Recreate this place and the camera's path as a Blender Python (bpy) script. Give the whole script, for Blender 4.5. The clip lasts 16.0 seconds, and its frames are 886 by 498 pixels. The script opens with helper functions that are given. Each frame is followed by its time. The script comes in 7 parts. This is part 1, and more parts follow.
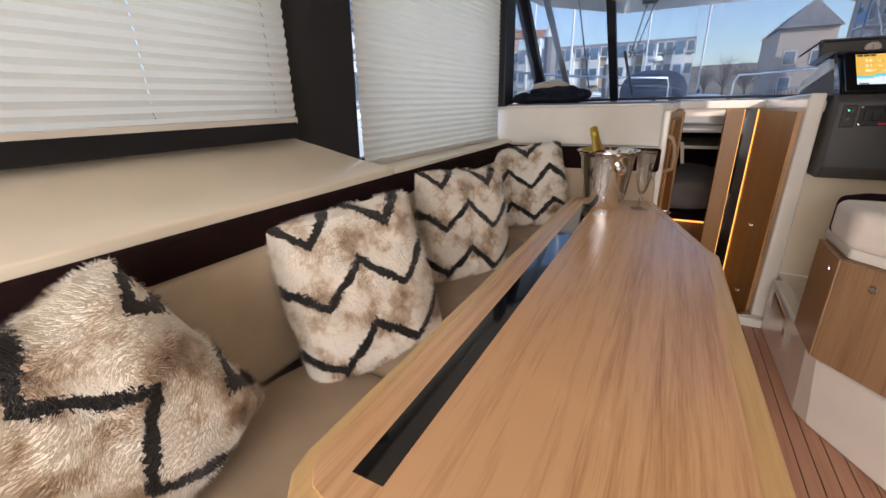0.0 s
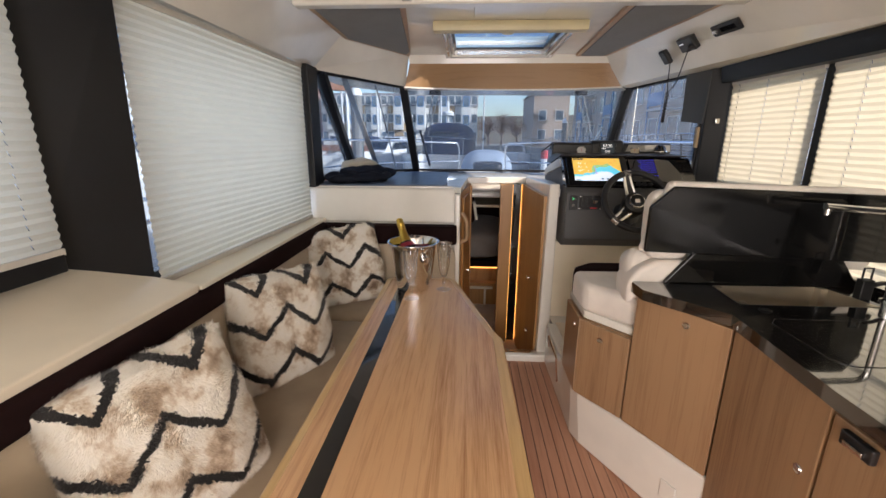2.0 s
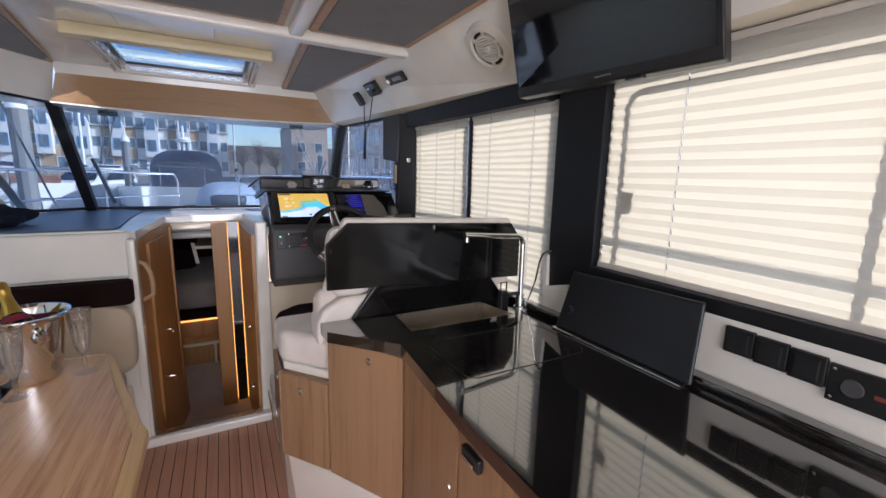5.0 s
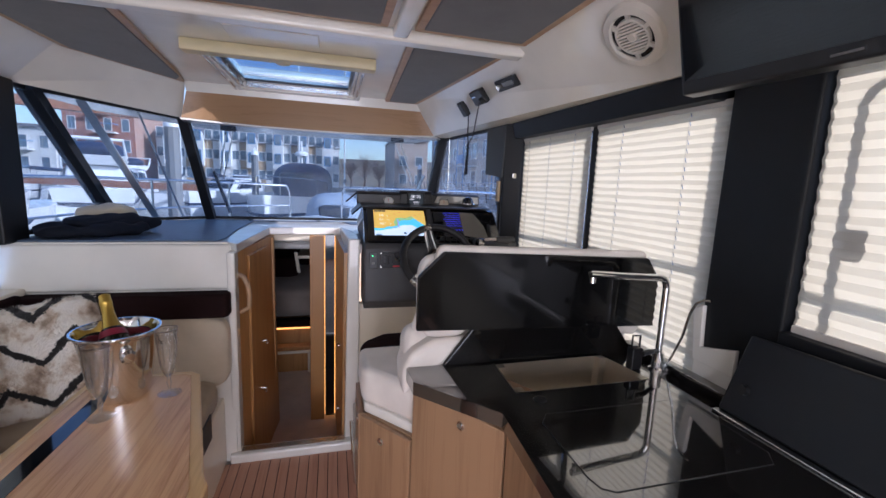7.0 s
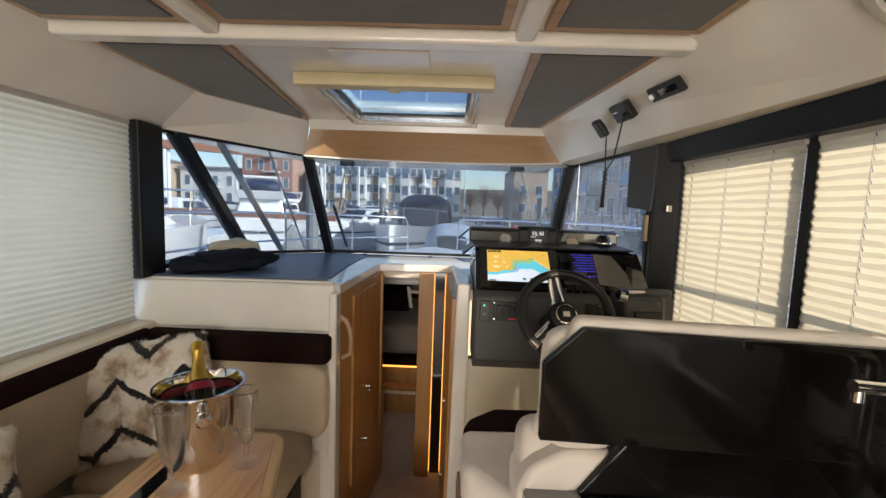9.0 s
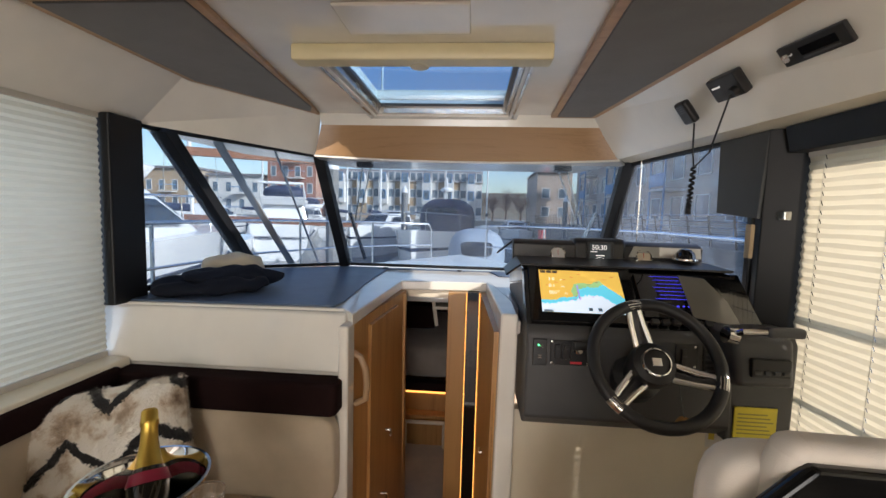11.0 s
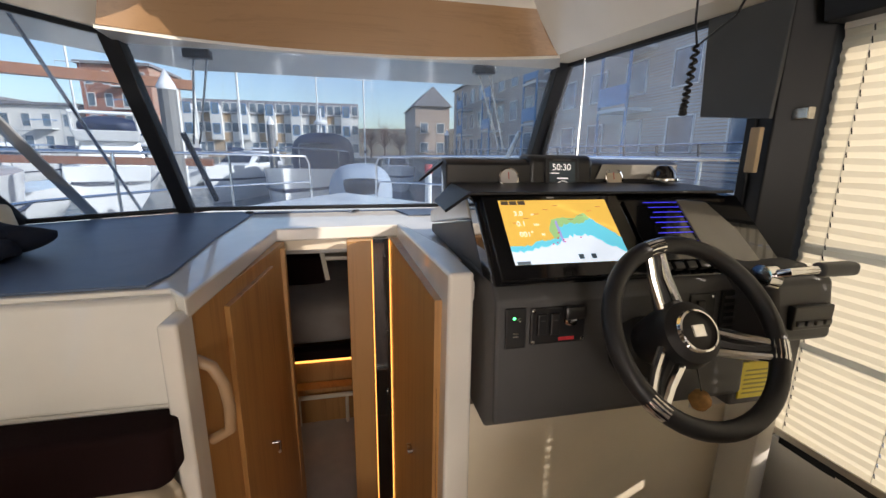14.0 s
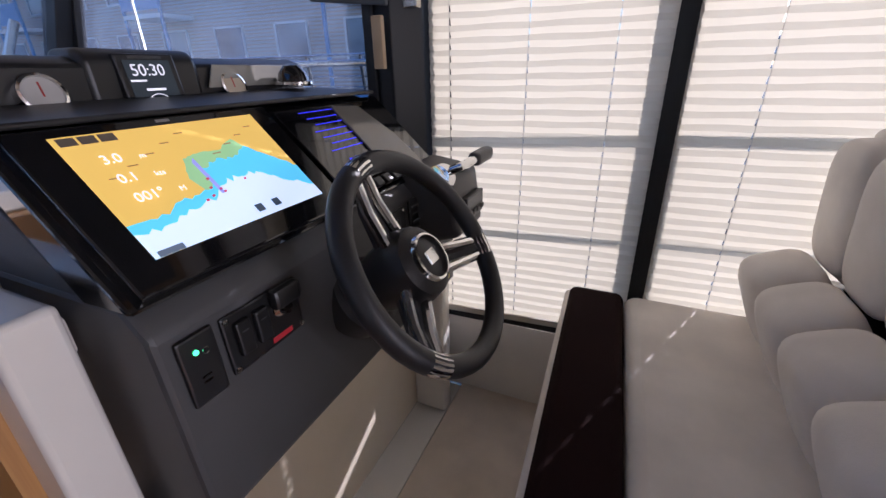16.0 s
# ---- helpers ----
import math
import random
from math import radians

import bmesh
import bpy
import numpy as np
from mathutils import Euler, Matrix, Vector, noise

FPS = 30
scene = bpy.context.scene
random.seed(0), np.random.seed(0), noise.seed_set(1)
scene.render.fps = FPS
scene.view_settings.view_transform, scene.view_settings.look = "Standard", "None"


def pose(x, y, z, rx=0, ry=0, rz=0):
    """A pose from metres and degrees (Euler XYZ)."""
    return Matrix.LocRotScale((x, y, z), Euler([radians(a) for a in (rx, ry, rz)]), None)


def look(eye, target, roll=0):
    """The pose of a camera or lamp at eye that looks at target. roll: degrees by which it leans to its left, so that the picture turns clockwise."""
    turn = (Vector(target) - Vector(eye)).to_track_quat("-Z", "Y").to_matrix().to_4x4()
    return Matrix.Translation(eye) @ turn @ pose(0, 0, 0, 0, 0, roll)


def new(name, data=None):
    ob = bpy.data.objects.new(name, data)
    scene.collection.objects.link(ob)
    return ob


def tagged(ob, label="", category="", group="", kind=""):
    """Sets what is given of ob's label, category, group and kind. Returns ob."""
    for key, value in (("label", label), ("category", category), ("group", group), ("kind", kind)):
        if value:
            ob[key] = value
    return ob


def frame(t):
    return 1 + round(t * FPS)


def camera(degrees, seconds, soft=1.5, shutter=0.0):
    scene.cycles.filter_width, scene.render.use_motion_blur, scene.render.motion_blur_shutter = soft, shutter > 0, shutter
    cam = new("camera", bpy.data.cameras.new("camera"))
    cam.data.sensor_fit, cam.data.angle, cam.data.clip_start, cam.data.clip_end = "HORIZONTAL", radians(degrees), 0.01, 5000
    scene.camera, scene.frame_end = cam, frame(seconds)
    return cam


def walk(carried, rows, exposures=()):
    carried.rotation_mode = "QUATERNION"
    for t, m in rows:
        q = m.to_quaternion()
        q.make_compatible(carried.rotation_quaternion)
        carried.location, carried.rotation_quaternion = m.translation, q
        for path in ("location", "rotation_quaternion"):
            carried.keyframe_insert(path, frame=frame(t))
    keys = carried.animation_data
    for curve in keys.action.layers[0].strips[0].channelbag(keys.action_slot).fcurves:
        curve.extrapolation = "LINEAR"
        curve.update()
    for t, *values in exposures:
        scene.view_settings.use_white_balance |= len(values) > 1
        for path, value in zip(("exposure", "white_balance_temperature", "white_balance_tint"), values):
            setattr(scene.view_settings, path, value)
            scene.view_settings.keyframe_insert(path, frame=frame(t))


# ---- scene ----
cam = camera(94.3, 16.0)
EXPO = [(0, 0.45, 6600, 20), (2.0, 0.55, 6700, 18), (2.5, 0.6, 6700, 18), (4, 0.45, 6200, 18), (6.5, 0.4, 5500, 23), (7.1, 0.4, 5600, 23), (7.6, 0.42, 6600, 18), (8.5, 0.42, 7000, 14), (11, 0.45, 6700, 15), (12.5, 0.5, 7000, 19), (14, 0.52, 7000, 17), (15, 0.4, 7500, 16), (16, 0.45, 5600, 28)]
PATH = [
    (0, (0.17, 0.246, 1.175), (-0.725, 1.903, 0.502), -1.3),
    (0.5, (0.181, 0.201, 1.313), (-0.644, 1.921, 0.714), -0.3),
    (1, (0.195, 0.199, 1.378), (-0.475, 2.006, 0.844), 0.1),
    (1.5, (0.21, 0.216, 1.426), (-0.215, 2.101, 0.91), 0.1),
    (2, (0.205, 0.223, 1.435), (0.094, 2.153, 0.923), 0.4),
    (2.5, (0.211, 0.23, 1.408), (0.432, 2.153, 0.905), 0.7),
    (3, (0.262, 0.227, 1.397), (0.788, 2.09, 0.896), 0.9),
    (3.5, (0.312, 0.217, 1.419), (1.089, 1.992, 0.924), 1.0),
    (4, (0.412, 0.231, 1.431), (1.37, 1.931, 0.992), 1.4),
    (6.5, (0.643, 0.488, 1.486), (1.337, 2.345, 1.222), 2.6),
    (7, (0.636, 0.584, 1.475), (1.153, 2.492, 1.174), 2.4),
    (7.5, (0.618, 0.667, 1.467), (0.925, 2.618, 1.152), 2.0),
    (8, (0.652, 0.778, 1.477), (0.792, 2.753, 1.197), 1.6),
    (8.5, (0.695, 0.859, 1.494), (0.705, 2.849, 1.293), 2.0),
    (11, (0.61, 1.348, 1.526), (0.459, 3.335, 1.357), 1.6),
    (11.5, (0.637, 1.455, 1.518), (0.357, 3.421, 1.282), 1.7),
    (12, (0.63, 1.508, 1.496), (0.256, 3.452, 1.211), 1.6),
    (12.5, (0.558, 1.608, 1.483), (0.203, 3.549, 1.158), 1.6),
    (13, (0.473, 1.705, 1.488), (0.262, 3.661, 1.131), 1.6),
    (13.5, (0.467, 1.803, 1.465), (0.531, 3.761, 1.06), 1.4),
    (14, (0.513, 1.937, 1.441), (0.927, 3.84, 0.989), 0.7),
    (14.5, (0.55, 2.097, 1.424), (1.431, 3.811, 0.892), 1.5),
    (15, (0.559, 2.206, 1.414), (1.818, 3.643, 0.824), 0.9),
    (15.5, (0.583, 2.251, 1.417), (2.109, 3.345, 0.726), 0.2),
    (16, (0.6, 2.278, 1.395), (2.272, 3.033, 0.596), -1.2),
]
walk(cam, [(t, look(eye, target, roll)) for t, eye, target, roll in PATH], EXPO)

# ---- world, sun, exposure ----
SUN_DIR = Vector((-0.80, 0.36, -0.405)).normalized()
world = bpy.data.worlds.new("sky")
scene.world = world
world.use_nodes = True
wn = world.node_tree
sky = wn.nodes.new("ShaderNodeTexSky")
sky.sky_type = "NISHITA"
sky.sun_disc = False
sky.sun_elevation = math.asin(-SUN_DIR.z)
sky.sun_rotation = math.atan2(-SUN_DIR.x, -SUN_DIR.y)
sky.dust_density = 1.2
wn.links.new(sky.outputs[0], wn.nodes["Background"].inputs[0])
wn.nodes["Background"].inputs[1].default_value = 0.15
sun = bpy.data.lights.new("sun", "SUN")
sun.energy, sun.angle, sun.color = 4.5, radians(0.55), (1.0, 0.94, 0.84)
sun_ob = new("sun", sun)
sun_ob.matrix_world = look((8, -4, 6), Vector((8, -4, 6)) + SUN_DIR)


def daylight(name, at, target, w, h, watts, color=(0.84, 0.91, 1.0)):
    """Sky light in an opening."""
    la = bpy.data.lights.new(name, "AREA")
    la.shape, la.size, la.size_y, la.energy, la.color = "RECTANGLE", w, h, watts, color
    ob = new(name, la)
    ob.matrix_world = look(at, target)
    return ob


daylight("door_daylight", (0.40, -1.42, 1.1), (0.35, 1.0, 0.95), 1.4, 1.7, 43, (1.0, 0.96, 0.9))
daylight("port_window_daylight", (-1.12, 0.0, 1.5), (0.0, 0.0, 1.4), 2.4, 0.72, 7.2)
daylight("port_front_window_daylight", (-1.08, 2.15, 1.42), (0.0, 2.15, 1.35), 1.2, 0.85, 4.3)

# ---- materials ----
def nodes_of(name):
    m = bpy.data.materials.new(name)
    m.use_nodes = True
    nt = m.node_tree
    return m, nt, nt.nodes["Principled BSDF"]


def add(nt, kind, **kw):
    n = nt.nodes.new(kind)
    for k, v in kw.items():
        n.inputs[k].default_value = v
    return n


def ramp(nt, fac, stops):
    r = nt.nodes.new("ShaderNodeValToRGB")
    while len(r.color_ramp.elements) < len(stops):
        r.color_ramp.elements.new(0.5)
    for e, (p, c) in zip(r.color_ramp.elements, stops):
        e.position, e.color = p, (*c, 1)
    nt.links.new(fac, r.inputs[0])
    return r


def coords(nt, scale=(1, 1, 1), rot=(0, 0, 0), rnd=False):
    tc = nt.nodes.new("ShaderNodeTexCoord")
    mp = nt.nodes.new("ShaderNodeMapping")
    mp.inputs["Scale"].default_value = scale
    mp.inputs["Rotation"].default_value = rot
    nt.links.new(tc.outputs["Object"], mp.inputs[0])
    if rnd:
        info = nt.nodes.new("ShaderNodeObjectInfo")
        mul = nt.nodes.new("ShaderNodeVectorMath")
        mul.operation = "SCALE"
        mul.inputs[0].default_value = (7.3, 11.1, 5.7)
        nt.links.new(info.outputs["Random"], mul.inputs["Scale"])
        nt.links.new(mul.outputs[0], mp.inputs["Location"])
    return mp.outputs[0]


def bump(nt, b, height, strength=0.2, dist=0.002):
    n = add(nt, "ShaderNodeBump", Strength=strength, Distance=dist)
    nt.links.new(height, n.inputs["Height"])
    nt.links.new(n.outputs[0], b.inputs["Normal"])


def plain(name, color, rough=0.5, metal=0.0, vary=0.12, scale=6, grain=120, relief=0.08, coat=0.0, spec=0.5):
    """Paint, plastic, gelcoat, metal: a colour with broad stains and a fine grain."""
    m, nt, b = nodes_of(name)
    co = coords(nt)
    n1 = add(nt, "ShaderNodeTexNoise", Scale=scale, Detail=4.0)
    nt.links.new(co, n1.inputs["Vector"])
    c0 = tuple(max(0, x * (1 - vary)) for x in color)
    c1 = tuple(min(1, x * (1 + vary * 0.6)) for x in color)
    r = ramp(nt, n1.outputs[0], [(0.3, c0), (0.7, c1)])
    nt.links.new(r.outputs[0], b.inputs["Base Color"])
    n2 = add(nt, "ShaderNodeTexNoise", Scale=grain, Detail=3.0)
    nt.links.new(co, n2.inputs["Vector"])
    rr = nt.nodes.new("ShaderNodeMapRange")
    rr.inputs["To Min"].default_value, rr.inputs["To Max"].default_value = max(0.02, rough - 0.06), min(1, rough + 0.08)
    nt.links.new(n1.outputs[0], rr.inputs[0])
    nt.links.new(rr.outputs[0], b.inputs["Roughness"])
    b.inputs["Metallic"].default_value = metal
    b.inputs["Coat Weight"].default_value = coat
    b.inputs["Specular IOR Level"].default_value = spec
    if relief:
        bump(nt, b, n2.outputs[0], relief, 0.001)
    return m


def wood(name, dark, light, axis="Y", rough=0.4, rnd=True, coat=0.15, fine=1.0):
    """Straight-grained veneer: long streaks, pores and broad bands."""
    m, nt, b = nodes_of(name)
    long, wide = 0.9 * fine, 26.0 * fine
    sc = {"X": (long, wide, wide), "Y": (wide, long, wide), "Z": (wide, wide, long)}[axis]
    co = coords(nt, sc, rnd=rnd)
    n1 = add(nt, "ShaderNodeTexNoise", Scale=1.0, Detail=5.0, Roughness=0.6, Distortion=0.4)
    nt.links.new(co, n1.inputs["Vector"])
    co2 = coords(nt, tuple(s * 6 for s in sc), rnd=rnd)
    n2 = add(nt, "ShaderNodeTexNoise", Scale=1.0, Detail=3.0)
    nt.links.new(co2, n2.inputs["Vector"])
    co3 = coords(nt, tuple(s * 0.16 for s in sc), rnd=rnd)
    n3 = add(nt, "ShaderNodeTexNoise", Scale=1.0, Detail=2.0)
    nt.links.new(co3, n3.inputs["Vector"])
    m1 = add(nt, "ShaderNodeMath")
    m1.operation = "MULTIPLY_ADD"
    nt.links.new(n2.outputs[0], m1.inputs[0])
    m1.inputs[1].default_value = 0.45
    nt.links.new(n1.outputs[0], m1.inputs[2])
    m2 = add(nt, "ShaderNodeMath")
    m2.operation = "MULTIPLY_ADD"
    nt.links.new(n3.outputs[0], m2.inputs[0])
    m2.inputs[1].default_value = 0.45
    nt.links.new(m1.outputs[0], m2.inputs[2])
    r = ramp(nt, m2.outputs[0], [(0.62, dark), (0.95, tuple((a + 2 * c) / 3 for a, c in zip(dark, light))), (1.25, light)])
    r.color_ramp.elements[2].position = 1.0
    r.color_ramp.elements[1].position = 0.85
    nt.links.new(r.outputs[0], b.inputs["Base Color"])
    b.inputs["Roughness"].default_value = rough
    b.inputs["Coat Weight"].default_value = coat
    b.inputs["Coat Roughness"].default_value = 0.25
    bump(nt, b, n2.outputs[0], 0.12, 0.0006)
    return m


def fabric(name, color, rough=0.9, scale=900, sheen=0.2, vary=0.12, spec=0.3):
    m, nt, b = nodes_of(name)
    b.inputs["Specular IOR Level"].default_value = spec
    co = coords(nt)
    n1 = add(nt, "ShaderNodeTexNoise", Scale=7.0, Detail=5.0)
    n2 = add(nt, "ShaderNodeTexNoise", Scale=scale, Detail=2.0)
    n3 = add(nt, "ShaderNodeTexNoise", Scale=16.0, Detail=3.0)
    for n in (n1, n2, n3):
        nt.links.new(co, n.inputs["Vector"])
    r = ramp(nt, n1.outputs[0], [(0.3, tuple(c * (1 - vary) for c in color)), (0.7, tuple(min(1, c * (1 + vary * 0.7)) for c in color))])
    nt.links.new(r.outputs[0], b.inputs["Base Color"])
    b.inputs["Roughness"].default_value = rough
    b.inputs["Sheen Weight"].default_value = sheen
    mx = add(nt, "ShaderNodeMath")
    mx.operation = "MULTIPLY_ADD"
    nt.links.new(n3.outputs[0], mx.inputs[0])
    mx.inputs[1].default_value = 3.0
    nt.links.new(n2.outputs[0], mx.inputs[2])
    bump(nt, b, mx.outputs[0], 0.25, 0.0015)
    return m


def glow(name, color, strength):
    m, nt, b = nodes_of(name)
    b.inputs["Base Color"].default_value = (*color, 1)
    b.inputs["Emission Color"].default_value = (*color, 1)
    b.inputs["Emission Strength"].default_value = strength
    return m


def thin_glass(name, tint=(0.9, 0.95, 1.0), gloss=1.0, haze=0.0):
    """A pane: clear, with a reflection that grows at grazing angles and a dusty bluish film that stands in for hazy
    glare.
    """
    m = bpy.data.materials.new(name)
    m.use_nodes = True
    nt = m.node_tree
    nt.nodes.remove(nt.nodes["Principled BSDF"])
    out = nt.nodes["Material Output"]
    tr = nt.nodes.new("ShaderNodeBsdfTransparent")
    tr.inputs[0].default_value = (*tint, 1)
    gl = nt.nodes.new("ShaderNodeBsdfGlossy")
    gl.inputs["Roughness"].default_value = 0.02
    fr = add(nt, "ShaderNodeLayerWeight", Blend=0.5)
    pw = add(nt, "ShaderNodeMath")
    pw.operation = "POWER"
    pw.inputs[1].default_value = 4.0
    nt.links.new(fr.outputs["Facing"], pw.inputs[0])
    mu = add(nt, "ShaderNodeMath")
    mu.operation = "MULTIPLY_ADD"
    mu.inputs[1].default_value = gloss * 0.7
    mu.inputs[2].default_value = gloss * 0.035
    nt.links.new(pw.outputs[0], mu.inputs[0])
    mix = nt.nodes.new("ShaderNodeMixShader")
    nt.links.new(mu.outputs[0], mix.inputs[0])
    nt.links.new(tr.outputs[0], mix.inputs[1])
    nt.links.new(gl.outputs[0], mix.inputs[2])
    if not haze:
        nt.links.new(mix.outputs[0], out.inputs[0])
        return m
    # pale blue film imitates the veil of glare over the view
    film = nt.nodes.new("ShaderNodeBsdfTranslucent")
    film.inputs[0].default_value = (0.80, 0.87, 1.0, 1)
    spots = add(nt, "ShaderNodeTexNoise", Scale=3.0, Detail=5.0)
    nt.links.new(coords(nt), spots.inputs["Vector"])
    amount = add(nt, "ShaderNodeMath")
    amount.operation = "MULTIPLY"
    amount.inputs[1].default_value = haze * 2
    nt.links.new(spots.outputs[0], amount.inputs[0])
    mix2 = nt.nodes.new("ShaderNodeMixShader")
    nt.links.new(amount.outputs[0], mix2.inputs[0])
    nt.links.new(mix.outputs[0], mix2.inputs[1])
    nt.links.new(film.outputs[0], mix2.inputs[2])
    nt.links.new(mix2.outputs[0], out.inputs[0])
    return m


def blind_cloth(name, color, through_color):
    """Pleated paper-like cloth that lets light through."""
    m, nt, b = nodes_of(name)
    co = coords(nt)
    n = add(nt, "ShaderNodeTexNoise", Scale=300.0, Detail=3.0)
    n2 = add(nt, "ShaderNodeTexNoise", Scale=5.0, Detail=4.0)
    nt.links.new(co, n.inputs["Vector"])
    nt.links.new(co, n2.inputs["Vector"])
    r = ramp(nt, n2.outputs[0], [(0.3, tuple(c * 0.93 for c in color)), (0.7, color)])
    nt.links.new(r.outputs[0], b.inputs["Base Color"])
    b.inputs["Roughness"].default_value = 0.85
    bump(nt, b, n.outputs[0], 0.1, 0.0005)
    tr = nt.nodes.new("ShaderNodeBsdfTranslucent")
    tr.inputs[0].default_value = (*through_color, 1)
    mix = nt.nodes.new("ShaderNodeMixShader")
    mix.inputs[0].default_value = 0.58
    nt.links.new(b.outputs[0], mix.inputs[1])
    nt.links.new(tr.outputs[0], mix.inputs[2])
    nt.links.new(mix.outputs[0], nt.nodes["Material Output"].inputs[0])
    return m


def fur_chevron(name):
    """Cream and tan fur with dark zigzag bands across the cushion."""
    m, nt, b = nodes_of(name)
    tc = nt.nodes.new("ShaderNodeTexCoord")
    sep = nt.nodes.new("ShaderNodeSeparateXYZ")
    wob = add(nt, "ShaderNodeTexNoise", Scale=14.0, Detail=3.0)
    nt.links.new(tc.outputs["Object"], wob.inputs["Vector"])
    nt.links.new(tc.outputs["Object"], sep.inputs[0])

    def math_node(op, a, c):
        n = nt.nodes.new("ShaderNodeMath")
        n.operation = op
        for i, v in enumerate((a, c)):
            if isinstance(v, (int, float)):
                n.inputs[i].default_value = v
            else:
                nt.links.new(v, n.inputs[i])
        return n.outputs[0]

    zig = math_node("PINGPONG", math_node("ADD", sep.outputs["X"], 1.03), 0.112)
    v = math_node("ADD", math_node("SUBTRACT", sep.outputs["Z"], math_node("MULTIPLY", zig, 0.9)), 1.02)
    v = math_node("ADD", v, math_node("MULTIPLY", wob.outputs[0], 0.06))
    hairs = add(nt, "ShaderNodeTexNoise", Scale=130.0, Detail=2.0)
    nt.links.new(tc.outputs["Object"], hairs.inputs["Vector"])
    v = math_node("ADD", v, math_node("MULTIPLY", hairs.outputs[0], 0.034))
    band = math_node("PINGPONG", v, 0.088)
    dark = math_node("LESS_THAN", band, 0.0165)
    n1 = add(nt, "ShaderNodeTexNoise", Scale=9.0, Detail=6.0, Roughness=0.65)
    nt.links.new(tc.outputs["Object"], n1.inputs["Vector"])
    r = ramp(nt, n1.outputs[0], [(0.32, (0.26, 0.17, 0.11)), (0.42, (0.60, 0.48, 0.35)), (0.50, (0.88, 0.83, 0.73)), (0.68, (0.94, 0.91, 0.85))])
    mix = nt.nodes.new("ShaderNodeMix")
    mix.data_type = "RGBA"
    nt.links.new(dark, mix.inputs[0])
    nt.links.new(r.outputs[0], mix.inputs[6])
    mix.inputs[7].default_value = (0.014, 0.012, 0.011, 1)
    nt.links.new(mix.outputs[2], b.inputs["Base Color"])
    b.inputs["Roughness"].default_value = 0.85
    b.inputs["Sheen Weight"].default_value = 0.3
    n2 = add(nt, "ShaderNodeTexNoise", Scale=220.0, Detail=4.0)
    nt.links.new(tc.outputs["Object"], n2.inputs["Vector"])
    bump(nt, b, n2.outputs[0], 0.5, 0.004)
    return m


WHITE = plain("gelcoat_white", (0.80, 0.77, 0.70), 0.22, coat=0.5, vary=0.05, relief=0.02)
CREAM = plain("moulding_cream", (0.83, 0.75, 0.60), 0.3, coat=0.3, vary=0.05, relief=0.02)
GREY = plain("dash_grey", (0.062, 0.062, 0.064), 0.5, vary=0.15, relief=0.25, grain=900)
BLACK = plain("black_plastic", (0.012, 0.012, 0.013), 0.35, vary=0.3, relief=0.05)
BLACKGLOSS = plain("black_gloss", (0.006, 0.006, 0.007), 0.04, vary=0.3, relief=0.0, coat=0.6)
STONE = plain("black_stone", (0.010, 0.009, 0.008), 0.06, vary=0.5, scale=160, relief=0.0, coat=1.0, spec=0.8)
STONE.node_tree.nodes["Principled BSDF"].inputs["Coat IOR"].default_value = 1.95
SMOKED = plain("smoked_panel", (0.006, 0.006, 0.006), 0.07, vary=0.3, relief=0.0, spec=0.32)
FRAME = plain("dark_frame", (0.008, 0.009, 0.011), 0.45, vary=0.2, spec=0.35)
OAK = wood("oak_table", (0.40, 0.19, 0.078), (0.70, 0.415, 0.215), "Y", 0.26, coat=0.6, fine=2.2)
LIP = wood("oak_lipping", (0.46, 0.27, 0.10), (0.66, 0.44, 0.2), "Y", 0.3, coat=0.3)
OAKZ = wood("oak_cabinet", (0.21, 0.112, 0.056), (0.35, 0.21, 0.112), "Z", 0.35, fine=1.5)
OAKX = wood("oak_header", (0.27, 0.145, 0.07), (0.42, 0.25, 0.125), "X", 0.4)
CABWOOD = wood("cabin_wood", (0.28, 0.12, 0.036), (0.48, 0.25, 0.085), "Z", 0.4)
TEAK = wood("teak", (0.36, 0.15, 0.085), (0.56, 0.30, 0.19), "Y", 0.45, coat=0.05)
CAULK = plain("caulk", (0.015, 0.014, 0.013), 0.8)
BEIGE = fabric("beige_fabric", (0.50, 0.42, 0.31))
SEAT = fabric("seat_fabric", (0.40, 0.31, 0.21))
PALE = fabric("pale_fabric", (0.77, 0.71, 0.64), scale=600)
BROWN = fabric("brown_suede", (0.017, 0.008, 0.008), sheen=0.0, spec=0.08)
# the blue of the reflected sky is put into the mat's base colour
MAT = fabric("ledge_mat", (0.10, 0.14, 0.215), rough=0.38, scale=500, sheen=0.0)
CEILPANEL = fabric("ceiling_panel", (0.10, 0.098, 0.10), scale=700)
NAVY = fabric("navy_cloth", (0.008, 0.011, 0.02), sheen=0.0)
CHROME = plain("chrome", (0.75, 0.74, 0.72), 0.08, 1.0, vary=0.05, relief=0.0)
STEEL = plain("brushed_steel", (0.55, 0.53, 0.49), 0.25, 1.0, vary=0.1, relief=0.1)
LEATHER = plain("black_leather", (0.014, 0.014, 0.016), 0.42, relief=0.3, grain=600)
CARPET = fabric("carpet", (0.68, 0.58, 0.46), scale=400)
GLASS = thin_glass("window_glass", (0.82, 0.91, 1.0), 1.0, 0.085)
SIDEGLASS = thin_glass("side_window_glass", (0.74, 0.86, 1.0), 1.0, 0.035)
CRYSTAL, _nt, _b = nodes_of("crystal")
_b.inputs["Base Color"].default_value = (0.97, 0.98, 0.98, 1)
_b.inputs["Transmission Weight"].default_value = 1.0
_b.inputs["Roughness"].default_value = 0.02
_b.inputs["IOR"].default_value = 1.45
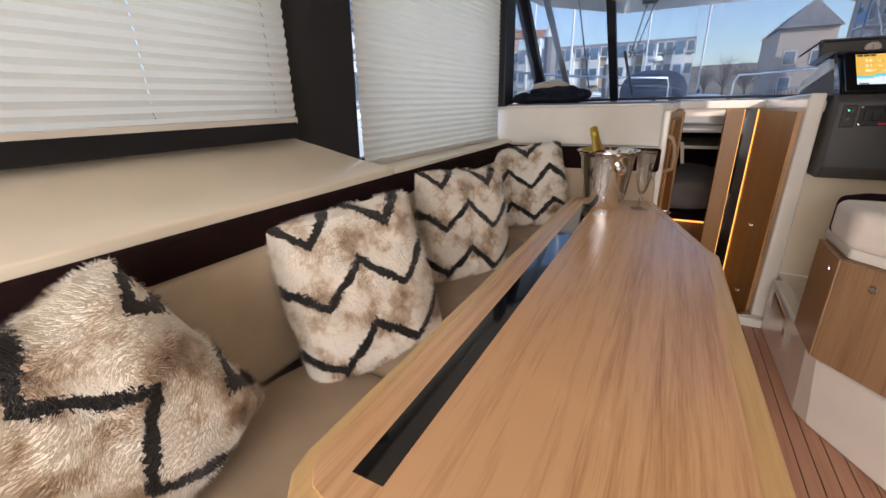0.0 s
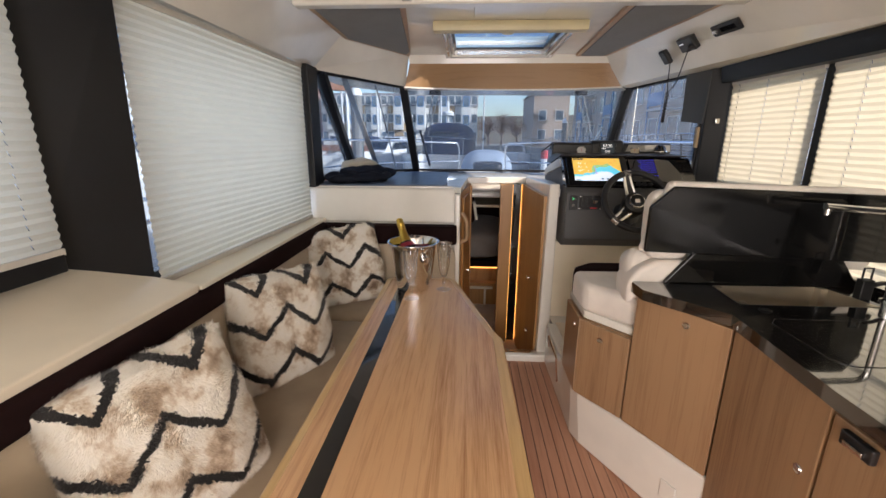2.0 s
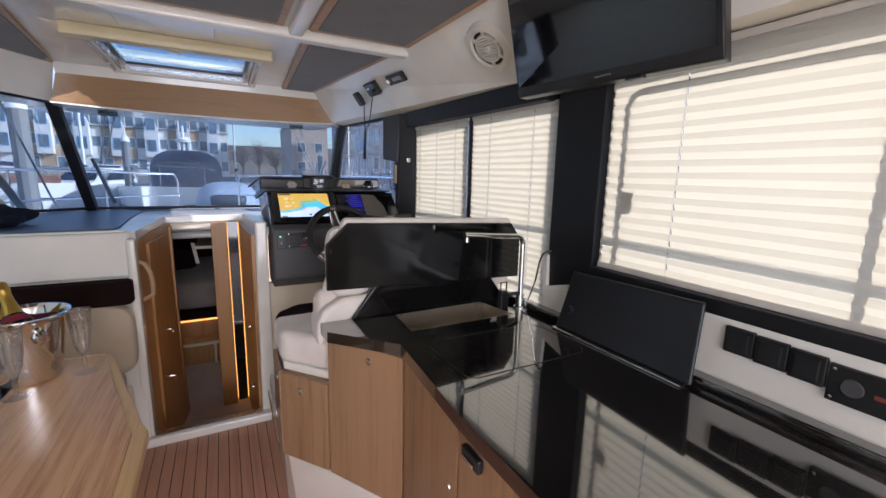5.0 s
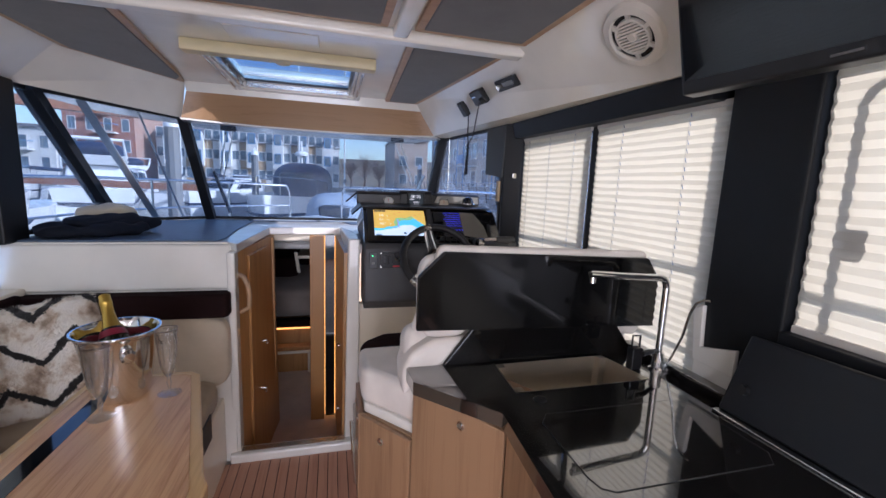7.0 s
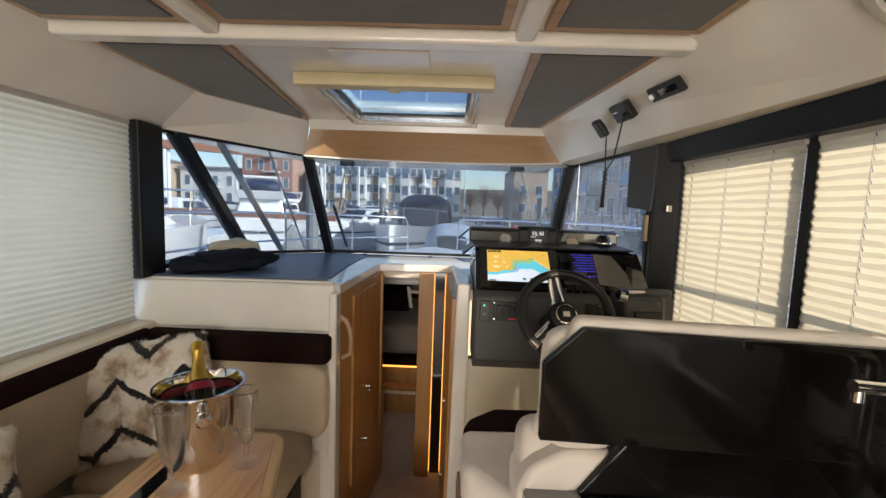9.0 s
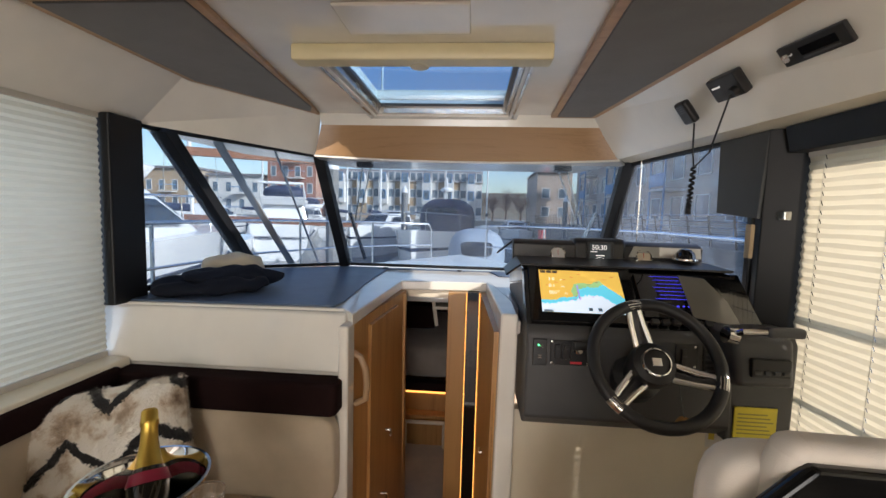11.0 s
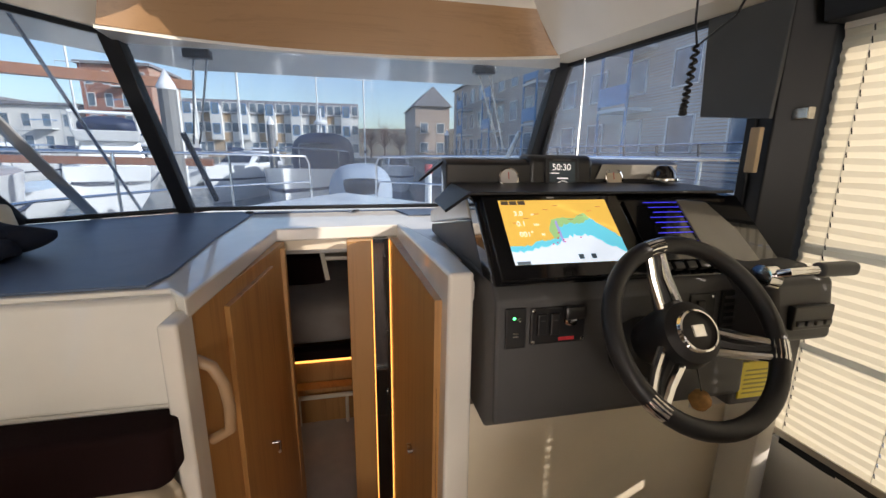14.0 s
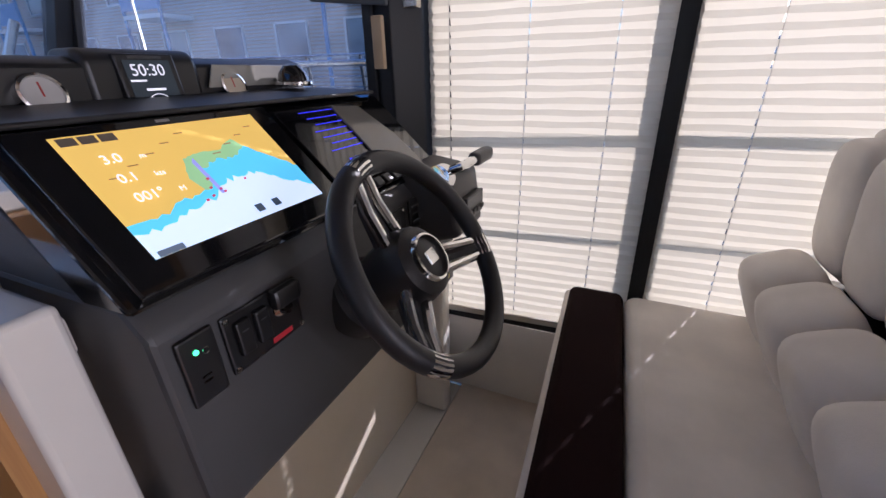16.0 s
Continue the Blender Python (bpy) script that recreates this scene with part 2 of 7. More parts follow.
_tr = _nt.nodes.new("ShaderNodeBsdfTransparent")
_mx = _nt.nodes.new("ShaderNodeMixShader")
_mx.inputs[0].default_value = 0.5
_nt.links.new(_tr.outputs[0], _mx.inputs[1])
_nt.links.new(_b.outputs[0], _mx.inputs[2])
_nt.links.new(_mx.outputs[0], _nt.nodes["Material Output"].inputs[0])
SINKSTEEL = plain("sink_steel", (0.60, 0.54, 0.44), 0.34, 0.9, vary=0.08, relief=0.1)
BLIND = blind_cloth("blind_cloth", (0.80, 0.76, 0.66), (0.60, 0.54, 0.405))
FUR = fur_chevron("chevron_fur")
LED = glow("warm_led", (1.0, 0.46, 0.10), 1.5)
GOLD = plain("gold_foil", (0.72, 0.48, 0.10), 0.3, 0.9, vary=0.15, relief=0.3, grain=200)


# ---- builders ----
def thing(name, label="", category="", at=(0, 0, 0), group="", kind=""):
    ob = new(name)
    ob.location = at
    return tagged(ob, label, category, group, kind)


def finish(bm, smooth=True, angle=35):
    bmesh.ops.recalc_face_normals(bm, faces=bm.faces)
    if smooth:
        for f in bm.faces:
            f.smooth = True
        for e in bm.edges:
            if len(e.link_faces) == 2:
                a, c = (f.calc_area() for f in e.link_faces)
                turn = e.calc_face_angle(0)
                if turn > radians(angle) or (turn > radians(4) and max(a, c) > 7 * min(a, c)):
                    e.smooth = False
    return bm


def mesh_ob(name, bm, mat, smooth=True):
    finish(bm, smooth)
    me = bpy.data.meshes.new(name)
    bm.to_mesh(me)
    bm.free()
    me.materials.append(mat)
    return new(name, me)


def part(name, bm, mat, parent, label="", smooth=True):
    """One mesh under a thing or a part; bm is given in the world's coordinates."""
    ob = mesh_ob(name, bm, mat, smooth)
    ob.parent = parent
    top, off = parent, Vector()
    while top:
        off += top.location
        top = top.parent
    ob.data.transform(Matrix.Translation(-off))
    if label:
        ob["label"] = label
    return ob


def solid(name, bm, mat, label="", category="", kind="", group=""):
    """A thing of one mesh, its origin at the middle of its base."""
    ob = mesh_ob(name, bm, mat)
    vs = [v.co for v in ob.data.vertices]
    lo = Vector([min(v[i] for v in vs) for i in range(3)])
    hi = Vector([max(v[i] for v in vs) for i in range(3)])
    base = Vector(((lo.x + hi.x) / 2, (lo.y + hi.y) / 2, lo.z))
    ob.data.transform(Matrix.Translation(-base))
    ob.location = base
    return tagged(ob, label, category, group, kind)


def soften(bm, r, seg=2, angle=25):
    es = [e for e in bm.edges if len(e.link_faces) == 2 and e.calc_face_angle(0) > radians(angle)]
    bmesh.ops.bevel(bm, geom=es, offset=r, segments=seg, affect="EDGES", profile=0.5, clamp_overlap=True)
    return bm


def box(x0, x1, y0, y1, z0, z1, r=0.0, seg=2, bm=None):
    b = bmesh.new()
    bmesh.ops.create_cube(b, size=1)
    for v in b.verts:
        v.co = ((x0 + x1) / 2 + v.co.x * (x1 - x0), (y0 + y1) / 2 + v.co.y * (y1 - y0), (z0 + z1) / 2 + v.co.z * (z1 - z0))
    if r:
        soften(b, r, seg)
    return merge(bm, b)


def merge(bm, b):
    if bm is None:
        return b
    me = bpy.data.meshes.new("tmp")
    b.to_mesh(me)
    b.free()
    bm.from_mesh(me)
    bpy.data.meshes.remove(me)
    return bm


def prism(lower, upper, r=0.0, seg=2, bm=None):
    """A solid between two rings of points with the same count."""
    b = bmesh.new()
    a = [b.verts.new(p) for p in lower]
    c = [b.verts.new(p) for p in upper]
    b.faces.new(a)
    b.faces.new(c)
    n = len(a)
    for i in range(n):
        b.faces.new((a[i], a[(i + 1) % n], c[(i + 1) % n], c[i]))
    bmesh.ops.recalc_face_normals(b, faces=b.faces)
    if r:
        soften(b, r, seg)
    return merge(bm, b)


def plate(pts, z0, z1, r=0.0, seg=2, bm=None):
    """A flat slab from an outline in plan."""
    return prism([(x, y, z0) for x, y in pts], [(x, y, z1) for x, y in pts], r, seg, bm)


def slab(pts, thick, r=0.0, bm=None, seg=2):
    """A panel on an outline in space, with its thickness behind it (along its normal)."""
    p = [Vector(q) for q in pts]
    n = (p[1] - p[0]).cross(p[-1] - p[0]).normalized() * thick
    return prism(p, [q + n for q in p], r, seg, bm)


def side(pts, x0, x1, r=0.0, seg=2, bm=None):
    """A solid from an outline in the y-z plane, drawn out along x."""
    return prism([(x0, y, z) for y, z in pts], [(x1, y, z) for y, z in pts], r, seg, bm)


def tube(pts, rad, sides=10, bm=None, closed=False, rads=None):
    b = bmesh.new()
    p = [Vector(q) for q in pts]
    rings = []
    n = len(p)
    up = None
    for i in range(n):
        d = (p[(i + 1) % n] - p[i - 1]) if closed else (p[min(i + 1, n - 1)] - p[max(i - 1, 0)])
        d.normalize()
        if up is None:
            up = d.orthogonal().normalized()
        up = (up - d * up.dot(d)).normalized()
        w = d.cross(up)
        rr = rads[i] if rads else rad
        rings.append([b.verts.new(p[i] + (up * math.cos(2 * math.pi * k / sides) + w * math.sin(2 * math.pi * k / sides)) * rr) for k in range(sides)])
    for i in range(n if closed else n - 1):
        a, c = rings[i], rings[(i + 1) % n]
        if closed and i == n - 1:
            best = min(range(sides), key=lambda s: (a[0].co - c[s].co).length)
            c = c[best:] + c[:best]
        for k in range(sides):
            b.faces.new((a[k], a[(k + 1) % sides], c[(k + 1) % sides], c[k]))
    if not closed:
        b.faces.new(rings[0][::-1])
        b.faces.new(rings[-1])
    return merge(bm, b)


def lathe(profile, at, sides=40, bm=None, m=None):
    """A turned shape: profile of (radius, height) pairs round the z axis, placed by at or the matrix m."""
    b = bmesh.new()
    rings = []
    for r, z in profile:
        if r < 1e-6:
            rings.append([b.verts.new((0, 0, z))])
        else:
            rings.append([b.verts.new((r * math.cos(2 * math.pi * k / sides), r * math.sin(2 * math.pi * k / sides), z)) for k in range(sides)])
    for a, c in zip(rings, rings[1:]):
        for k in range(sides):
            q = [a[k % len(a)], a[(k + 1) % len(a)], c[(k + 1) % len(c)], c[k % len(c)]]
            q = list(dict.fromkeys(q))
            if len(q) > 2:
                b.faces.new(q)
    bmesh.ops.transform(b, matrix=m if m else Matrix.Translation(at), verts=b.verts)
    return merge(bm, b)


def cushion(w, d, h, puff=0.02, n=14, m=None, bm=None, power=6):
    """A stuffed pad w x d x h round the origin with full, rounded sides."""
    b = bmesh.new()
    bmesh.ops.create_cube(b, size=2)
    bmesh.ops.subdivide_edges(b, edges=b.edges, cuts=n, use_grid_fill=True)
    for v in b.verts:
        x, y, z = v.co
        k = (abs(x) ** power + abs(y) ** power + abs(z) ** power) ** (-1 / power)
        px, py, pz = x * k, y * k, z * k
        full = (1 - min(1, abs(px)) ** 4) * (1 - min(1, abs(py)) ** 4)
        v.co = (px * w / 2, py * d / 2, pz * (h / 2 + puff * full))
    if m:
        bmesh.ops.transform(b, matrix=m, verts=b.verts)
    return merge(bm, b)


# ---- the large structure ----
AFT = -1.3          # bulkhead behind the saloon
LW, RW = -0.86, 1.77  # side walls


floor_ob = solid("floor", box(-1.1, 1.95, AFT - 0.1, 2.74, -0.08, -0.004), CAULK, "dark caulked bed under a teak plank floor", "floor", "structure")

platform = solid("helm_platform", prism(
    [(0.745, 2.735, 0), (0.748, 2.04, 0), (0.775, 1.965, 0), (1.064, 1.464, 0), (1.066, AFT, 0), (1.9, AFT, 0), (1.9, 2.735, 0)],
    [(0.742, 2.735, 0.285), (0.738, 2.06, 0.285), (0.748, 1.975, 0.285), (1.07, 1.47, 0.285), (1.075, AFT, 0.285), (1.9, AFT, 0.285), (1.9, 2.735, 0.285)], 0.012, 3),
    WHITE, "white moulded platform under the helm and galley", "step", "structure")


def wall_box(name, bm, mat=WHITE, label="white moulded cabin wall"):
    return solid(name, bm, mat, label, "wall", "structure")


wall_box("wall_aft_port", box(-1.1, -0.30, AFT - 0.08, AFT, 0, 2.058), CREAM, "cream bulkhead beside the cockpit door")
wall_box("wall_aft_starboard", box(1.20, 1.95, AFT - 0.08, AFT, 0, 2.058), CREAM, "cream bulkhead beside the cockpit door")
wall_box("wall_aft_head", box(-0.298, 1.198, AFT - 0.08, AFT, 1.95, 2.058), CREAM, "cream bulkhead over the cockpit door")
# port side: low wall, shelf below the aft window
wall_box("wall_port_low", box(-1.02, -0.80, AFT, 2.74, 0, 0.90), CREAM, "cream side wall behind the sofa")
wall_box("wall_starboard_low", box(1.76, 1.88, AFT, 3.0, 0.285, 0.60), WHITE)
wall_box("wall_starboard_galley", box(1.74, 1.88, AFT, 1.333, 0.60, 1.10), WHITE)
wall_box("wall_starboard_post", box(1.735, 1.88, 1.335, 1.565, 0.60, 0.97), WHITE)
wall_box("wall_starboard_foot", side([(1.565, 0.972), (1.585, 1.13), (1.551, 1.15), (1.543, 1.02), (1.43, 1.052), (1.43, 0.972)], 1.728, 1.744, 0.003), WHITE, "white moulded foot of the window pillar")
# the shelf under the aft port window: its front dips towards the sofa
shelf = solid("window_shelf_port", prism(
    [(-0.98, AFT, 0.90), (-0.70, AFT, 0.90), (-0.70, 1.48, 0.90), (-0.84, 1.48, 0.90), (-0.98, 1.27, 0.90)],
    [(-0.98, AFT, 1.075), (-0.70, AFT, 0.955), (-0.70, 1.50, 0.955), (-0.855, 1.50, 0.975), (-0.98, 1.27, 1.085)], 0.006),
    CREAM, "glossy cream moulded shelf under the window blind", "shelf", "structure")
# sofa-back capping forward of the shelf
solid("sofa_capping_port", box(-0.86, -0.70, 1.505, 2.80, 0.90, 0.945, 0.008), CREAM, "cream capping rail above the sofa back", "trim", "structure")

# ceiling
ceil_pts = [(-0.60, AFT), (1.45, AFT), (1.42, 1.70), (1.37, 2.35), (1.20, 3.62), (-0.26, 3.62), (-0.60, 3.0)]
HX0, HX1, HY0, HY1 = 0.07, 0.765, 2.80, 3.545


def ring_plate(outer, inner, z0, z1, r=0.0):
    """A slab with a four-cornered hole."""
    b = bmesh.new()
    o = [b.verts.new((x, y, z0)) for x, y in outer]
    i = [b.verts.new((x, y, z0)) for x, y in inner]
    es = [b.edges.new((o[k], o[(k + 1) % len(o)])) for k in range(len(o))] + [b.edges.new((i[k], i[(k + 1) % len(i)])) for k in range(len(i))]
    bmesh.ops.triangle_fill(b, use_beauty=True, use_dissolve=False, edges=es)
    ext = bmesh.ops.extrude_face_region(b, geom=b.faces[:])
    for v in ext["geom"]:
        if isinstance(v, bmesh.types.BMVert):
            v.co.z = z1
    bmesh.ops.recalc_face_normals(b, faces=b.faces)
    return b


hatch_hole = [(HX0, HY0), (HX1, HY0), (HX1, HY1), (HX0, HY1)]
solid("ceiling", ring_plate(ceil_pts, hatch_hole, 2.06, 2.12), WHITE, "glossy white moulded headlining", "ceiling", "structure")

# sloped white panels between ceiling and windows
def upper_panel(name, pts, thick=0.03):
    return solid(name, slab(pts, thick), WHITE, "glossy white sloped panel above the windows", "wall", "structure")


upper_panel("upper_panel_starboard", [(1.66, 1.70, 1.84), (1.35, 3.62, 1.84), (1.20, 3.62, 2.065), (1.42, 1.70, 2.065)], 0.03)
upper_panel("upper_panel_starboard_aft", [(1.68, AFT, 1.84), (1.66, 1.70, 1.84), (1.42, 1.70, 2.065), (1.45, AFT, 2.065)], 0.03)
upper_panel("upper_panel_port", [(-0.80, AFT, 1.865), (-0.79, 2.98, 1.865), (-0.60, 3.0, 2.065), (-0.60, AFT, 2.065)], -0.03)
upper_panel("upper_panel_port_front", [(-0.79, 2.98, 1.865), (-0.30, 3.66, 1.84), (-0.26, 3.62, 2.065), (-0.60, 3.0, 2.065)], -0.03)
# soffit over the starboard windows
solid("soffit_starboard", plate([(1.69, AFT), (1.67, 1.70), (1.36, 3.64), (1.47, 3.82), (1.64, 2.9), (1.80, 2.3), (1.80, AFT)], 1.845, 1.865), CREAM, "cream underside above the side windows", "trim", "structure")

# wooden header over the windscreen
header = thing("header_beam", "oak-veneered beam over the windscreen", "beam", (0.53, 3.64, 1.84), kind="structure")


def bow(x):
    """How far the foot of the beam swells forward at x."""
    return 3.615 + 0.18 * (1 - min(1, abs((x - 0.53) / 0.824)) ** 2.4)


b = bmesh.new()
rows = []
for k in range(25):
    u = k / 24
    xa, xb = -0.293 + 1.647 * u, -0.256 + 1.569 * u
    rows.append([b.verts.new(p) for p in ((xa, bow(xa), 1.84), (xb, 3.612, 2.0), (xb, 3.64, 2.0), (xa, bow(xa) + 0.012, 1.84))])
for a, c in zip(rows, rows[1:]):
    for i in range(4):
        b.faces.new((a[i], a[(i + 1) % 4], c[(i + 1) % 4], c[i]))
b.faces.new(rows[0])
b.faces.new(rows[-1])
part("beam", b, OAKX, header)
solid("header_cove", slab([(-0.256, 3.612, 2.0), (1.313, 3.612, 2.0), (1.21, 3.60, 2.064), (-0.262, 3.60, 2.064)], -0.02), WHITE, "white cove between beam and ceiling", "trim", "structure")
solid("windscreen_head", plate([(-0.30 + 1.66 * k / 16, bow(-0.29 + 1.64 * k / 16)) for k in range(17)] + [(1.47, 3.83), (-0.33, 3.82)], 1.828, 1.839), WHITE, "white strip at the head of the windscreen", "trim", "structure")
# roof over all
solid("roof", ring_plate([(-1.05, AFT - 0.1), (1.95, AFT - 0.1), (1.9, 2.9), (1.52, 3.90), (-0.4, 3.90), (-0.9, 3.1)], hatch_hole, 2.125, 2.17), WHITE, "white coach roof above the cabin", "roof", "structure")
solid("roof_visor", plate([(-0.95, 3.2), (-0.88, 3.9), (-0.35, 4.62), (1.40, 4.66), (1.53, 3.9), (1.50, 3.88), (-0.36, 3.88), (-0.84, 3.12)], 1.872, 1.95, 0.02), WHITE, "white roof visor over the windscreen", "roof", "structure")
solid("roof_side_port", box(-1.04, -0.92, AFT, 2.9, 1.87, 2.124), WHITE, "white roof side moulding", "roof", "structure")
solid("roof_side_starboard", box(1.83, 1.93, AFT, 2.85, 1.87, 2.124), WHITE, "white roof side moulding", "roof", "structure")


# ---- window frames and pillars ----
def bar(a, c, w, d, r=0.004):
    """A straight square bar from a to c, w across and d deep."""
    a, c = Vector(a), Vector(c)
    ax = (c - a).normalized()
    s = ax.cross(Vector((0, 1, 0)))
    if s.length < 0.2:
        s = ax.cross(Vector((0, 0, 1)))
    s.normalize()
    t = ax.cross(s)
    low = [a + s * w / 2 * i + t * d / 2 * j for i, j in ((-1, -1), (1, -1), (1, 1), (-1, 1))]
    return prism(low, [q + (c - a) for q in low], r)


def pillar(name, bm, label="black-painted window pillar"):
    return solid(name, bm, FRAME, label, "pillar", "structure")


pillar("pillar_port_mid", prism([(-0.98, 1.25, 1.08), (-0.855, 1.50, 0.975), (-0.98, 1.52, 0.975)], [(-0.98, 1.25, 1.87), (-0.83, 1.50, 1.87), (-0.98, 1.52, 1.87)], 0.004), "broad black pillar between two side windows")
pillar("pillar_port_front", box(-0.85, -0.755, 2.80, 2.96, 1.14, 1.87, 0.006))
pillar("bar_port", bar((-0.79, 3.10, 1.87), (-0.79, 3.84, 1.15), 0.075, 0.06))
pillar("pillar_windscreen_port", bar((-0.335, 3.79, 1.86), (-0.275, 4.13, 1.15), 0.06, 0.07))
pillar("pillar_windscreen_starboard", bar((1.475, 3.80, 1.86), (1.43, 4.17, 1.1), 0.075, 0.07))
pillar("pillar_starboard_front", prism([(1.60, 2.86, 0.28), (1.62, 2.94, 0.28), (1.74, 2.94, 0.28), (1.78, 2.812, 0.28), (1.685, 2.812, 0.28)], [(1.60, 2.86, 1.845), (1.62, 2.94, 1.845), (1.74, 2.94, 1.845), (1.78, 2.812, 1.845), (1.685, 2.812, 1.845)], 0.004))
pillar("pillar_starboard_mid", box(1.745, 1.84, 1.335, 1.565, 0.972, 1.845, 0.006), "broad black pillar between two side windows")


def framed_window(name, corners, w, label, glass=GLASS, divs=()):
    """A pane in a dark frame; corners run round the opening."""
    win = thing(name, label, "window", Vector(corners[0]), kind="structure")
    p = [Vector(c) for c in corners]
    n = len(p)
    for k in range(n):
        part("window_frame", bar(p[k], p[(k + 1) % n], w, w), FRAME, win)
    for a, c in divs:
        part("mullion", bar(a, c, w, w), FRAME, win)
    g = part("pane", slab(p, 0.006), glass, win, smooth=False)
    g.visible_shadow = False
    return win


framed_window("window_1", [(-0.27, 4.13, 1.165), (1.42, 4.16, 1.165), (1.47, 3.82, 1.85), (-0.33, 3.81, 1.85)], 0.02, "wide raked windscreen in a thin dark frame")
framed_window("window_2", [(-0.79, 3.83, 1.16), (-0.285, 4.12, 1.165), (-0.335, 3.80, 1.85), (-0.785, 3.12, 1.865)], 0.02, "slanted corner window beside the windscreen")
framed_window("window_3", [(-0.80, 2.95, 1.17), (-0.80, 3.81, 1.17), (-0.80, 3.11, 1.865), (-0.80, 2.95, 1.865)], 0.025, "triangular side window in a black frame")
framed_window("window_4", [(1.62, 2.93, 0.95), (1.45, 4.12, 0.95), (1.49, 3.81, 1.845), (1.62, 2.93, 1.845)], 0.03, "side window beside the helm", SIDEGLASS)
framed_window("window_5", [(1.825, 1.56, 0.62), (1.785, 2.79, 0.62), (1.785, 2.79, 1.79), (1.825, 1.56, 1.79)], 0.06, "sliding side window in a black frame", divs=[((1.775, 2.20, 0.62), (1.775, 2.20, 1.79))])
framed_window("window_6", [(1.82, AFT, 1.12), (1.82, 1.33, 1.12), (1.82, 1.33, 1.82), (1.82, AFT, 1.82)], 0.05, "long galley window in a black frame")
framed_window("window_7", [(-0.97, AFT, 1.10), (-0.97, 1.27, 1.10), (-0.97, 1.27, 1.865), (-0.97, AFT, 1.865)], 0.04, "long saloon window in a black frame")
framed_window("window_8", [(-0.93, 1.52, 0.95), (-0.93, 2.79, 0.95), (-0.93, 2.79, 1.865), (-0.93, 1.52, 1.865)], 0.04, "saloon window in a black frame")
solid("window_rail_port", box(-0.955, -0.895, AFT, 1.25, 1.075, 1.125, 0.004), FRAME, "black rail along the foot of the window", "trim", "structure")
solid("window_rail_galley", box(1.735, 1.80, AFT, 1.335, 1.10, 1.145, 0.004), FRAME, "black rail along the foot of the galley window", "trim", "structure")
solid("window_head_starboard", prism([(1.71, 1.60, 1.76), (1.635, 2.81, 1.76), (1.80, 2.81, 1.76), (1.84, 1.60, 1.76)], [(1.69, 1.60, 1.843), (1.615, 2.81, 1.843), (1.80, 2.81, 1.843), (1.84, 1.60, 1.843)], 0.003), FRAME, "black head rail over the side window", "trim", "structure")


# ---- pleated blinds ----
def blind(name, a, c, z0, z1, label, pleat=0.026, depth=0.007, cords=(), hole=0.0017):
    """A pleated blind hung between the plan points a and c, folded every pleat."""
    ob = thing(name, label, "blind", (a[0], a[1], z0), group="window blinds")
    a, c = Vector((*a, 0)), Vector((*c, 0))
    d = (c - a).normalized()
    nrm = Vector((d.y, -d.x, 0))
    n = int((z1 - z0 - 0.03) / (pleat / 2))
    b = bmesh.new()
    rows = []
    length = (c - a).length
    stops, holes = [k / 12 for k in range(13)], []
    for q in cords if hole else ():
        stops = [s for s in stops if abs(s - q) > 0.01] + [q - hole / length, q + hole / length]
    stops.sort()
    holes = [k for k in range(len(stops) - 1) if stops[k + 1] - stops[k] < 2.5 * hole / length]
    for k in range(n + 1):
        z = z0 + 0.02 + (z1 - z0 - 0.04) * k / n
        off = nrm * (depth / 2 if k % 2 else -depth / 2)
        rows.append([b.verts.new(a + (c - a) * s + off + Vector((0, 0, z + 0.0012 * math.sin(s * 20 + k)))) for s in stops])
    for k, (r0, r1) in enumerate(zip(rows, rows[1:])):
        for s in range(len(stops) - 1):
            if not (s in holes and k % 2):
                b.faces.new((r0[s], r0[s + 1], r1[s + 1], r1[s]))
    part("cloth", b, BLIND, ob, smooth=False)
    for z in (z0, z1 - 0.02):
        low = [a - nrm * 0.008, c - nrm * 0.008, c + nrm * 0.008, a + nrm * 0.008]
        part("rail", prism([q + Vector((0, 0, z)) for q in low], [q + Vector((0, 0, z + 0.02)) for q in low], 0.002), BLINDRAIL, ob)
    for s in cords:
        q = a + (c - a) * s
        part("cord", tube([q - nrm * 0.005 + Vector((0, 0, z0)), q - nrm * 0.005 + Vector((0, 0, z1))], 0.0008, 5), BLINDRAIL, ob)
    return ob


BLINDRAIL = plain("blind_rail", (0.55, 0.52, 0.46), 0.5)
blind("pleated_blind", (-0.905, AFT + 0.02), (-0.905, 1.255), 1.12, 1.865, "closed cream pleated blind over the aft saloon window", cords=(0.60, 0.83, 0.97), hole=0.0012)
blind("pleated_blind", (-0.845, 1.51), (-0.795, 2.795), 0.945, 1.865, "closed cream pleated blind reaching down to the sofa back", cords=(0.06, 0.12, 0.8), hole=0)
blind("pleated_blind", (1.768, 1.567), (1.74, 2.18), 0.655, 1.765, "closed sunlit cream pleated blind on the sliding window", 0.029, 0.0055, cords=(0.25, 0.75))
blind("pleated_blind", (1.735, 2.22), (1.695, 2.80), 0.655, 1.765, "closed sunlit cream pleated blind beside the helm", 0.029, 0.0055, cords=(0.2, 0.55, 0.9))
blind("pleated_blind", (1.77, AFT + 0.02), (1.77, 1.325), 1.145, 1.84, "closed sunlit cream pleated blind over the galley", 0.037, 0.0055, cords=(0.5, 0.9))


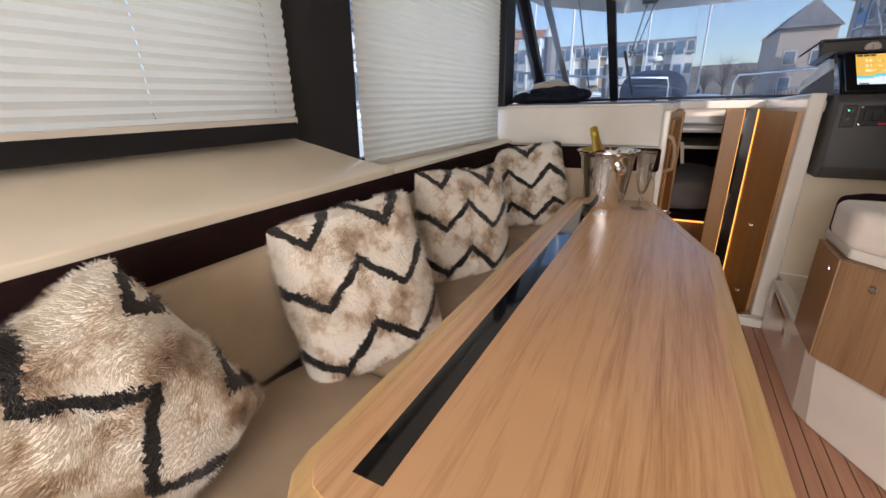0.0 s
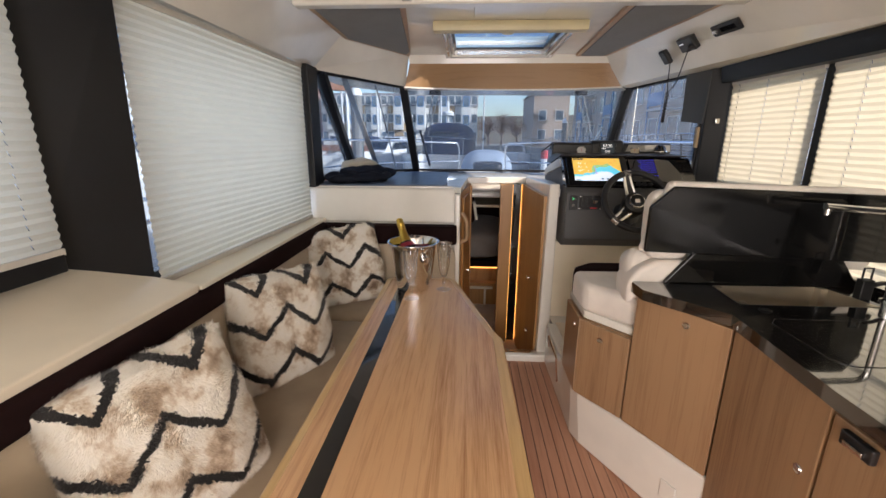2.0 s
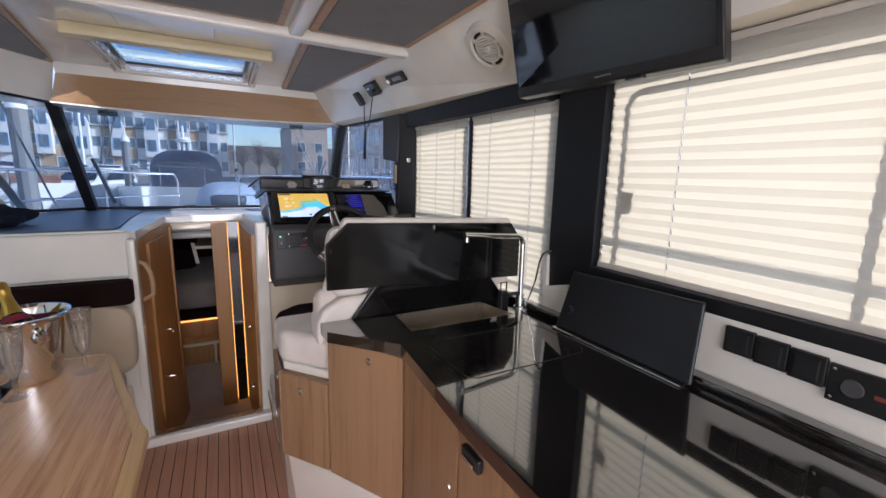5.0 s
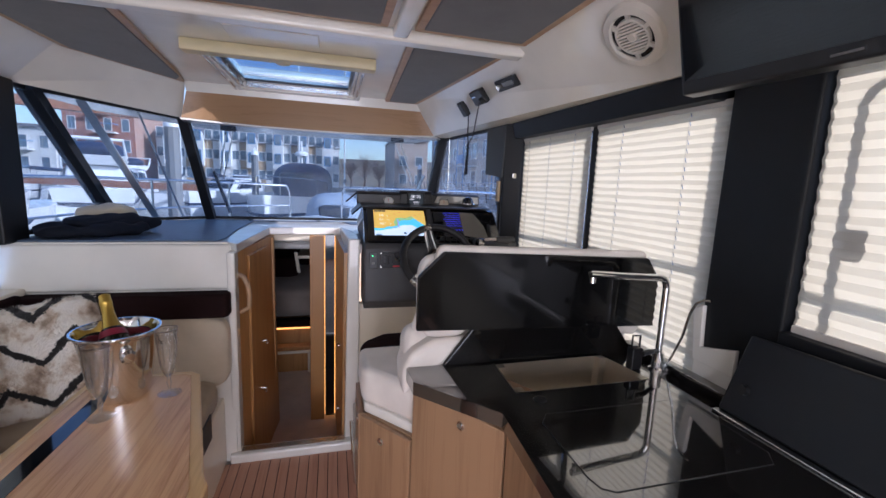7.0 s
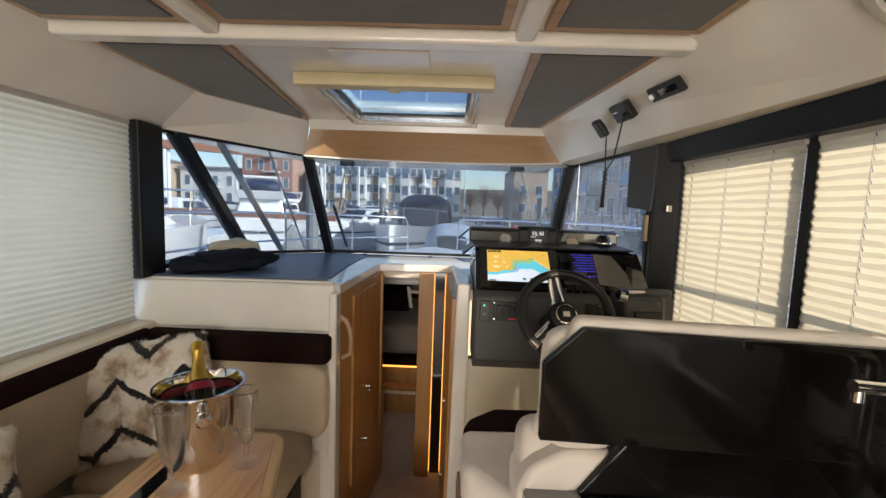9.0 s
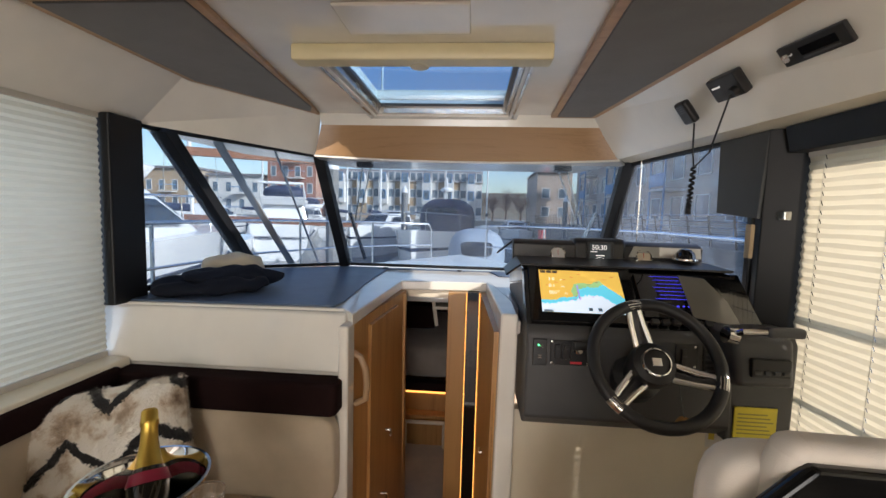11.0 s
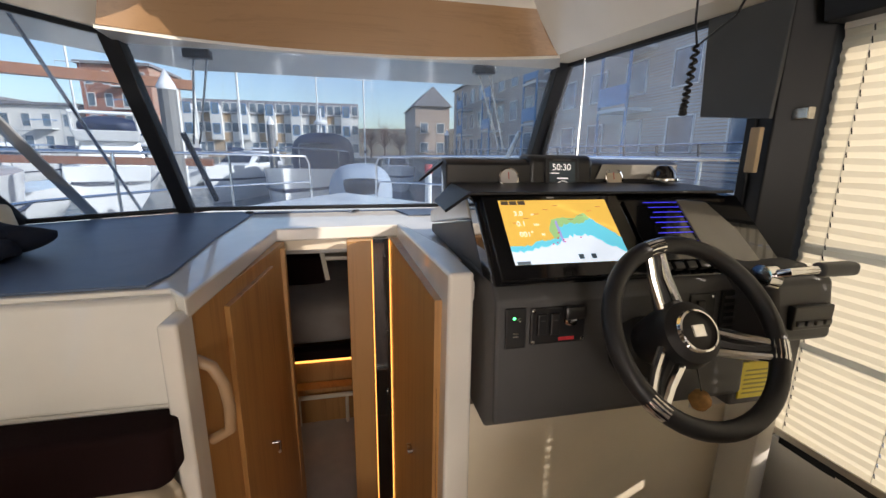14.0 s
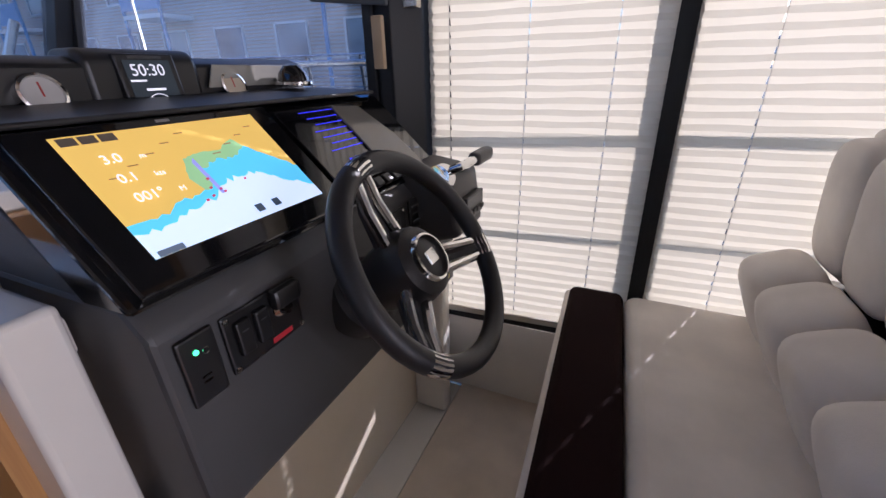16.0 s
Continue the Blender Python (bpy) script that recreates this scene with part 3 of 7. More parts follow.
# ---- forward bulkhead, ledge and companionway ----
solid("wall_bulkhead_port", prism([(-0.86, 2.76, 0.0), (0.15, 2.76, 0.0), (0.15, 2.86, 0.0), (-0.86, 2.86, 0.0)], [(-0.86, 2.81, 0.92), (0.15, 2.81, 0.92), (0.15, 2.90, 0.92), (-0.86, 2.90, 0.92)]), WHITE, "white bulkhead below the windscreen ledge", "wall", "structure")
solid("fascia_port", prism([(-0.86, 2.80, 0.922), (0.15, 2.80, 0.922), (0.15, 2.95, 0.922), (-0.86, 2.95, 0.922)], [(-0.86, 2.85, 1.135), (0.13, 2.87, 1.135), (0.13, 2.95, 1.135), (-0.86, 2.95, 1.135)], 0.01, 3), WHITE, "white rounded fascia under the windscreen ledge", "wall", "structure")
ledge_out = [(-0.88, 2.852), (0.11, 2.90), (0.165, 2.83), (0.21, 3.62), (0.69, 3.66), (0.725, 2.82), (0.79, 2.84), (0.79, 3.05), (1.62, 3.05), (1.55, 3.9), (1.44, 4.20), (-0.28, 4.16), (-0.84, 3.88)]
solid("windscreen_ledge", plate(ledge_out, 1.095, 1.145, 0.006), WHITE, "white moulded ledge round the companionway", "ledge", "structure")
solid("ledge_mat", plate([(-0.80, 2.87), (0.06, 2.915), (0.075, 3.0), (0.045, 3.46), (0.04, 4.05), (0.72, 4.10), (0.77, 3.9), (1.35, 3.9), (1.38, 4.12), (-0.27, 4.09), (-0.78, 3.80)], 1.1455, 1.152, 0.002), MAT, "matting on the windscreen ledge, tinted blue for the sky's reflection", "mat", "structure")
companionway_rim = solid("companionway_rim", prism([(0.70, 2.79, 0.0), (0.775, 2.79, 0.0), (0.79, 3.05, 0.0), (0.72, 3.64, 0.0), (0.69, 3.64, 0.0)], [(0.715, 2.80, 1.178), (0.775, 2.80, 1.178), (0.775, 3.05, 1.178), (0.71, 3.66, 1.15), (0.685, 3.66, 1.15)], 0.008, 3), WHITE, "white raised rim beside the companionway", "wall", "structure")
companionway_jamb = solid("companionway_jamb", box(0.128, 0.165, 2.775, 2.86, 0.0, 1.11, 0.008, 3), WHITE, "white jamb of the companionway", "trim", "structure")
solid("companionway_sill", box(0.12, 0.77, 2.735, 2.82, -0.3, 0.045, 0.01, 3), WHITE, "white sill at the companionway", "sill", "structure")
solid("sill_strip", box(0.17, 0.70, 2.76, 2.80, 0.046, 0.05), STEEL, "brushed metal strip on the sill", "trim", "structure")

# lower cabin
solid("cabin_floor", box(-0.9, 1.6, 2.82, 5.9, -0.36, -0.30), CARPET, "pale carpeted floor of the lower cabin", "floor", "structure")
solid("cabin_wall_port", prism([(0.155, 2.86, -0.3), (0.255, 3.62, -0.3), (0.15, 3.64, -0.3), (0.10, 2.86, -0.3)], [(0.155, 2.86, 1.094), (0.235, 3.62, 1.094), (0.15, 3.64, 1.094), (0.10, 2.86, 1.094)]), CABWOOD, "warm wood-veneered cabin wall", "wall", "structure")
cabin_wall_starboard = solid("cabin_wall_starboard", prism([(0.685, 2.86, -0.3), (0.653, 3.64, -0.3), (0.72, 3.64, -0.3), (0.72, 2.86, -0.3)], [(0.695, 2.86, 1.094), (0.653, 3.64, 1.094), (0.72, 3.64, 1.094), (0.72, 2.86, 1.094)]), CABWOOD, "warm wood-veneered cabin wall", "wall", "structure")
solid("cabin_column", box(0.477, 0.574, 3.58, 3.64, -0.3, 1.094, 0.003), CABWOOD, "wood-veneered column in the lower cabin", "column", "structure")
solid("cabin_dark_panel", box(0.582, 0.647, 3.625, 3.66, -0.3, 1.094), BLACKGLOSS, "black gloss panel between light strips", "panel", "structure")
for x in (0.578, 0.650):
    solid("led_strip", box(x - 0.002, x + 0.002, 3.612, 3.622, -0.28, 1.09), LED, "warm glowing light strip beside a dark panel", "light strip", group="cabin light strips")
solid("cabin_wall_far", box(-0.9, 1.6, 5.9, 5.98, -0.36, 0.895), CREAM, "cream far wall of the lower cabin", "wall", "structure")
solid("cabin_side_port", box(-0.95, -0.9, 2.9, 5.95, -0.36, 0.895), CABWOOD, "wooden side of the lower cabin", "wall", "structure")
solid("cabin_side_starboard", box(0.7225, 0.78, 3.35, 5.9, -0.36, 0.895), CABWOOD, "wooden side of the lower cabin", "wall", "structure")
solid("cabin_top", plate([(-0.95, 3.66), (1.6, 3.66), (1.5, 4.18), (-0.6, 4.18), (-0.95, 4.0)], 1.05, 1.094), CREAM, "cream deckhead of the lower cabin", "ceiling", "structure")


# ---- saloon sofa and table ----
sofa = thing("corner_sofa", "beige upholstered corner sofa with dark brown band along its back", "sofa", (-0.4, 1.0, 0))
part("base", box(-0.80, -0.24, AFT, 2.76, 0.0, 0.36, 0.006), CREAM, sofa)
part("base", box(-0.24, 0.10, 2.28, 2.76, 0.0, 0.36, 0.006), CREAM, sofa)
for y0, y1 in ((AFT, -0.2), (-0.2, 1.0), (1.0, 2.28)):
    part("seat_cushion", cushion(0.50, y1 - y0, 0.13, 0.012, 12, pose(-0.45, (y0 + y1) / 2, 0.425)), SEAT, sofa)
part("seat_cushion", cushion(0.80, 0.46, 0.13, 0.012, 12, pose(-0.30, 2.51, 0.425)), SEAT, sofa)
for y0, y1 in ((AFT, 0.25), (0.25, 1.35), (1.35, 2.72)):
    part("back_cushion", cushion(0.11, y1 - y0, 0.38, 0.0, 12, pose(-0.735, (y0 + y1) / 2, 0.665)), BEIGE, sofa)
part("back_cushion", cushion(0.84, 0.10, 0.38, 0.0, 12, pose(-0.28, 2.745, 0.62)), BEIGE, sofa)
part("band", box(-0.80, -0.674, AFT, 2.745, 0.845, 0.93, 0.02, 3), BROWN, sofa, "dark brown suede band")
part("band", prism([(-0.73, 2.70, 0.80), (0.125, 2.70, 0.80), (0.145, 2.72, 0.80), (0.145, 2.80, 0.80), (-0.73, 2.80, 0.80)], [(-0.73, 2.715, 0.915), (0.125, 2.715, 0.915), (0.145, 2.735, 0.915), (0.145, 2.81, 0.915), (-0.73, 2.81, 0.915)], 0.012, 3), BROWN, sofa, "dark brown suede band")

table = thing("saloon_table", "light oak saloon table with solid lipping and a dark inlaid strip", "table", (0.08, 1.4, 0))
TABLE = [(-0.198, 0.535), (-0.189, 0.497), (-0.166, 0.468), (-0.125, 0.452), (0.27, 0.45), (0.32, 0.465), (0.35, 0.495), (0.36, 0.54), (0.345, 1.585), (0.325, 1.63), (0.155, 2.215), (0.12, 2.245), (-0.16, 2.245), (-0.195, 2.21)]
part("lipping", plate(TABLE, 0.705, 0.744, 0.006, 3), LIP, table, "paler solid oak edge")
INNER = [(-0.175, 0.54), (-0.167, 0.512), (-0.148, 0.493), (-0.12, 0.485), (0.27, 0.485), (0.305, 0.496), (0.32, 0.515), (0.325, 0.54), (0.31, 1.575), (0.295, 1.62), (0.13, 2.20), (0.11, 2.215), (-0.15, 2.215), (-0.17, 2.195)]
part("tabletop", plate(INNER, 0.735, 0.7465, 0.001, 1), OAK, table)
part("inlay", box(-0.118, -0.072, 0.53, 2.19, 0.74, 0.7478), BLACKGLOSS, table, "dark glossy inlaid strip")
part("pedestal", lathe([(0.0, 0.0), (0.17, 0.0), (0.17, 0.012), (0.05, 0.03), (0.045, 0.6), (0.12, 0.70), (0.12, 0.706)], (0.06, 1.3, 0.0)), STEEL, table)


# ---- galley ----
COUNTER = [(0.86, 1.79), (0.865, 1.70), (1.06, 1.49), (1.03, 1.06), (1.02, AFT), (1.72, AFT), (1.72, 1.84), (0.90, 1.84)]
SINK = [(1.15, 1.77), (1.56, 1.78), (1.60, 1.588), (1.14, 1.585)]
top = thing("galley_worktop", "polished black stone galley worktop", "worktop", (1.3, 1.0, 0.865))


def worktop_piece(name, pts):
    part(name, plate(pts, 0.862, 0.902), STONE, top)


s0, s1, s2, s3 = SINK
worktop_piece("end_slab", [(0.90, 1.84), (0.86, 1.79), (0.865, 1.70), (1.06, 1.49), s3, s0])
worktop_piece("back_slab", [(0.90, 1.84), s0, s1, (1.72, 1.84)])
worktop_piece("side_slab", [(1.72, 1.84), s1, s2, (1.72, 1.49)])
worktop_piece("main_slab", [(1.72, 1.49), s2, s3, (1.06, 1.49), (1.03, 1.06), (1.02, AFT), (1.72, AFT)])
sink = thing("sink", "undermounted brushed steel sink in a black worktop", "sink", (1.38, 1.68, 0.74))
b = bmesh.new()
rim = [Vector((x, y, 0.9035)) for x, y in SINK]
mid = sum(rim, Vector()) / 4
low = [mid + (q - mid) * 0.94 + Vector((0, 0, -0.13)) for q in rim]
rim = [mid + (q - mid) * 0.985 for q in rim]
outr = [mid + (q - mid) * 1.012 for q in rim]
vs = [[b.verts.new(q) for q in ring] for ring in (outr, rim, low)]
for a, c in zip(vs, vs[1:]):
    for k in range(4):
        b.faces.new((a[k], a[(k + 1) % 4], c[(k + 1) % 4], c[k]))
b.faces.new(vs[2])
bmesh.ops.bevel(b, geom=[e for e in b.edges if e.verts[0] in vs[2] or e.verts[1] in vs[2]], offset=0.025, segments=4, affect="EDGES")
part("basin", b, SINKSTEEL, sink)
part("drain", lathe([(0, 0.004), (0.012, 0.004), (0.03, 0.006), (0.034, 0.003), (0.034, 0), (0, 0)], (1.36, 1.68, 0.774), 24), CHROME, sink, "chrome drain")

def cabinet(name, a, c, z0, z1, depth, label, knob=None, mat=OAKZ):
    """A base unit whose door stands on the plan line from a to c."""
    a, c = Vector((*a, 0)), Vector((*c, 0))
    d = (c - a).normalized()
    inward = Vector((d.y, -d.x, 0))
    ob = thing(name, label, "cabinet", (*((a + c) / 2).xy, z0), group="oak base cabinets")
    body = [a + inward * 0.02, c + inward * 0.02, c + inward * depth, a + inward * depth]
    part("body", prism([q + Vector((0, 0, z0)) for q in body], [q + Vector((0, 0, z1)) for q in body]), OAKZ, ob)
    e = d * 0.002
    door = part("door", prism([q + Vector((0, 0, z0 + 0.003)) for q in (a + e, c - e, c - e + inward * 0.018, a + e + inward * 0.018)], [q + Vector((0, 0, z1 - 0.003)) for q in (a + e, c - e, c - e + inward * 0.018, a + e + inward * 0.018)], 0.003), mat, ob)
    if knob:
        s, z = knob
        q = a + (c - a) * s + Vector((0, 0, z))
        m = Matrix.Translation(q) @ (-inward).to_track_quat("Z", "Y").to_matrix().to_4x4()
        part("latch", lathe([(0, 0.004), (0.007, 0.004), (0.008, 0.002), (0.013, 0.003), (0.014, 0.0), (0.014, -0.004)], (0, 0, 0), 20, m=m), CHROME, door, "small chrome push latch")
    return ob


cabinet("galley_cabinet", (1.062, 1.475), (0.878, 1.772), 0.286, 0.86, 0.25, "light oak angled galley cabinet under the black worktop", (0.42, 0.81))
cabinet("galley_cabinet", (1.052, 1.09), (1.064, 1.470), 0.02, 0.86, 0.4, "light oak galley cabinet under the black worktop", (0.12, 0.64))
cabinet("galley_cabinet", (1.045, 0.42), (1.050, 1.083), 0.02, 0.845, 0.4, "light oak fronted fridge unit under the worktop")
cabinet("galley_cabinet", (1.04, -0.5), (1.043, 0.415), 0.02, 0.86, 0.4, "light oak galley cabinet under the black worktop")
cabinet("helm_cabinet", (0.876, 1.778), (0.727, 1.968), 0.286, 0.66, 0.42, "oak cabinet with chrome latches carrying the helm seat", (0.55, 0.60))
cabinet("helm_cabinet", (0.725, 1.972), (0.728, 2.22), 0.286, 0.66, 0.42, "narrow oak cabinet front under the helm seat", (0.3, 0.60))


# ---- helm seat ----
seat = thing("helm_chair", "double helm seat in pale ribbed fabric with black gloss back panel", "chair", (1.3, 2.1, 0.66))
part("seat_base", plate([(0.90, 1.80), (0.745, 1.98), (0.745, 2.24), (0.80, 2.30), (1.70, 2.30), (1.70, 1.80)], 0.661, 0.695, 0.006), WHITE, seat)
part("seat_cushion", plate([(0.905, 1.80), (0.735, 1.99), (0.735, 2.193), (1.71, 2.228), (1.71, 1.80)], 0.69, 0.822, 0.03, 4), PALE, seat)
part("front_band", plate([(0.738, 2.196), (0.76, 2.26), (0.85, 2.34), (1.71, 2.375), (1.71, 2.231)], 0.685, 0.822, 0.022, 4), BROWN, seat, "dark brown front band")
part("front_edge", plate([(0.80, 2.30), (0.86, 2.352), (1.705, 2.386), (1.705, 2.30), (0.86, 2.27)], 0.684, 0.806, 0.012, 3), PALE, seat, "pale front edge below the brown band")
panel = [(0.885, 1.772, 1.03), (1.765, 1.772, 1.005), (1.765, 1.772, 1.18), (1.71, 1.772, 1.255), (0.965, 1.772, 1.278), (0.885, 1.772, 1.20)]
part("back_panel", slab(panel, -0.02, 0.004), SMOKED, seat, "black gloss rear panel")
part("back_panel", slab([(0.98, 1.788, 0.903), (1.70, 1.788, 0.903), (1.60, 1.776, 1.028), (1.07, 1.776, 1.028)], -0.02, 0.004), SMOKED, seat, "black gloss lower rear panel")
part("backrest_shell", prism([(0.875, 1.80, 1.02), (1.775, 1.805, 1.0), (1.775, 1.84, 1.0), (0.875, 1.84, 1.02)], [(0.955, 1.785, 1.295), (1.72, 1.79, 1.275), (1.72, 1.835, 1.275), (0.955, 1.835, 1.295)], 0.02, 4), PALE, seat)
for k in range(5):
    part("backrest_rib", cushion(0.175, 0.09, 0.27, 0.0, 8, pose(0.985 + 0.165 * k, 1.842, 1.125, -4, 0, 0), power=4), PALE, seat)
for k in range(5):
    part("bolster_rib", cushion(0.185, 0.15, 0.22, 0.0, 8, pose(0.955 + 0.17 * k, 1.905, 0.90, -22, 0, 0), power=4), PALE, seat)
part("bolster_roll", prism([(0.855, 1.80, 0.80), (0.99, 1.80, 0.903), (1.06, 1.80, 0.99), (0.95, 1.80, 0.985), (0.88, 1.80, 0.95), (0.85, 1.80, 0.89)], [(0.855, 1.95, 0.80), (0.99, 1.95, 0.903), (1.06, 1.95, 0.99), (0.95, 1.95, 0.985), (0.88, 1.95, 0.95), (0.85, 1.95, 0.89)], 0.018, 3), PALE, seat)
part("bolster_roll", prism([(1.55, 1.79, 1.05), (1.60, 1.79, 0.975), (1.70, 1.79, 0.97), (1.72, 1.79, 1.0), (1.72, 1.79, 1.05)], [(1.55, 1.84, 1.05), (1.60, 1.84, 0.975), (1.70, 1.84, 0.97), (1.72, 1.84, 1.0), (1.72, 1.84, 1.05)], 0.008, 3), PALE, seat)


# ---- helm console ----
dash = thing("helm_console", "dark grey helm console with two screens", "console", (1.2, 2.9, 0.8))
part("lower_panel", side([(2.76, 0.805), (2.69, 0.86), (2.705, 1.14), (2.735, 1.175), (3.0, 1.175), (3.0, 0.805)], 0.795, 1.455, 0.008), GREY, dash)
part("side_column", side([(2.72, 0.80), (2.72, 1.13), (2.745, 1.175), (3.0, 1.175), (3.0, 0.80)], 1.457, 1.66, 0.008), GREY, dash)
part("screen_bank", side([(2.718, 1.168), (2.893, 1.336), (2.965, 1.345), (2.80, 1.165)], 0.795, 1.56, 0.004), BLACKGLOSS, dash)
part("dash_base", side([(2.81, 1.153), (2.81, 1.176), (2.925, 1.278), (3.45, 1.182), (3.45, 1.153)], 0.798, 1.555, 0.003), GREY, dash)
part("dash_moulding", side([(2.93, 1.281), (2.97, 1.325), (3.10, 1.318), (3.47, 1.232), (3.47, 1.184)], 0.796, 1.555, 0.006), WHITE, dash, "white moulding under the instrument hood")
part("lip", side([(2.884, 1.344), (2.884, 1.352), (3.110, 1.360), (3.110, 1.348)], 0.785, 1.54, 0.003), BLACK, dash)
part("instrument_pod", side([(3.112, 1.335), (3.112, 1.415), (3.15, 1.428), (3.20, 1.428), (3.14, 1.335)], 0.775, 1.55, 0.006), BLACK, dash)
part("pod_wing", slab([(0.782, 3.15, 1.428), (0.712, 3.22, 1.36), (0.712, 3.235, 1.36), (0.782, 3.20, 1.428)], 0.008, 0.002), BLACK, dash)
part("lip_wing", slab([(0.785, 2.894, 1.350), (0.735, 2.95, 1.30), (0.735, 3.09, 1.31), (0.785, 3.10, 1.357)], 0.008, 0.002), BLACK, dash)
solid("wall_bulkhead_starboard", box(0.78, 1.70, 2.85, 2.90, 0.285, 0.806), CREAM, "cream bulkhead below the helm console", "wall", "structure")

# steering wheel
wheel = thing("steering_wheel", "black leather steering wheel with chrome spokes", "steering wheel", (1.146, 2.549, 1.116))
M = Matrix.Translation((1.146, 2.549, 1.116)) @ pose(0, 0, 0, 55.7, 0, 0)
HUB = M @ Matrix.Translation((0, 0, -0.026))
R = 0.1775
rim_part = part("rim", tube([M @ Vector((R * math.cos(a * math.pi / 24), R * math.sin(a * math.pi / 24), 0.0)) for a in range(48)], 0.018, 14, closed=True), LEATHER, wheel)
part("hub", lathe([(0, 0.03), (0.04, 0.028), (0.06, 0.015), (0.068, -0.01), (0.06, -0.06), (0.05, -0.11), (0.075, -0.13), (0.08, -0.17), (0, -0.17)], None, 36, m=HUB), LEATHER, wheel)
for k in (103, 343, 223):
    a = radians(k)
    d, p = Vector((math.cos(a), math.sin(a), 0)), Vector((-math.sin(a), math.cos(a), 0))
    for s in (-1, 1):
        part("spoke", tube([M @ (d * 0.06 + p * 0.022 * s + Vector((0, 0, -0.034))), M @ (d * 0.12 + p * 0.018 * s + Vector((0, 0, -0.022))), M @ (d * 0.178 + p * 0.014 * s)], 0.0095, 10), CHROME, wheel, "chrome spoke")


# ---- ceiling panels, beams, hatch ----
def ceiling_panel(pts, label="dark grey fabric ceiling panel framed in oak"):
    ob = thing("ceiling_panel", label, "panel", (pts[0][0], pts[0][1], 2.03), group="ceiling panels")
    c = sum((Vector((*p, 0)) for p in pts), Vector()) / len(pts)
    inner = []
    n = len(pts)
    P = [Vector((*p, 0)) for p in pts]
    for k in range(n):
        a, q, d = P[k - 1], P[k], P[(k + 1) % n]
        u, v = (a - q).normalized(), (d - q).normalized()
        s = max(0.35, abs(u.cross(v).z))
        inner.append(q + (u + v) * 0.03 / s)
    part("fabric", plate([p.xy for p in inner], 2.038, 2.0595, 0.004), CEILPANEL, ob)
    for k in range(n):
        q = [P[k], P[(k + 1) % n], inner[(k + 1) % n], inner[k]]
        part("oak_trim", prism([Vector((v.x, v.y, 2.042)) for v in q], [Vector((v.x, v.y, 2.0595)) for v in q], 0.002, 1), OAKX, ob)
    return ob


ceiling_panel([(-0.58, 2.34), (-0.10, 2.34), (-0.22, 3.40), (-0.25, 3.57), (-0.58, 3.0)])
ceiling_panel([(0.93, 2.34), (1.365, 2.34), (1.215, 3.58), (0.985, 3.58)])
ceiling_panel([(-0.58, 0.9), (-0.12, 0.9), (-0.12, 2.20), (-0.58, 2.20)])
ceiling_panel([(-0.03, 0.9), (0.83, 0.9), (0.83, 2.20), (-0.03, 2.20)])
ceiling_panel([(0.93, 0.9), (1.42, 0.9), (1.38, 2.20), (0.93, 2.20)])
solid("ceiling_beam_cross", box(-0.60, 1.40, 2.235, 2.31, 2.015, 2.0605, 0.012, 3), WHITE, "white moulded beam across the ceiling", "beam", "structure")
solid("ceiling_beam_starboard", box(0.85, 0.91, AFT, 2.234, 2.02, 2.0605, 0.012, 3), WHITE, "white moulded beam along the ceiling", "beam", "structure")
solid("ceiling_beam_port", box(-0.10, -0.05, AFT, 2.234, 2.02, 2.0605, 0.012, 3), WHITE, "white moulded beam along the ceiling", "beam", "structure")
solid("ceiling_boss", box(0.22, 0.58, 2.42, 2.60, 2.05, 2.0605, 0.008, 3), WHITE, "shallow raised pad in the white ceiling", "trim", "structure")

hatch = thing("roof_hatch", "closed roof hatch with clear pane in a steel frame", "hatch", (0.41, 3.25, 2.03))
part("flange", ring_plate([(HX0 - 0.045, HY0 - 0.05), (HX1 + 0.045, HY0 - 0.05), (HX1 + 0.045, HY1 + 0.065), (HX0 - 0.045, HY1 + 0.065)], [(HX0, HY0), (HX1, HY0), (HX1, HY1), (HX0, HY1)], 2.035, 2.0595), WHITE, hatch)


def hatch_ring(name, o, i, z0, z1, mat):
    return part(name, ring_plate([(HX0 + o, HY0 + o), (HX1 - o, HY0 + o), (HX1 - o, HY1 - o), (HX0 + o, HY1 - o)], [(HX0 + i, HY0 + i), (HX1 - i, HY0 + i), (HX1 - i, HY1 - i * 1.4), (HX0 + i, HY1 - i * 1.4)], z0, z1), mat, hatch)


hatch_ring("steel_frame", 0.002, 0.018, 2.045, 2.075, STEEL)
hatch_ring("seal", 0.002, 0.034, 2.0755, 2.090, BLACK)
g = part("pane", box(HX0 + 0.002, HX1 - 0.002, HY0 + 0.002, HY1 - 0.002, 2.0905, 2.098), thin_glass("hatch_glass", (0.62, 0.82, 1.0), 1.0), hatch)
g.visible_shadow = False
part("blind_cassette", box(HX0 - 0.07, HX1 + 0.07, HY0 - 0.13, HY0 - 0.055, 2.008, 2.0595, 0.008), plain("cassette", (0.62, 0.54, 0.33), 0.4), hatch, "pale yellow blind cassette")
part("blind_cassette_pull", lathe([(0, 0), (0.03, 0.0), (0.034, 0.006), (0.03, 0.014), (0, 0.014)], (0.41, HY0 - 0.06, 2.006), 20), plain("cassette_pull", (0.62, 0.54, 0.33), 0.4), hatch)
for x in (HX0 - 0.02, HX1 + 0.02):
    part("guide_rail", box(x - 0.006, x + 0.006, HY0 - 0.05, HY1 + 0.03, 2.028, 2.036, 0.002), STEEL, hatch)


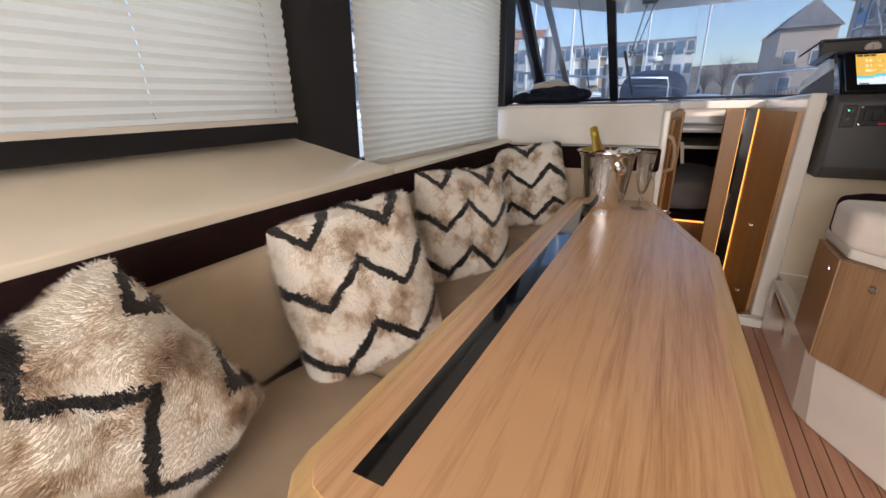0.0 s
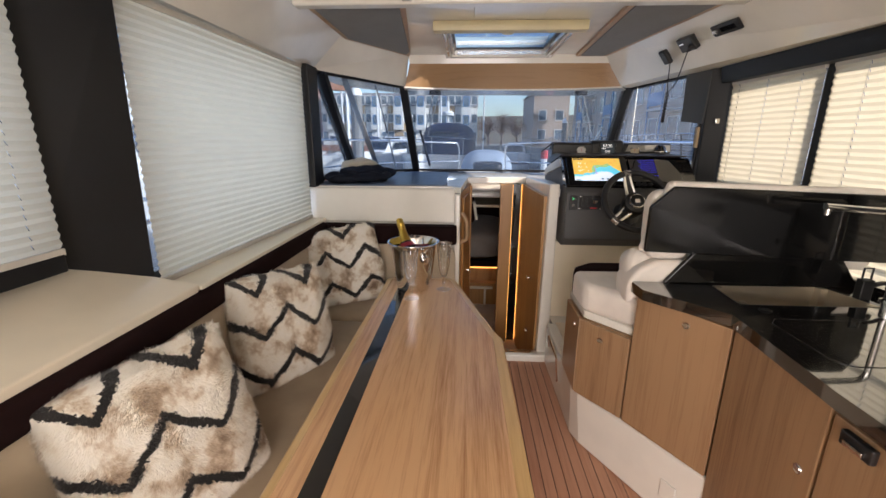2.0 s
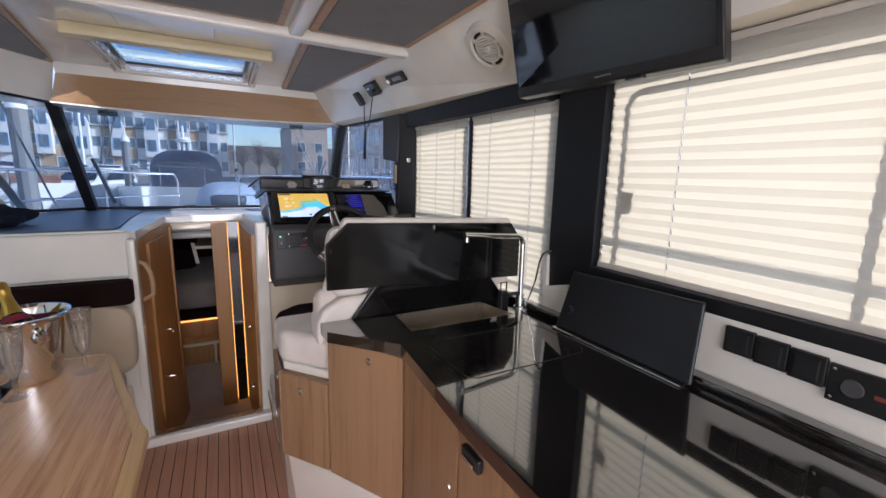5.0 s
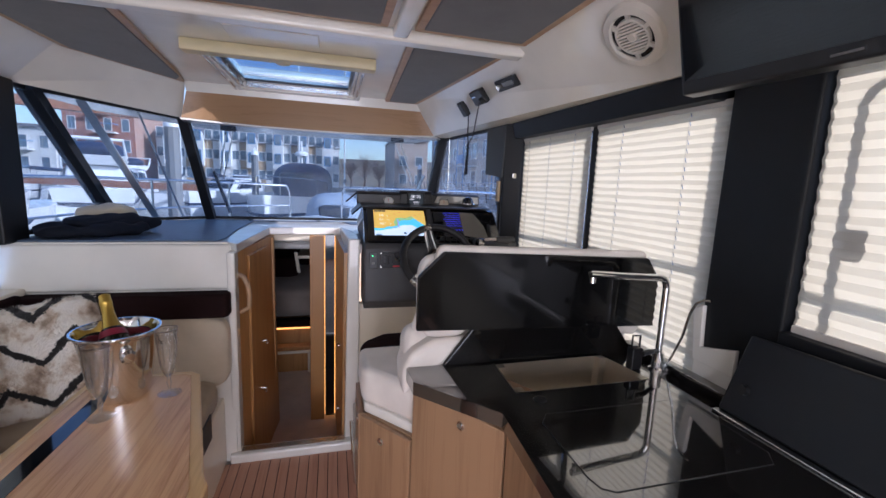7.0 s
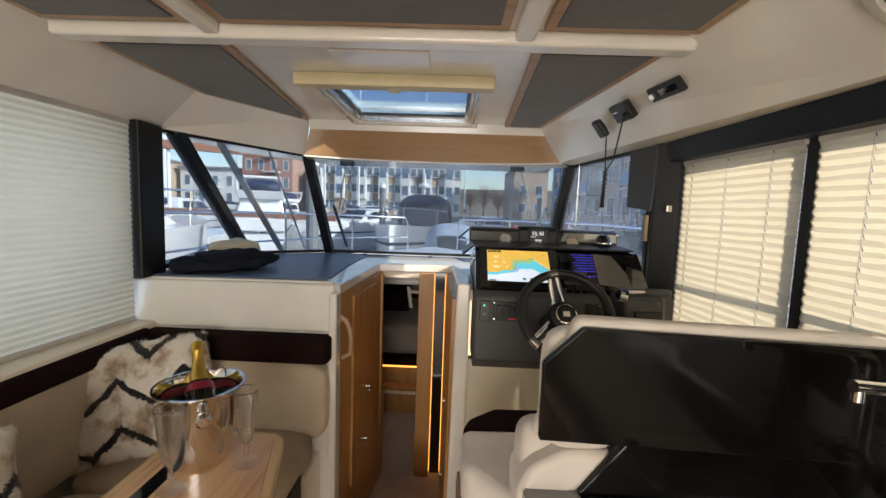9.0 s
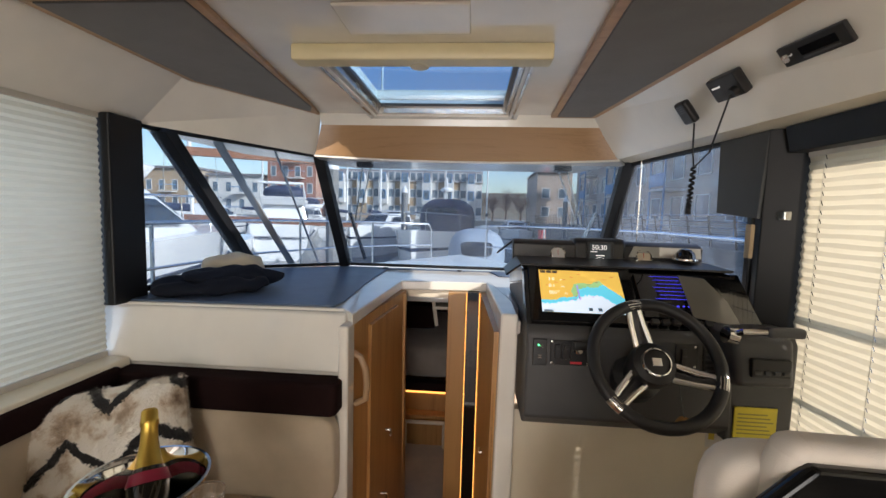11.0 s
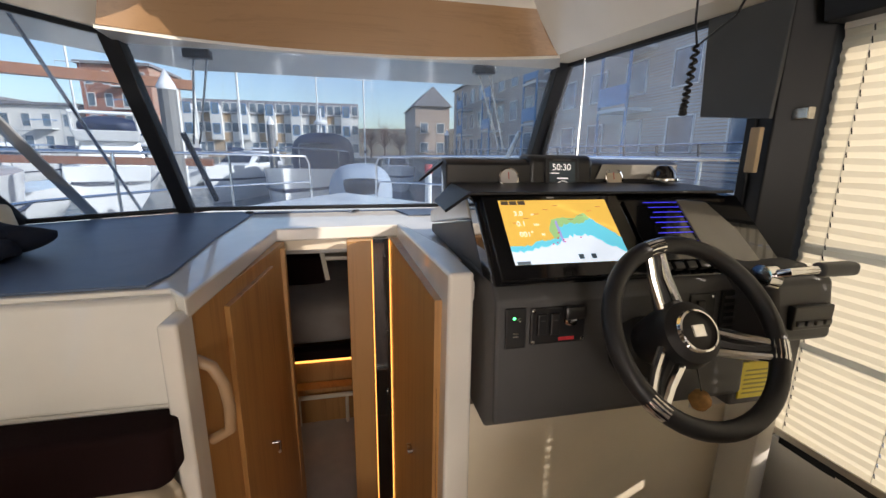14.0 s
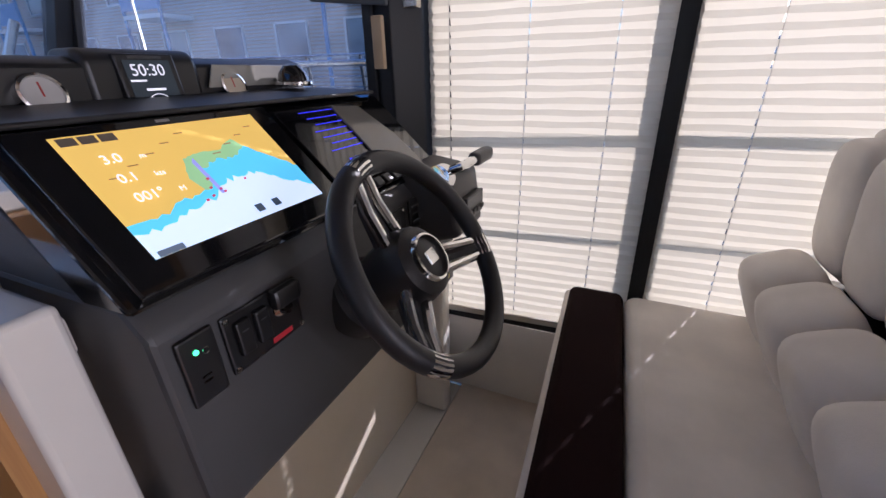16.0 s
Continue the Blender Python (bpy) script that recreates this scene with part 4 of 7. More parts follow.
# ---- fur cushions ----
def pillow(w, h, t, n=20):
    """A scatter cushion standing in the x-z plane, with short fur all over."""
    b = bmesh.new()
    bmesh.ops.create_cube(b, size=2)
    bmesh.ops.subdivide_edges(b, edges=b.edges, cuts=n, use_grid_fill=True)
    for v in b.verts:
        x, y, z = v.co
        r = 1 - 0.08 * (x * x * z * z)
        edge = max(abs(x), abs(z))
        full = (1 - x ** 4) ** 0.55 * (1 - z ** 4) ** 0.55 if edge < 0.999 else 0
        px, pz = x * (1 - 0.06 * (1 - z * z)) * r, z * (1 - 0.06 * (1 - x * x)) * r
        s = Vector((px * w / 2, (1 if y > 0 else -1) * (0.012 + t / 2 * full) if abs(y) > 0.999 else y * (0.012 + t / 2 * full), pz * h / 2))
        s += Vector((0, 1, 0)) * 0.008 * noise.noise(Vector((x * 3, y, z * 3)))
        v.co = s
    bmesh.ops.recalc_face_normals(b, faces=b.faces)
    return b


def fur_of(body, count, length, seed):
    """Short tufts on the faces of a body, as thin leaning blades."""
    rng = random.Random(seed)
    me = body.data
    polys = me.polygons
    areas = np.array([p.area for p in polys])
    picks = np.random.RandomState(seed).choice(len(polys), count, p=areas / areas.sum())
    verts, faces = [], []
    for i in picks:
        p = polys[int(i)]
        vs = [me.vertices[k].co for k in p.vertices]
        u, v = rng.random(), rng.random()
        q = vs[0].lerp(vs[1], u).lerp(vs[-1].lerp(vs[2], u), v) if len(vs) == 4 else vs[0]
        nrm = p.normal
        lean = Vector((noise.noise(q * 11) * 1.3 + rng.uniform(-0.3, 0.3), rng.uniform(-0.2, 0.2), -0.7 + noise.noise(q * 11 + Vector((5, 2, 1))) * 1.2 + rng.uniform(-0.3, 0.3)))
        d = (nrm * 0.75 + lean).normalized()
        sidev = d.cross(nrm + Vector((0.01, 0.02, 0.03))).normalized() * 0.0009
        L = length * rng.uniform(0.6, 1.2)
        k = len(verts)
        verts += [q - sidev, q + sidev, q + d * L]
        faces.append((k, k + 1, k + 2))
    m2 = bpy.data.meshes.new("fur")
    m2.from_pydata([tuple(v) for v in verts], [], faces)
    m2.materials.append(FUR)
    ob = new("fur", m2)
    ob.parent = body.parent
    return tagged(ob, kind="stuff")


def scatter_cushion(m, label, seed, w=0.40, h=0.43, t=0.15):
    ob = thing("scatter_cushion", label, "cushion", group="fur scatter cushions")
    body = part("cover", pillow(w, h, t), FUR, ob)
    fur_of(body, 70000, 0.0145, seed)
    ob.matrix_world = m
    return ob


LB = "cream and tan fur cushion with black zigzag bands on the sofa"
scatter_cushion(pose(-0.55, 0.43, 0.70, -18, 63, 66), LB, 1, 0.42, 0.42)
scatter_cushion(pose(-0.545, 1.08, 0.685, -15, -5, 66), LB, 2, 0.45, 0.49)
scatter_cushion(pose(-0.54, 1.74, 0.69, -14, 4, 60), LB, 3, 0.45, 0.48)
scatter_cushion(pose(-0.572, 2.51, 0.70, -14, -9, 18), "cream and tan fur cushion with black zigzags in the sofa corner", 4, 0.59, 0.48)


# ---- champagne bucket, bottle, glasses ----
BX, BY = -0.042, 2.088
TOP = 0.7475
bucket = thing("champagne_bucket", "polished steel champagne bucket on the oak table", "bucket", (BX, BY, TOP))
prof = [(0.0, 0.0), (0.072, 0.0), (0.078, 0.004), (0.088, 0.06), (0.098, 0.14), (0.107, 0.205), (0.116, 0.220), (0.121, 0.224), (0.121, 0.229), (0.115, 0.229), (0.104, 0.214), (0.094, 0.14), (0.084, 0.06), (0.074, 0.008), (0.0, 0.008)]
part("pail", lathe(prof, (BX, BY, TOP), 56), CHROME, bucket)
for s in (-1, 1):
    hd = Vector((math.cos(-0.95), math.sin(-0.95), 0)) * s
    hm = Matrix.Translation(Vector((BX, BY, TOP + 0.165)) + hd * 0.10) @ hd.to_track_quat("Z", "Y").to_matrix().to_4x4()
    part("handle", lathe([(0, 0.028), (0.014, 0.026), (0.022, 0.016), (0.022, 0.008), (0.012, 0.0), (0.01, -0.006), (0, -0.006)], None, 20, m=hm), CHROME, bucket, "round chrome knob handle")
bottle = thing("champagne_bottle", "champagne bottle with gold foil neck in the bucket", "bottle", (BX, BY, TOP + 0.01))
BM = Matrix.Translation((-0.018, 2.062, TOP + 0.026)) @ Vector((-0.117, 0.16, 0.30)).to_track_quat("Z", "Y").to_matrix().to_4x4()
DARKGLASS = plain("bottle_glass", (0.01, 0.012, 0.006), 0.06, relief=0, coat=0.5)
part("glass", lathe([(0, 0.0), (0.042, 0.0), (0.044, 0.006), (0.044, 0.15), (0.040, 0.185), (0.028, 0.215), (0.0, 0.215)], None, 32, m=BM), DARKGLASS, bottle)
part("foil", lathe([(0.0275, 0.2152), (0.022, 0.24), (0.0175, 0.27), (0.0165, 0.30), (0.0185, 0.304), (0.0185, 0.312), (0.017, 0.316), (0.0165, 0.334), (0.012, 0.339), (0, 0.340)], None, 32, m=BM), GOLD, bottle, "crinkled gold foil")
part("neck_label", lathe([(0.0415, 0.182), (0.0345, 0.206), (0.0350, 0.206), (0.0425, 0.182)], None, 32, m=BM), plain("red_label", (0.30, 0.02, 0.05), 0.4), bottle, "dark red neck label")
part("crest", lathe([(0, 0.001), (0.013, 0.001), (0.013, -0.001), (0, -0.001)], None, 6, m=BM @ pose(0.004, -0.0315, 0.219, 60, 0, 8)), plain("crest_gold", (0.55, 0.36, 0.10), 0.3, 0.8), bottle, "gold crest")
for k in range(6):
    part("foil_letter", box(-0.002, 0.002, -0.0012, 0.0012, 0, 0.0045), plain("foil_ink", (0.25, 0.14, 0.03), 0.5), bottle).matrix_local = Matrix.Translation(-bottle.location) @ BM @ pose(0.004, -0.0185 - 0.0035 * (1 - k / 5), 0.243 + 0.008 * k, 8, 0, 0)


def flute(at):
    ob = thing("champagne_flute", "cut crystal champagne flute on the oak table", "glass", at, group="champagne flutes")
    x, y, z = at
    part("foot", lathe([(0, 0.0), (0.034, 0.0), (0.035, 0.0015), (0.02, 0.004), (0.006, 0.009), (0, 0.009)], at, 36), CRYSTAL, ob)
    part("stem", lathe([(0.0055, 0.008), (0.0042, 0.02), (0.0075, 0.032), (0.0085, 0.040), (0.0055, 0.052), (0.006, 0.062)], at, 8), CRYSTAL, ob)
    b = bmesh.new()
    n, rows = 48, 22
    prev = None
    for k in range(rows + 1):
        s = k / rows
        r = 0.008 + 0.013 * min(1, s * 4) ** 0.5 + 0.0145 * s
        ring = []
        for a in range(n):
            th = 2 * math.pi * a / n
            cut = 0.0022 * abs(math.sin(th * 6 + (s * 30 if s < 0.35 else 0))) * (1 if s < 0.8 else 0)
            ring.append(b.verts.new((x + (r - cut) * math.cos(th), y + (r - cut) * math.sin(th), z + 0.062 + 0.165 * s)))
        if prev:
            for a in range(n):
                b.faces.new((prev[a], prev[(a + 1) % n], ring[(a + 1) % n], ring[a]))
        prev = ring
    bowl = part("bowl", b, CRYSTAL, ob)
    md = bowl.modifiers.new("wall", "SOLIDIFY")
    md.thickness = 0.0015
    part("rim", tube([(x + 0.0347 * math.cos(a * math.pi / 20), y + 0.0347 * math.sin(a * math.pi / 20), z + 0.227) for a in range(40)], 0.0009, 6, closed=True), CRYSTAL, ob)
    return ob


flute((-0.036, 1.945, TOP))
flute((0.104, 2.068, TOP))


# ---- galley fittings ----
hop = thing("opening_light", "rounded frame of the opening galley window", "window frame", (1.81, 0.9, 1.15))
ring = []
for cx, cy, a0 in ((1.20, 1.70, 0), (0.66, 1.70, 90), (0.66, 1.17, 180), (1.20, 1.17, 270)):
    for k in range(6):
        a = radians(a0 + 18 * k)
        ring.append((1.80, cx + 0.05 * math.cos(a), cy + 0.05 * math.sin(a)))
part("frame", tube(ring, 0.010, 8, closed=True), FRAME, hop)
part("catch", box(1.79, 1.81, 1.20, 1.25, 1.36, 1.43, 0.008), FRAME, hop)

tap = thing("kitchen_tap", "square-necked chrome kitchen tap on the worktop", "tap", (1.68, 1.65, 0.902))
part("base", lathe([(0, 0), (0.026, 0), (0.026, 0.006), (0.018, 0.01), (0.018, 0.06), (0, 0.06)], (1.68, 1.65, 0.902), 24), CHROME, tap)
arc = [(1.68, 1.65, 0.93), (1.68, 1.65, 1.18)] + [(1.68 - 0.035 * (1 - math.cos(a)), 1.65, 1.18 + 0.035 * math.sin(a)) for a in (0.5, 1.0, 1.57)] + [(1.52, 1.645, 1.222), (1.385, 1.64, 1.232)]
part("spout", tube(arc, 0.011, 12), CHROME, tap)
part("nozzle", lathe([(0, 0), (0.009, 0), (0.009, 0.02), (0, 0.02)], (1.395, 1.64, 1.205), 16), CHROME, tap)
part("lever", tube([(1.68, 1.65, 0.965), (1.62, 1.63, 0.975), (1.59, 1.62, 0.972)], 0.008, 8), BLACK, tap)
soapd = thing("tap_filter", "black square water fitting beside the tap", "fitting", (1.60, 1.66, 0.902))
part("block", box(1.585, 1.625, 1.655, 1.685, 0.902, 0.975, 0.004), BLACK, soapd)
part("bracket", tube([(1.59, 1.67, 0.975), (1.59, 1.67, 1.015), (1.62, 1.67, 1.015), (1.62, 1.67, 0.975)], 0.0035, 6), BLACK, soapd)
hose = thing("water_hose", "thin pale hose loop behind the tap", "hose", (1.74, 1.66, 0.902))
part("hose_tube", tube([(1.695, 1.645, 0.905), (1.715, 1.63, 0.95), (1.722, 1.605, 1.03), (1.724, 1.59, 1.11), (1.727, 1.575, 1.147), (1.732, 1.555, 1.163), (1.737, 1.535, 1.166)], 0.004, 8), STEEL, hose)
lidp = thing("hob_cover", "raised black glass hob cover against the window", "cover", (1.68, 1.15, 0.905))
part("panel", prism([(1.655, 0.885, 0.91), (1.655, 1.40, 0.91), (1.667, 1.40, 0.91), (1.667, 0.885, 0.91)], [(1.70, 0.90, 1.135), (1.70, 1.375, 1.12), (1.712, 1.375, 1.12), (1.712, 0.90, 1.135)], 0.006, 3), plain("dark_cover", (0.010, 0.011, 0.014), 0.35), lidp)
part("hinge", box(1.635, 1.665, 0.90, 1.40, 0.9025, 0.909, 0.002), CHROME, lidp)
part("knob", lathe([(0, 0.012), (0.012, 0.012), (0.014, 0), (0, 0)], None, 16, m=Matrix.Translation((1.670, 1.345, 0.985)) @ pose(0, 0, 0, 0, -80, 0)), BLACK, lidp)
hob = thing("flush_hob", "flush black glass hob set in the worktop", "hob", (1.36, 1.32, 0.9025))
HOBO = [(1.14, 1.43), (1.17, 1.465), (1.57, 1.465), (1.60, 1.43), (1.60, 1.22), (1.57, 1.185), (1.17, 1.185), (1.145, 1.20), (1.137, 1.235)]
part("glass_plate", plate(HOBO, 0.9022, 0.9035, 0.0006, 1), STONE, hob)
part("rim", tube([(x, y, 0.9028) for x, y in HOBO], 0.0012, 6, closed=True), BLACK, hob)
part("drain", lathe([(0, 0.0035), (0.016, 0.0035), (0.019, 0.001), (0, 0.001)], (1.19, 1.535, 0.9022), 20), BLACK, hob)
locker = thing("worktop_hatch", "flush black locker hatch with a fine rim in the worktop", "hatch", (1.40, 0.22, 0.9022))
LIDO = [(1.22, 0.40), (1.26, 0.44), (1.56, 0.44), (1.60, 0.40), (1.60, 0.04), (1.56, 0.0), (1.26, 0.0), (1.22, 0.04)]
part("lid_panel", plate(LIDO, 0.9022, 0.9035, 0.0006, 1), STONE, locker)
part("lid_rim", tube([(x, y, 0.9028) for x, y in LIDO], 0.0015, 6, closed=True), STEEL, locker, "fine steel rim")
upst = solid("worktop_upstand", box(1.69, 1.735, AFT, 1.84, 0.9025, 0.93, 0.004), STONE, "black stone upstand along the worktop", "worktop")


def socket_panel(y, z, w, h, label, kind):
    ob = thing("wall_socket", label, "socket", (1.738, y, z), group="galley switches and sockets")
    part("plate", box(1.727, 1.7395, y - w / 2, y + w / 2, z - h / 2, z + h / 2, 0.003), BLACK, ob)
    if kind == "switch":
        part("rocker", box(1.721, 1.728, y - w * 0.36, y + w * 0.36, z - h * 0.38, z + h * 0.38, 0.003), BLACK, ob)
    else:
        part("face", lathe([(0, 0.004), (0.018, 0.004), (0.02, 0)], None, 20, m=Matrix.Translation((1.727, y + 0.02, z)) @ pose(0, 0, 0, 0, -90, 0)), GREY, ob)
        for dy in (-0.42, 0.42):
            for dz in (-0.38, 0.38):
                part("screw", lathe([(0, 0.002), (0.004, 0.001), (0.004, 0)], None, 10, m=Matrix.Translation((1.727, y + w * dy, z + h * dz)) @ pose(0, 0, 0, 0, -90, 0)), CHROME, ob)
        part("label_bar", box(1.7255, 1.7272, y - 0.045, y - 0.015, z - 0.006, z + 0.004), plain("label_red", (0.15, 0.03, 0.02), 0.5), ob)


for k in range(3):
    socket_panel(0.82 - 0.072 * k, 1.05 - 0.003 * k, 0.07, 0.07, "black rocker switch on the white galley wall", "switch")
socket_panel(0.575, 1.03, 0.125, 0.085, "black socket plate with screws on the galley wall", "socket")
fl = thing("fridge_latch", "black and chrome fridge latch on the oak door", "latch", (1.045, 1.0, 0.80))
part("body", box(1.030, 1.046, 0.965, 1.04, 0.80, 0.835, 0.004), BLACK, fl)
part("catch", box(1.024, 1.0305, 0.98, 1.025, 0.806, 0.818, 0.002), CHROME, fl)
vent = thing("floor_light", "round-cornered white courtesy light in the plinth", "light", (1.0, 1.57, 0.09))
part("bezel", box(-0.032, 0.032, -0.002, 0.006, -0.04, 0.04, 0.012, 3), WHITE, vent)
for o in vent.children:
    o.data.transform(Matrix.Translation((1.0, 1.57, 0.09)))
    o.data.transform(Matrix.Translation((1.002, 1.572, 0.12)) @ pose(0, 0, 0, 0, 0, -60) )
    o.data.transform(Matrix.Translation((-1.0, -1.57, -0.09)))
tv = thing("television", "black flat television hung below the ceiling", "television", (1.5, 1.17, 1.70))
part("case", prism([(1.475, 1.468, 1.722), (1.555, 0.85, 1.722), (1.60, 0.86, 1.722), (1.52, 1.478, 1.722)], [(1.40, 1.468, 2.055), (1.46, 0.85, 2.055), (1.51, 0.86, 2.055), (1.45, 1.478, 2.055)], 0.005), BLACK, tv)
part("display", slab([(1.468, 1.455, 1.752), (1.546, 0.865, 1.752), (1.457, 0.865, 2.045), (1.395, 1.455, 2.045)], 0.003), BLACKGLOSS, tv, "dark glossy switched-off screen")
part("bezel_mark", box(1.506, 1.514, 1.12, 1.17, 1.734, 1.739), CHROME, tv)
part("sensor", box(1.52, 1.54, 1.03, 1.08, 1.714, 1.7225, 0.002), BLACK, tv)


def on_panel(y, s):
    """A point and outward normal on the sloped starboard panel; s runs from its foot to its head."""
    if y >= 1.70:
        k = (y - 1.70) / 1.92
        a, c = Vector((1.66 - 0.31 * k, y, 1.84)), Vector((1.42 - 0.22 * k, y, 2.065))
        d = Vector((-0.31, 1.92, 0)).normalized()
    else:
        k = (1.70 - y) / (1.70 - AFT)
        a, c = Vector((1.66 + 0.02 * k, y, 1.84)), Vector((1.42 + 0.03 * k, y, 2.065))
        d = Vector((0, 1, 0))
    n = (c - a).cross(d).normalized()
    n = n if n.x < 0 else -n
    up = n.cross(d).normalized()
    up = up if up.z > 0 else -up
    p = a.lerp(c, s)
    return Matrix((((-d).x, up.x, n.x, p.x), ((-d).y, up.y, n.y, p.y), ((-d).z, up.z, n.z, p.z), (0, 0, 0, 1)))


def local_part(name, bm, m, mat, parent, label=""):
    bmesh.ops.transform(bm, matrix=m, verts=bm.verts)
    return part(name, bm, mat, parent, label)


S = on_panel(1.735, 0.53) @ Matrix.Scale(1.15, 4)
spk = thing("speaker", "round white speaker with slotted grille on the sloped panel", "speaker", S.translation)
SPK = plain("speaker_white", (0.70, 0.66, 0.58), 0.35)
local_part("ring", lathe([(0.062, 0.012), (0.066, 0.02), (0.084, 0.016), (0.092, 0.006), (0.092, 0.0), (0.06, 0.0)], None, 40, m=Matrix()), S, SPK, spk)
local_part("cone", lathe([(0, 0.002), (0.066, 0.004), (0.066, 0.0), (0, 0)], None, 32, m=Matrix()), S, BLACK, spk)
for k in range(-5, 6):
    w = math.sqrt(max(0, 0.046 ** 2 - (k * 0.0085) ** 2))
    local_part("grille_slat", box(-w, w, k * 0.0085 - 0.0027, k * 0.0085 + 0.0027, 0.004, 0.016, 0.001, 1), S, SPK, spk)
local_part("grille_boss", lathe([(0, 0.02), (0.012, 0.019), (0.015, 0.01)], None, 20, m=Matrix()), S, SPK, spk)
local_part("grille_rim", lathe([(0.043, 0.006), (0.044, 0.016), (0.05, 0.016), (0.051, 0.006)], None, 40, m=Matrix()), S, SPK, spk)
for k in range(6):
    a = k * math.pi / 3 + 0.3
    local_part("grille_spoke", box(0.048, 0.066, -0.006, 0.006, 0.006, 0.015, 0.001, 1), S @ pose(0, 0, 0, 0, 0, math.degrees(a)), SPK, spk)

V = on_panel(2.73, 0.53)
vhf = thing("marine_radio", "black marine radio on the sloped white panel", "radio", V.translation)
local_part("body", box(-0.058, 0.058, -0.04, 0.04, 0.0, 0.032, 0.006), V, BLACK, vhf)
local_part("socket", lathe([(0, 0.05), (0.014, 0.05), (0.018, 0.03), (0, 0.03)], None, 16, m=Matrix()), V @ pose(0.03, -0.018, 0), BLACK, vhf)
local_part("name_bar", box(-0.045, -0.01, 0.008, 0.014, 0.032, 0.0326), V, CHROME, vhf)
H = on_panel(2.95, 0.42)
hs = thing("radio_handset", "black radio handset with hanging coiled cord", "handset", H.translation)
local_part("body", box(-0.03, 0.03, -0.045, 0.045, 0.008, 0.036, 0.010, 3), H, BLACK, hs)
local_part("clip", box(-0.015, 0.015, -0.02, 0.02, 0.0, 0.010, 0.002), H, BLACK, hs)
for k in range(4):
    local_part("speaker_slot", box(-0.015, 0.015, 0.004 + k * 0.008, 0.007 + k * 0.008, 0.036, 0.0368), H, GREY, hs)
p0 = H @ Vector((0.0, -0.05, 0.02))
pv = V @ Vector((0.03, -0.018, 0.05))
local_part("cable", tube([p0, p0 + Vector((0, -0.005, -0.10)), p0 + Vector((0, -0.02, -0.16))], 0.003, 6), Matrix(), BLACK, hs)
cz = p0 + Vector((0.0, -0.02, -0.16))
coil = [cz + Vector((0.008 * math.cos(k * 1.1), 0.018 * math.sin(k * 0.0214) + 0.008 * math.sin(k * 1.1), -0.17 * math.sin(k * math.pi / 147))) for k in range(148)]
local_part("coiled_cord", tube(coil, 0.0035, 5), Matrix(), BLACK, hs, "coiled black cord")
local_part("cable", tube([coil[-1], coil[-1].lerp(pv, 0.5) + Vector((0.0, 0, -0.06)), pv], 0.003, 6), Matrix(), BLACK, hs)
Rm = on_panel(2.455, 0.56)
rad = thing("stereo", "slim black stereo unit in the sloped white panel", "stereo", Rm.translation)
local_part("body", box(-0.085, 0.085, -0.028, 0.028, 0.0, 0.014, 0.004), Rm, BLACK, rad)
local_part("display", box(-0.03, 0.06, -0.010, 0.012, 0.014, 0.0155), Rm, BLACKGLOSS, rad)
local_part("dial", lathe([(0, 0.026), (0.011, 0.026), (0.013, 0.014)], None, 20, m=Matrix()), Rm @ pose(-0.062, 0, 0), CHROME, rad)
local_part("button_row", box(-0.03, 0.06, -0.020, -0.015, 0.014, 0.0155), Rm, GREY, rad)


# ---- helm fittings ----
sb = thing("side_screen_panel", "dark grey folded sun screen beside the helm window", "screen", (1.58, 2.95, 1.54))
part("panel", prism([(1.585, 2.86, 1.54), (1.565, 3.07, 1.56), (1.577, 3.07, 1.56), (1.597, 2.86, 1.54)], [(1.60, 2.86, 1.843), (1.575, 3.10, 1.843), (1.587, 3.10, 1.843), (1.612, 2.86, 1.843)], 0.003), plain("screen_grey", (0.06, 0.065, 0.07), 0.55), sb)
part("tab", box(1.575, 1.59, 2.87, 2.90, 1.40, 1.52, 0.003), plain("tab_tan", (0.45, 0.33, 0.2), 0.5), sb, "tan edge strip")
latchw = thing("window_latch", "small steel window latch on the black frame", "latch", (1.644, 2.82, 1.537))
part("plate", box(1.632, 1.656, 2.80, 2.842, 1.537, 1.567, 0.003), STEEL, latchw)

SD = Vector((0, 0.132, 0.126)).normalized()
SN = Vector((0, -0.126, 0.132)).normalized()
SM = Matrix(((1, SD.x, SN.x, 0.848), (0, SD.y, SN.y, 2.742), (0, SD.z, SN.z, 1.2055), (0, 0, 0, 1)))
plot = thing("chart_plotter", "lit chart plotter showing a yellow and blue sea chart", "display", (0.98, 2.79, 1.2))
local_part("bezel", box(-0.038, 0.325, -0.036, 0.196, -0.012, 0.003, 0.003), SM, BLACKGLOSS, plot)
W, Hh = 0.284, 0.181


def chart(name, pts, lift, mat):
    return local_part(name, plate([(x * W, y * Hh) for x, y in pts], 0.0031 + lift, 0.0034 + lift), SM, mat, plot)


def jag(pts, seed, amp=0.02, step=5):
    """A coast-like line through plan points."""
    rng, out = random.Random(seed), []
    for (x0, y0), (x1, y1) in zip(pts, pts[1:]):
        for k in range(step):
            s = k / step
            out.append((x0 + (x1 - x0) * s, y0 + (y1 - y0) * s + (rng.uniform(-amp, amp) if 0 < x0 + (x1 - x0) * s < 1 else 0)))
    return out + [pts[-1]]


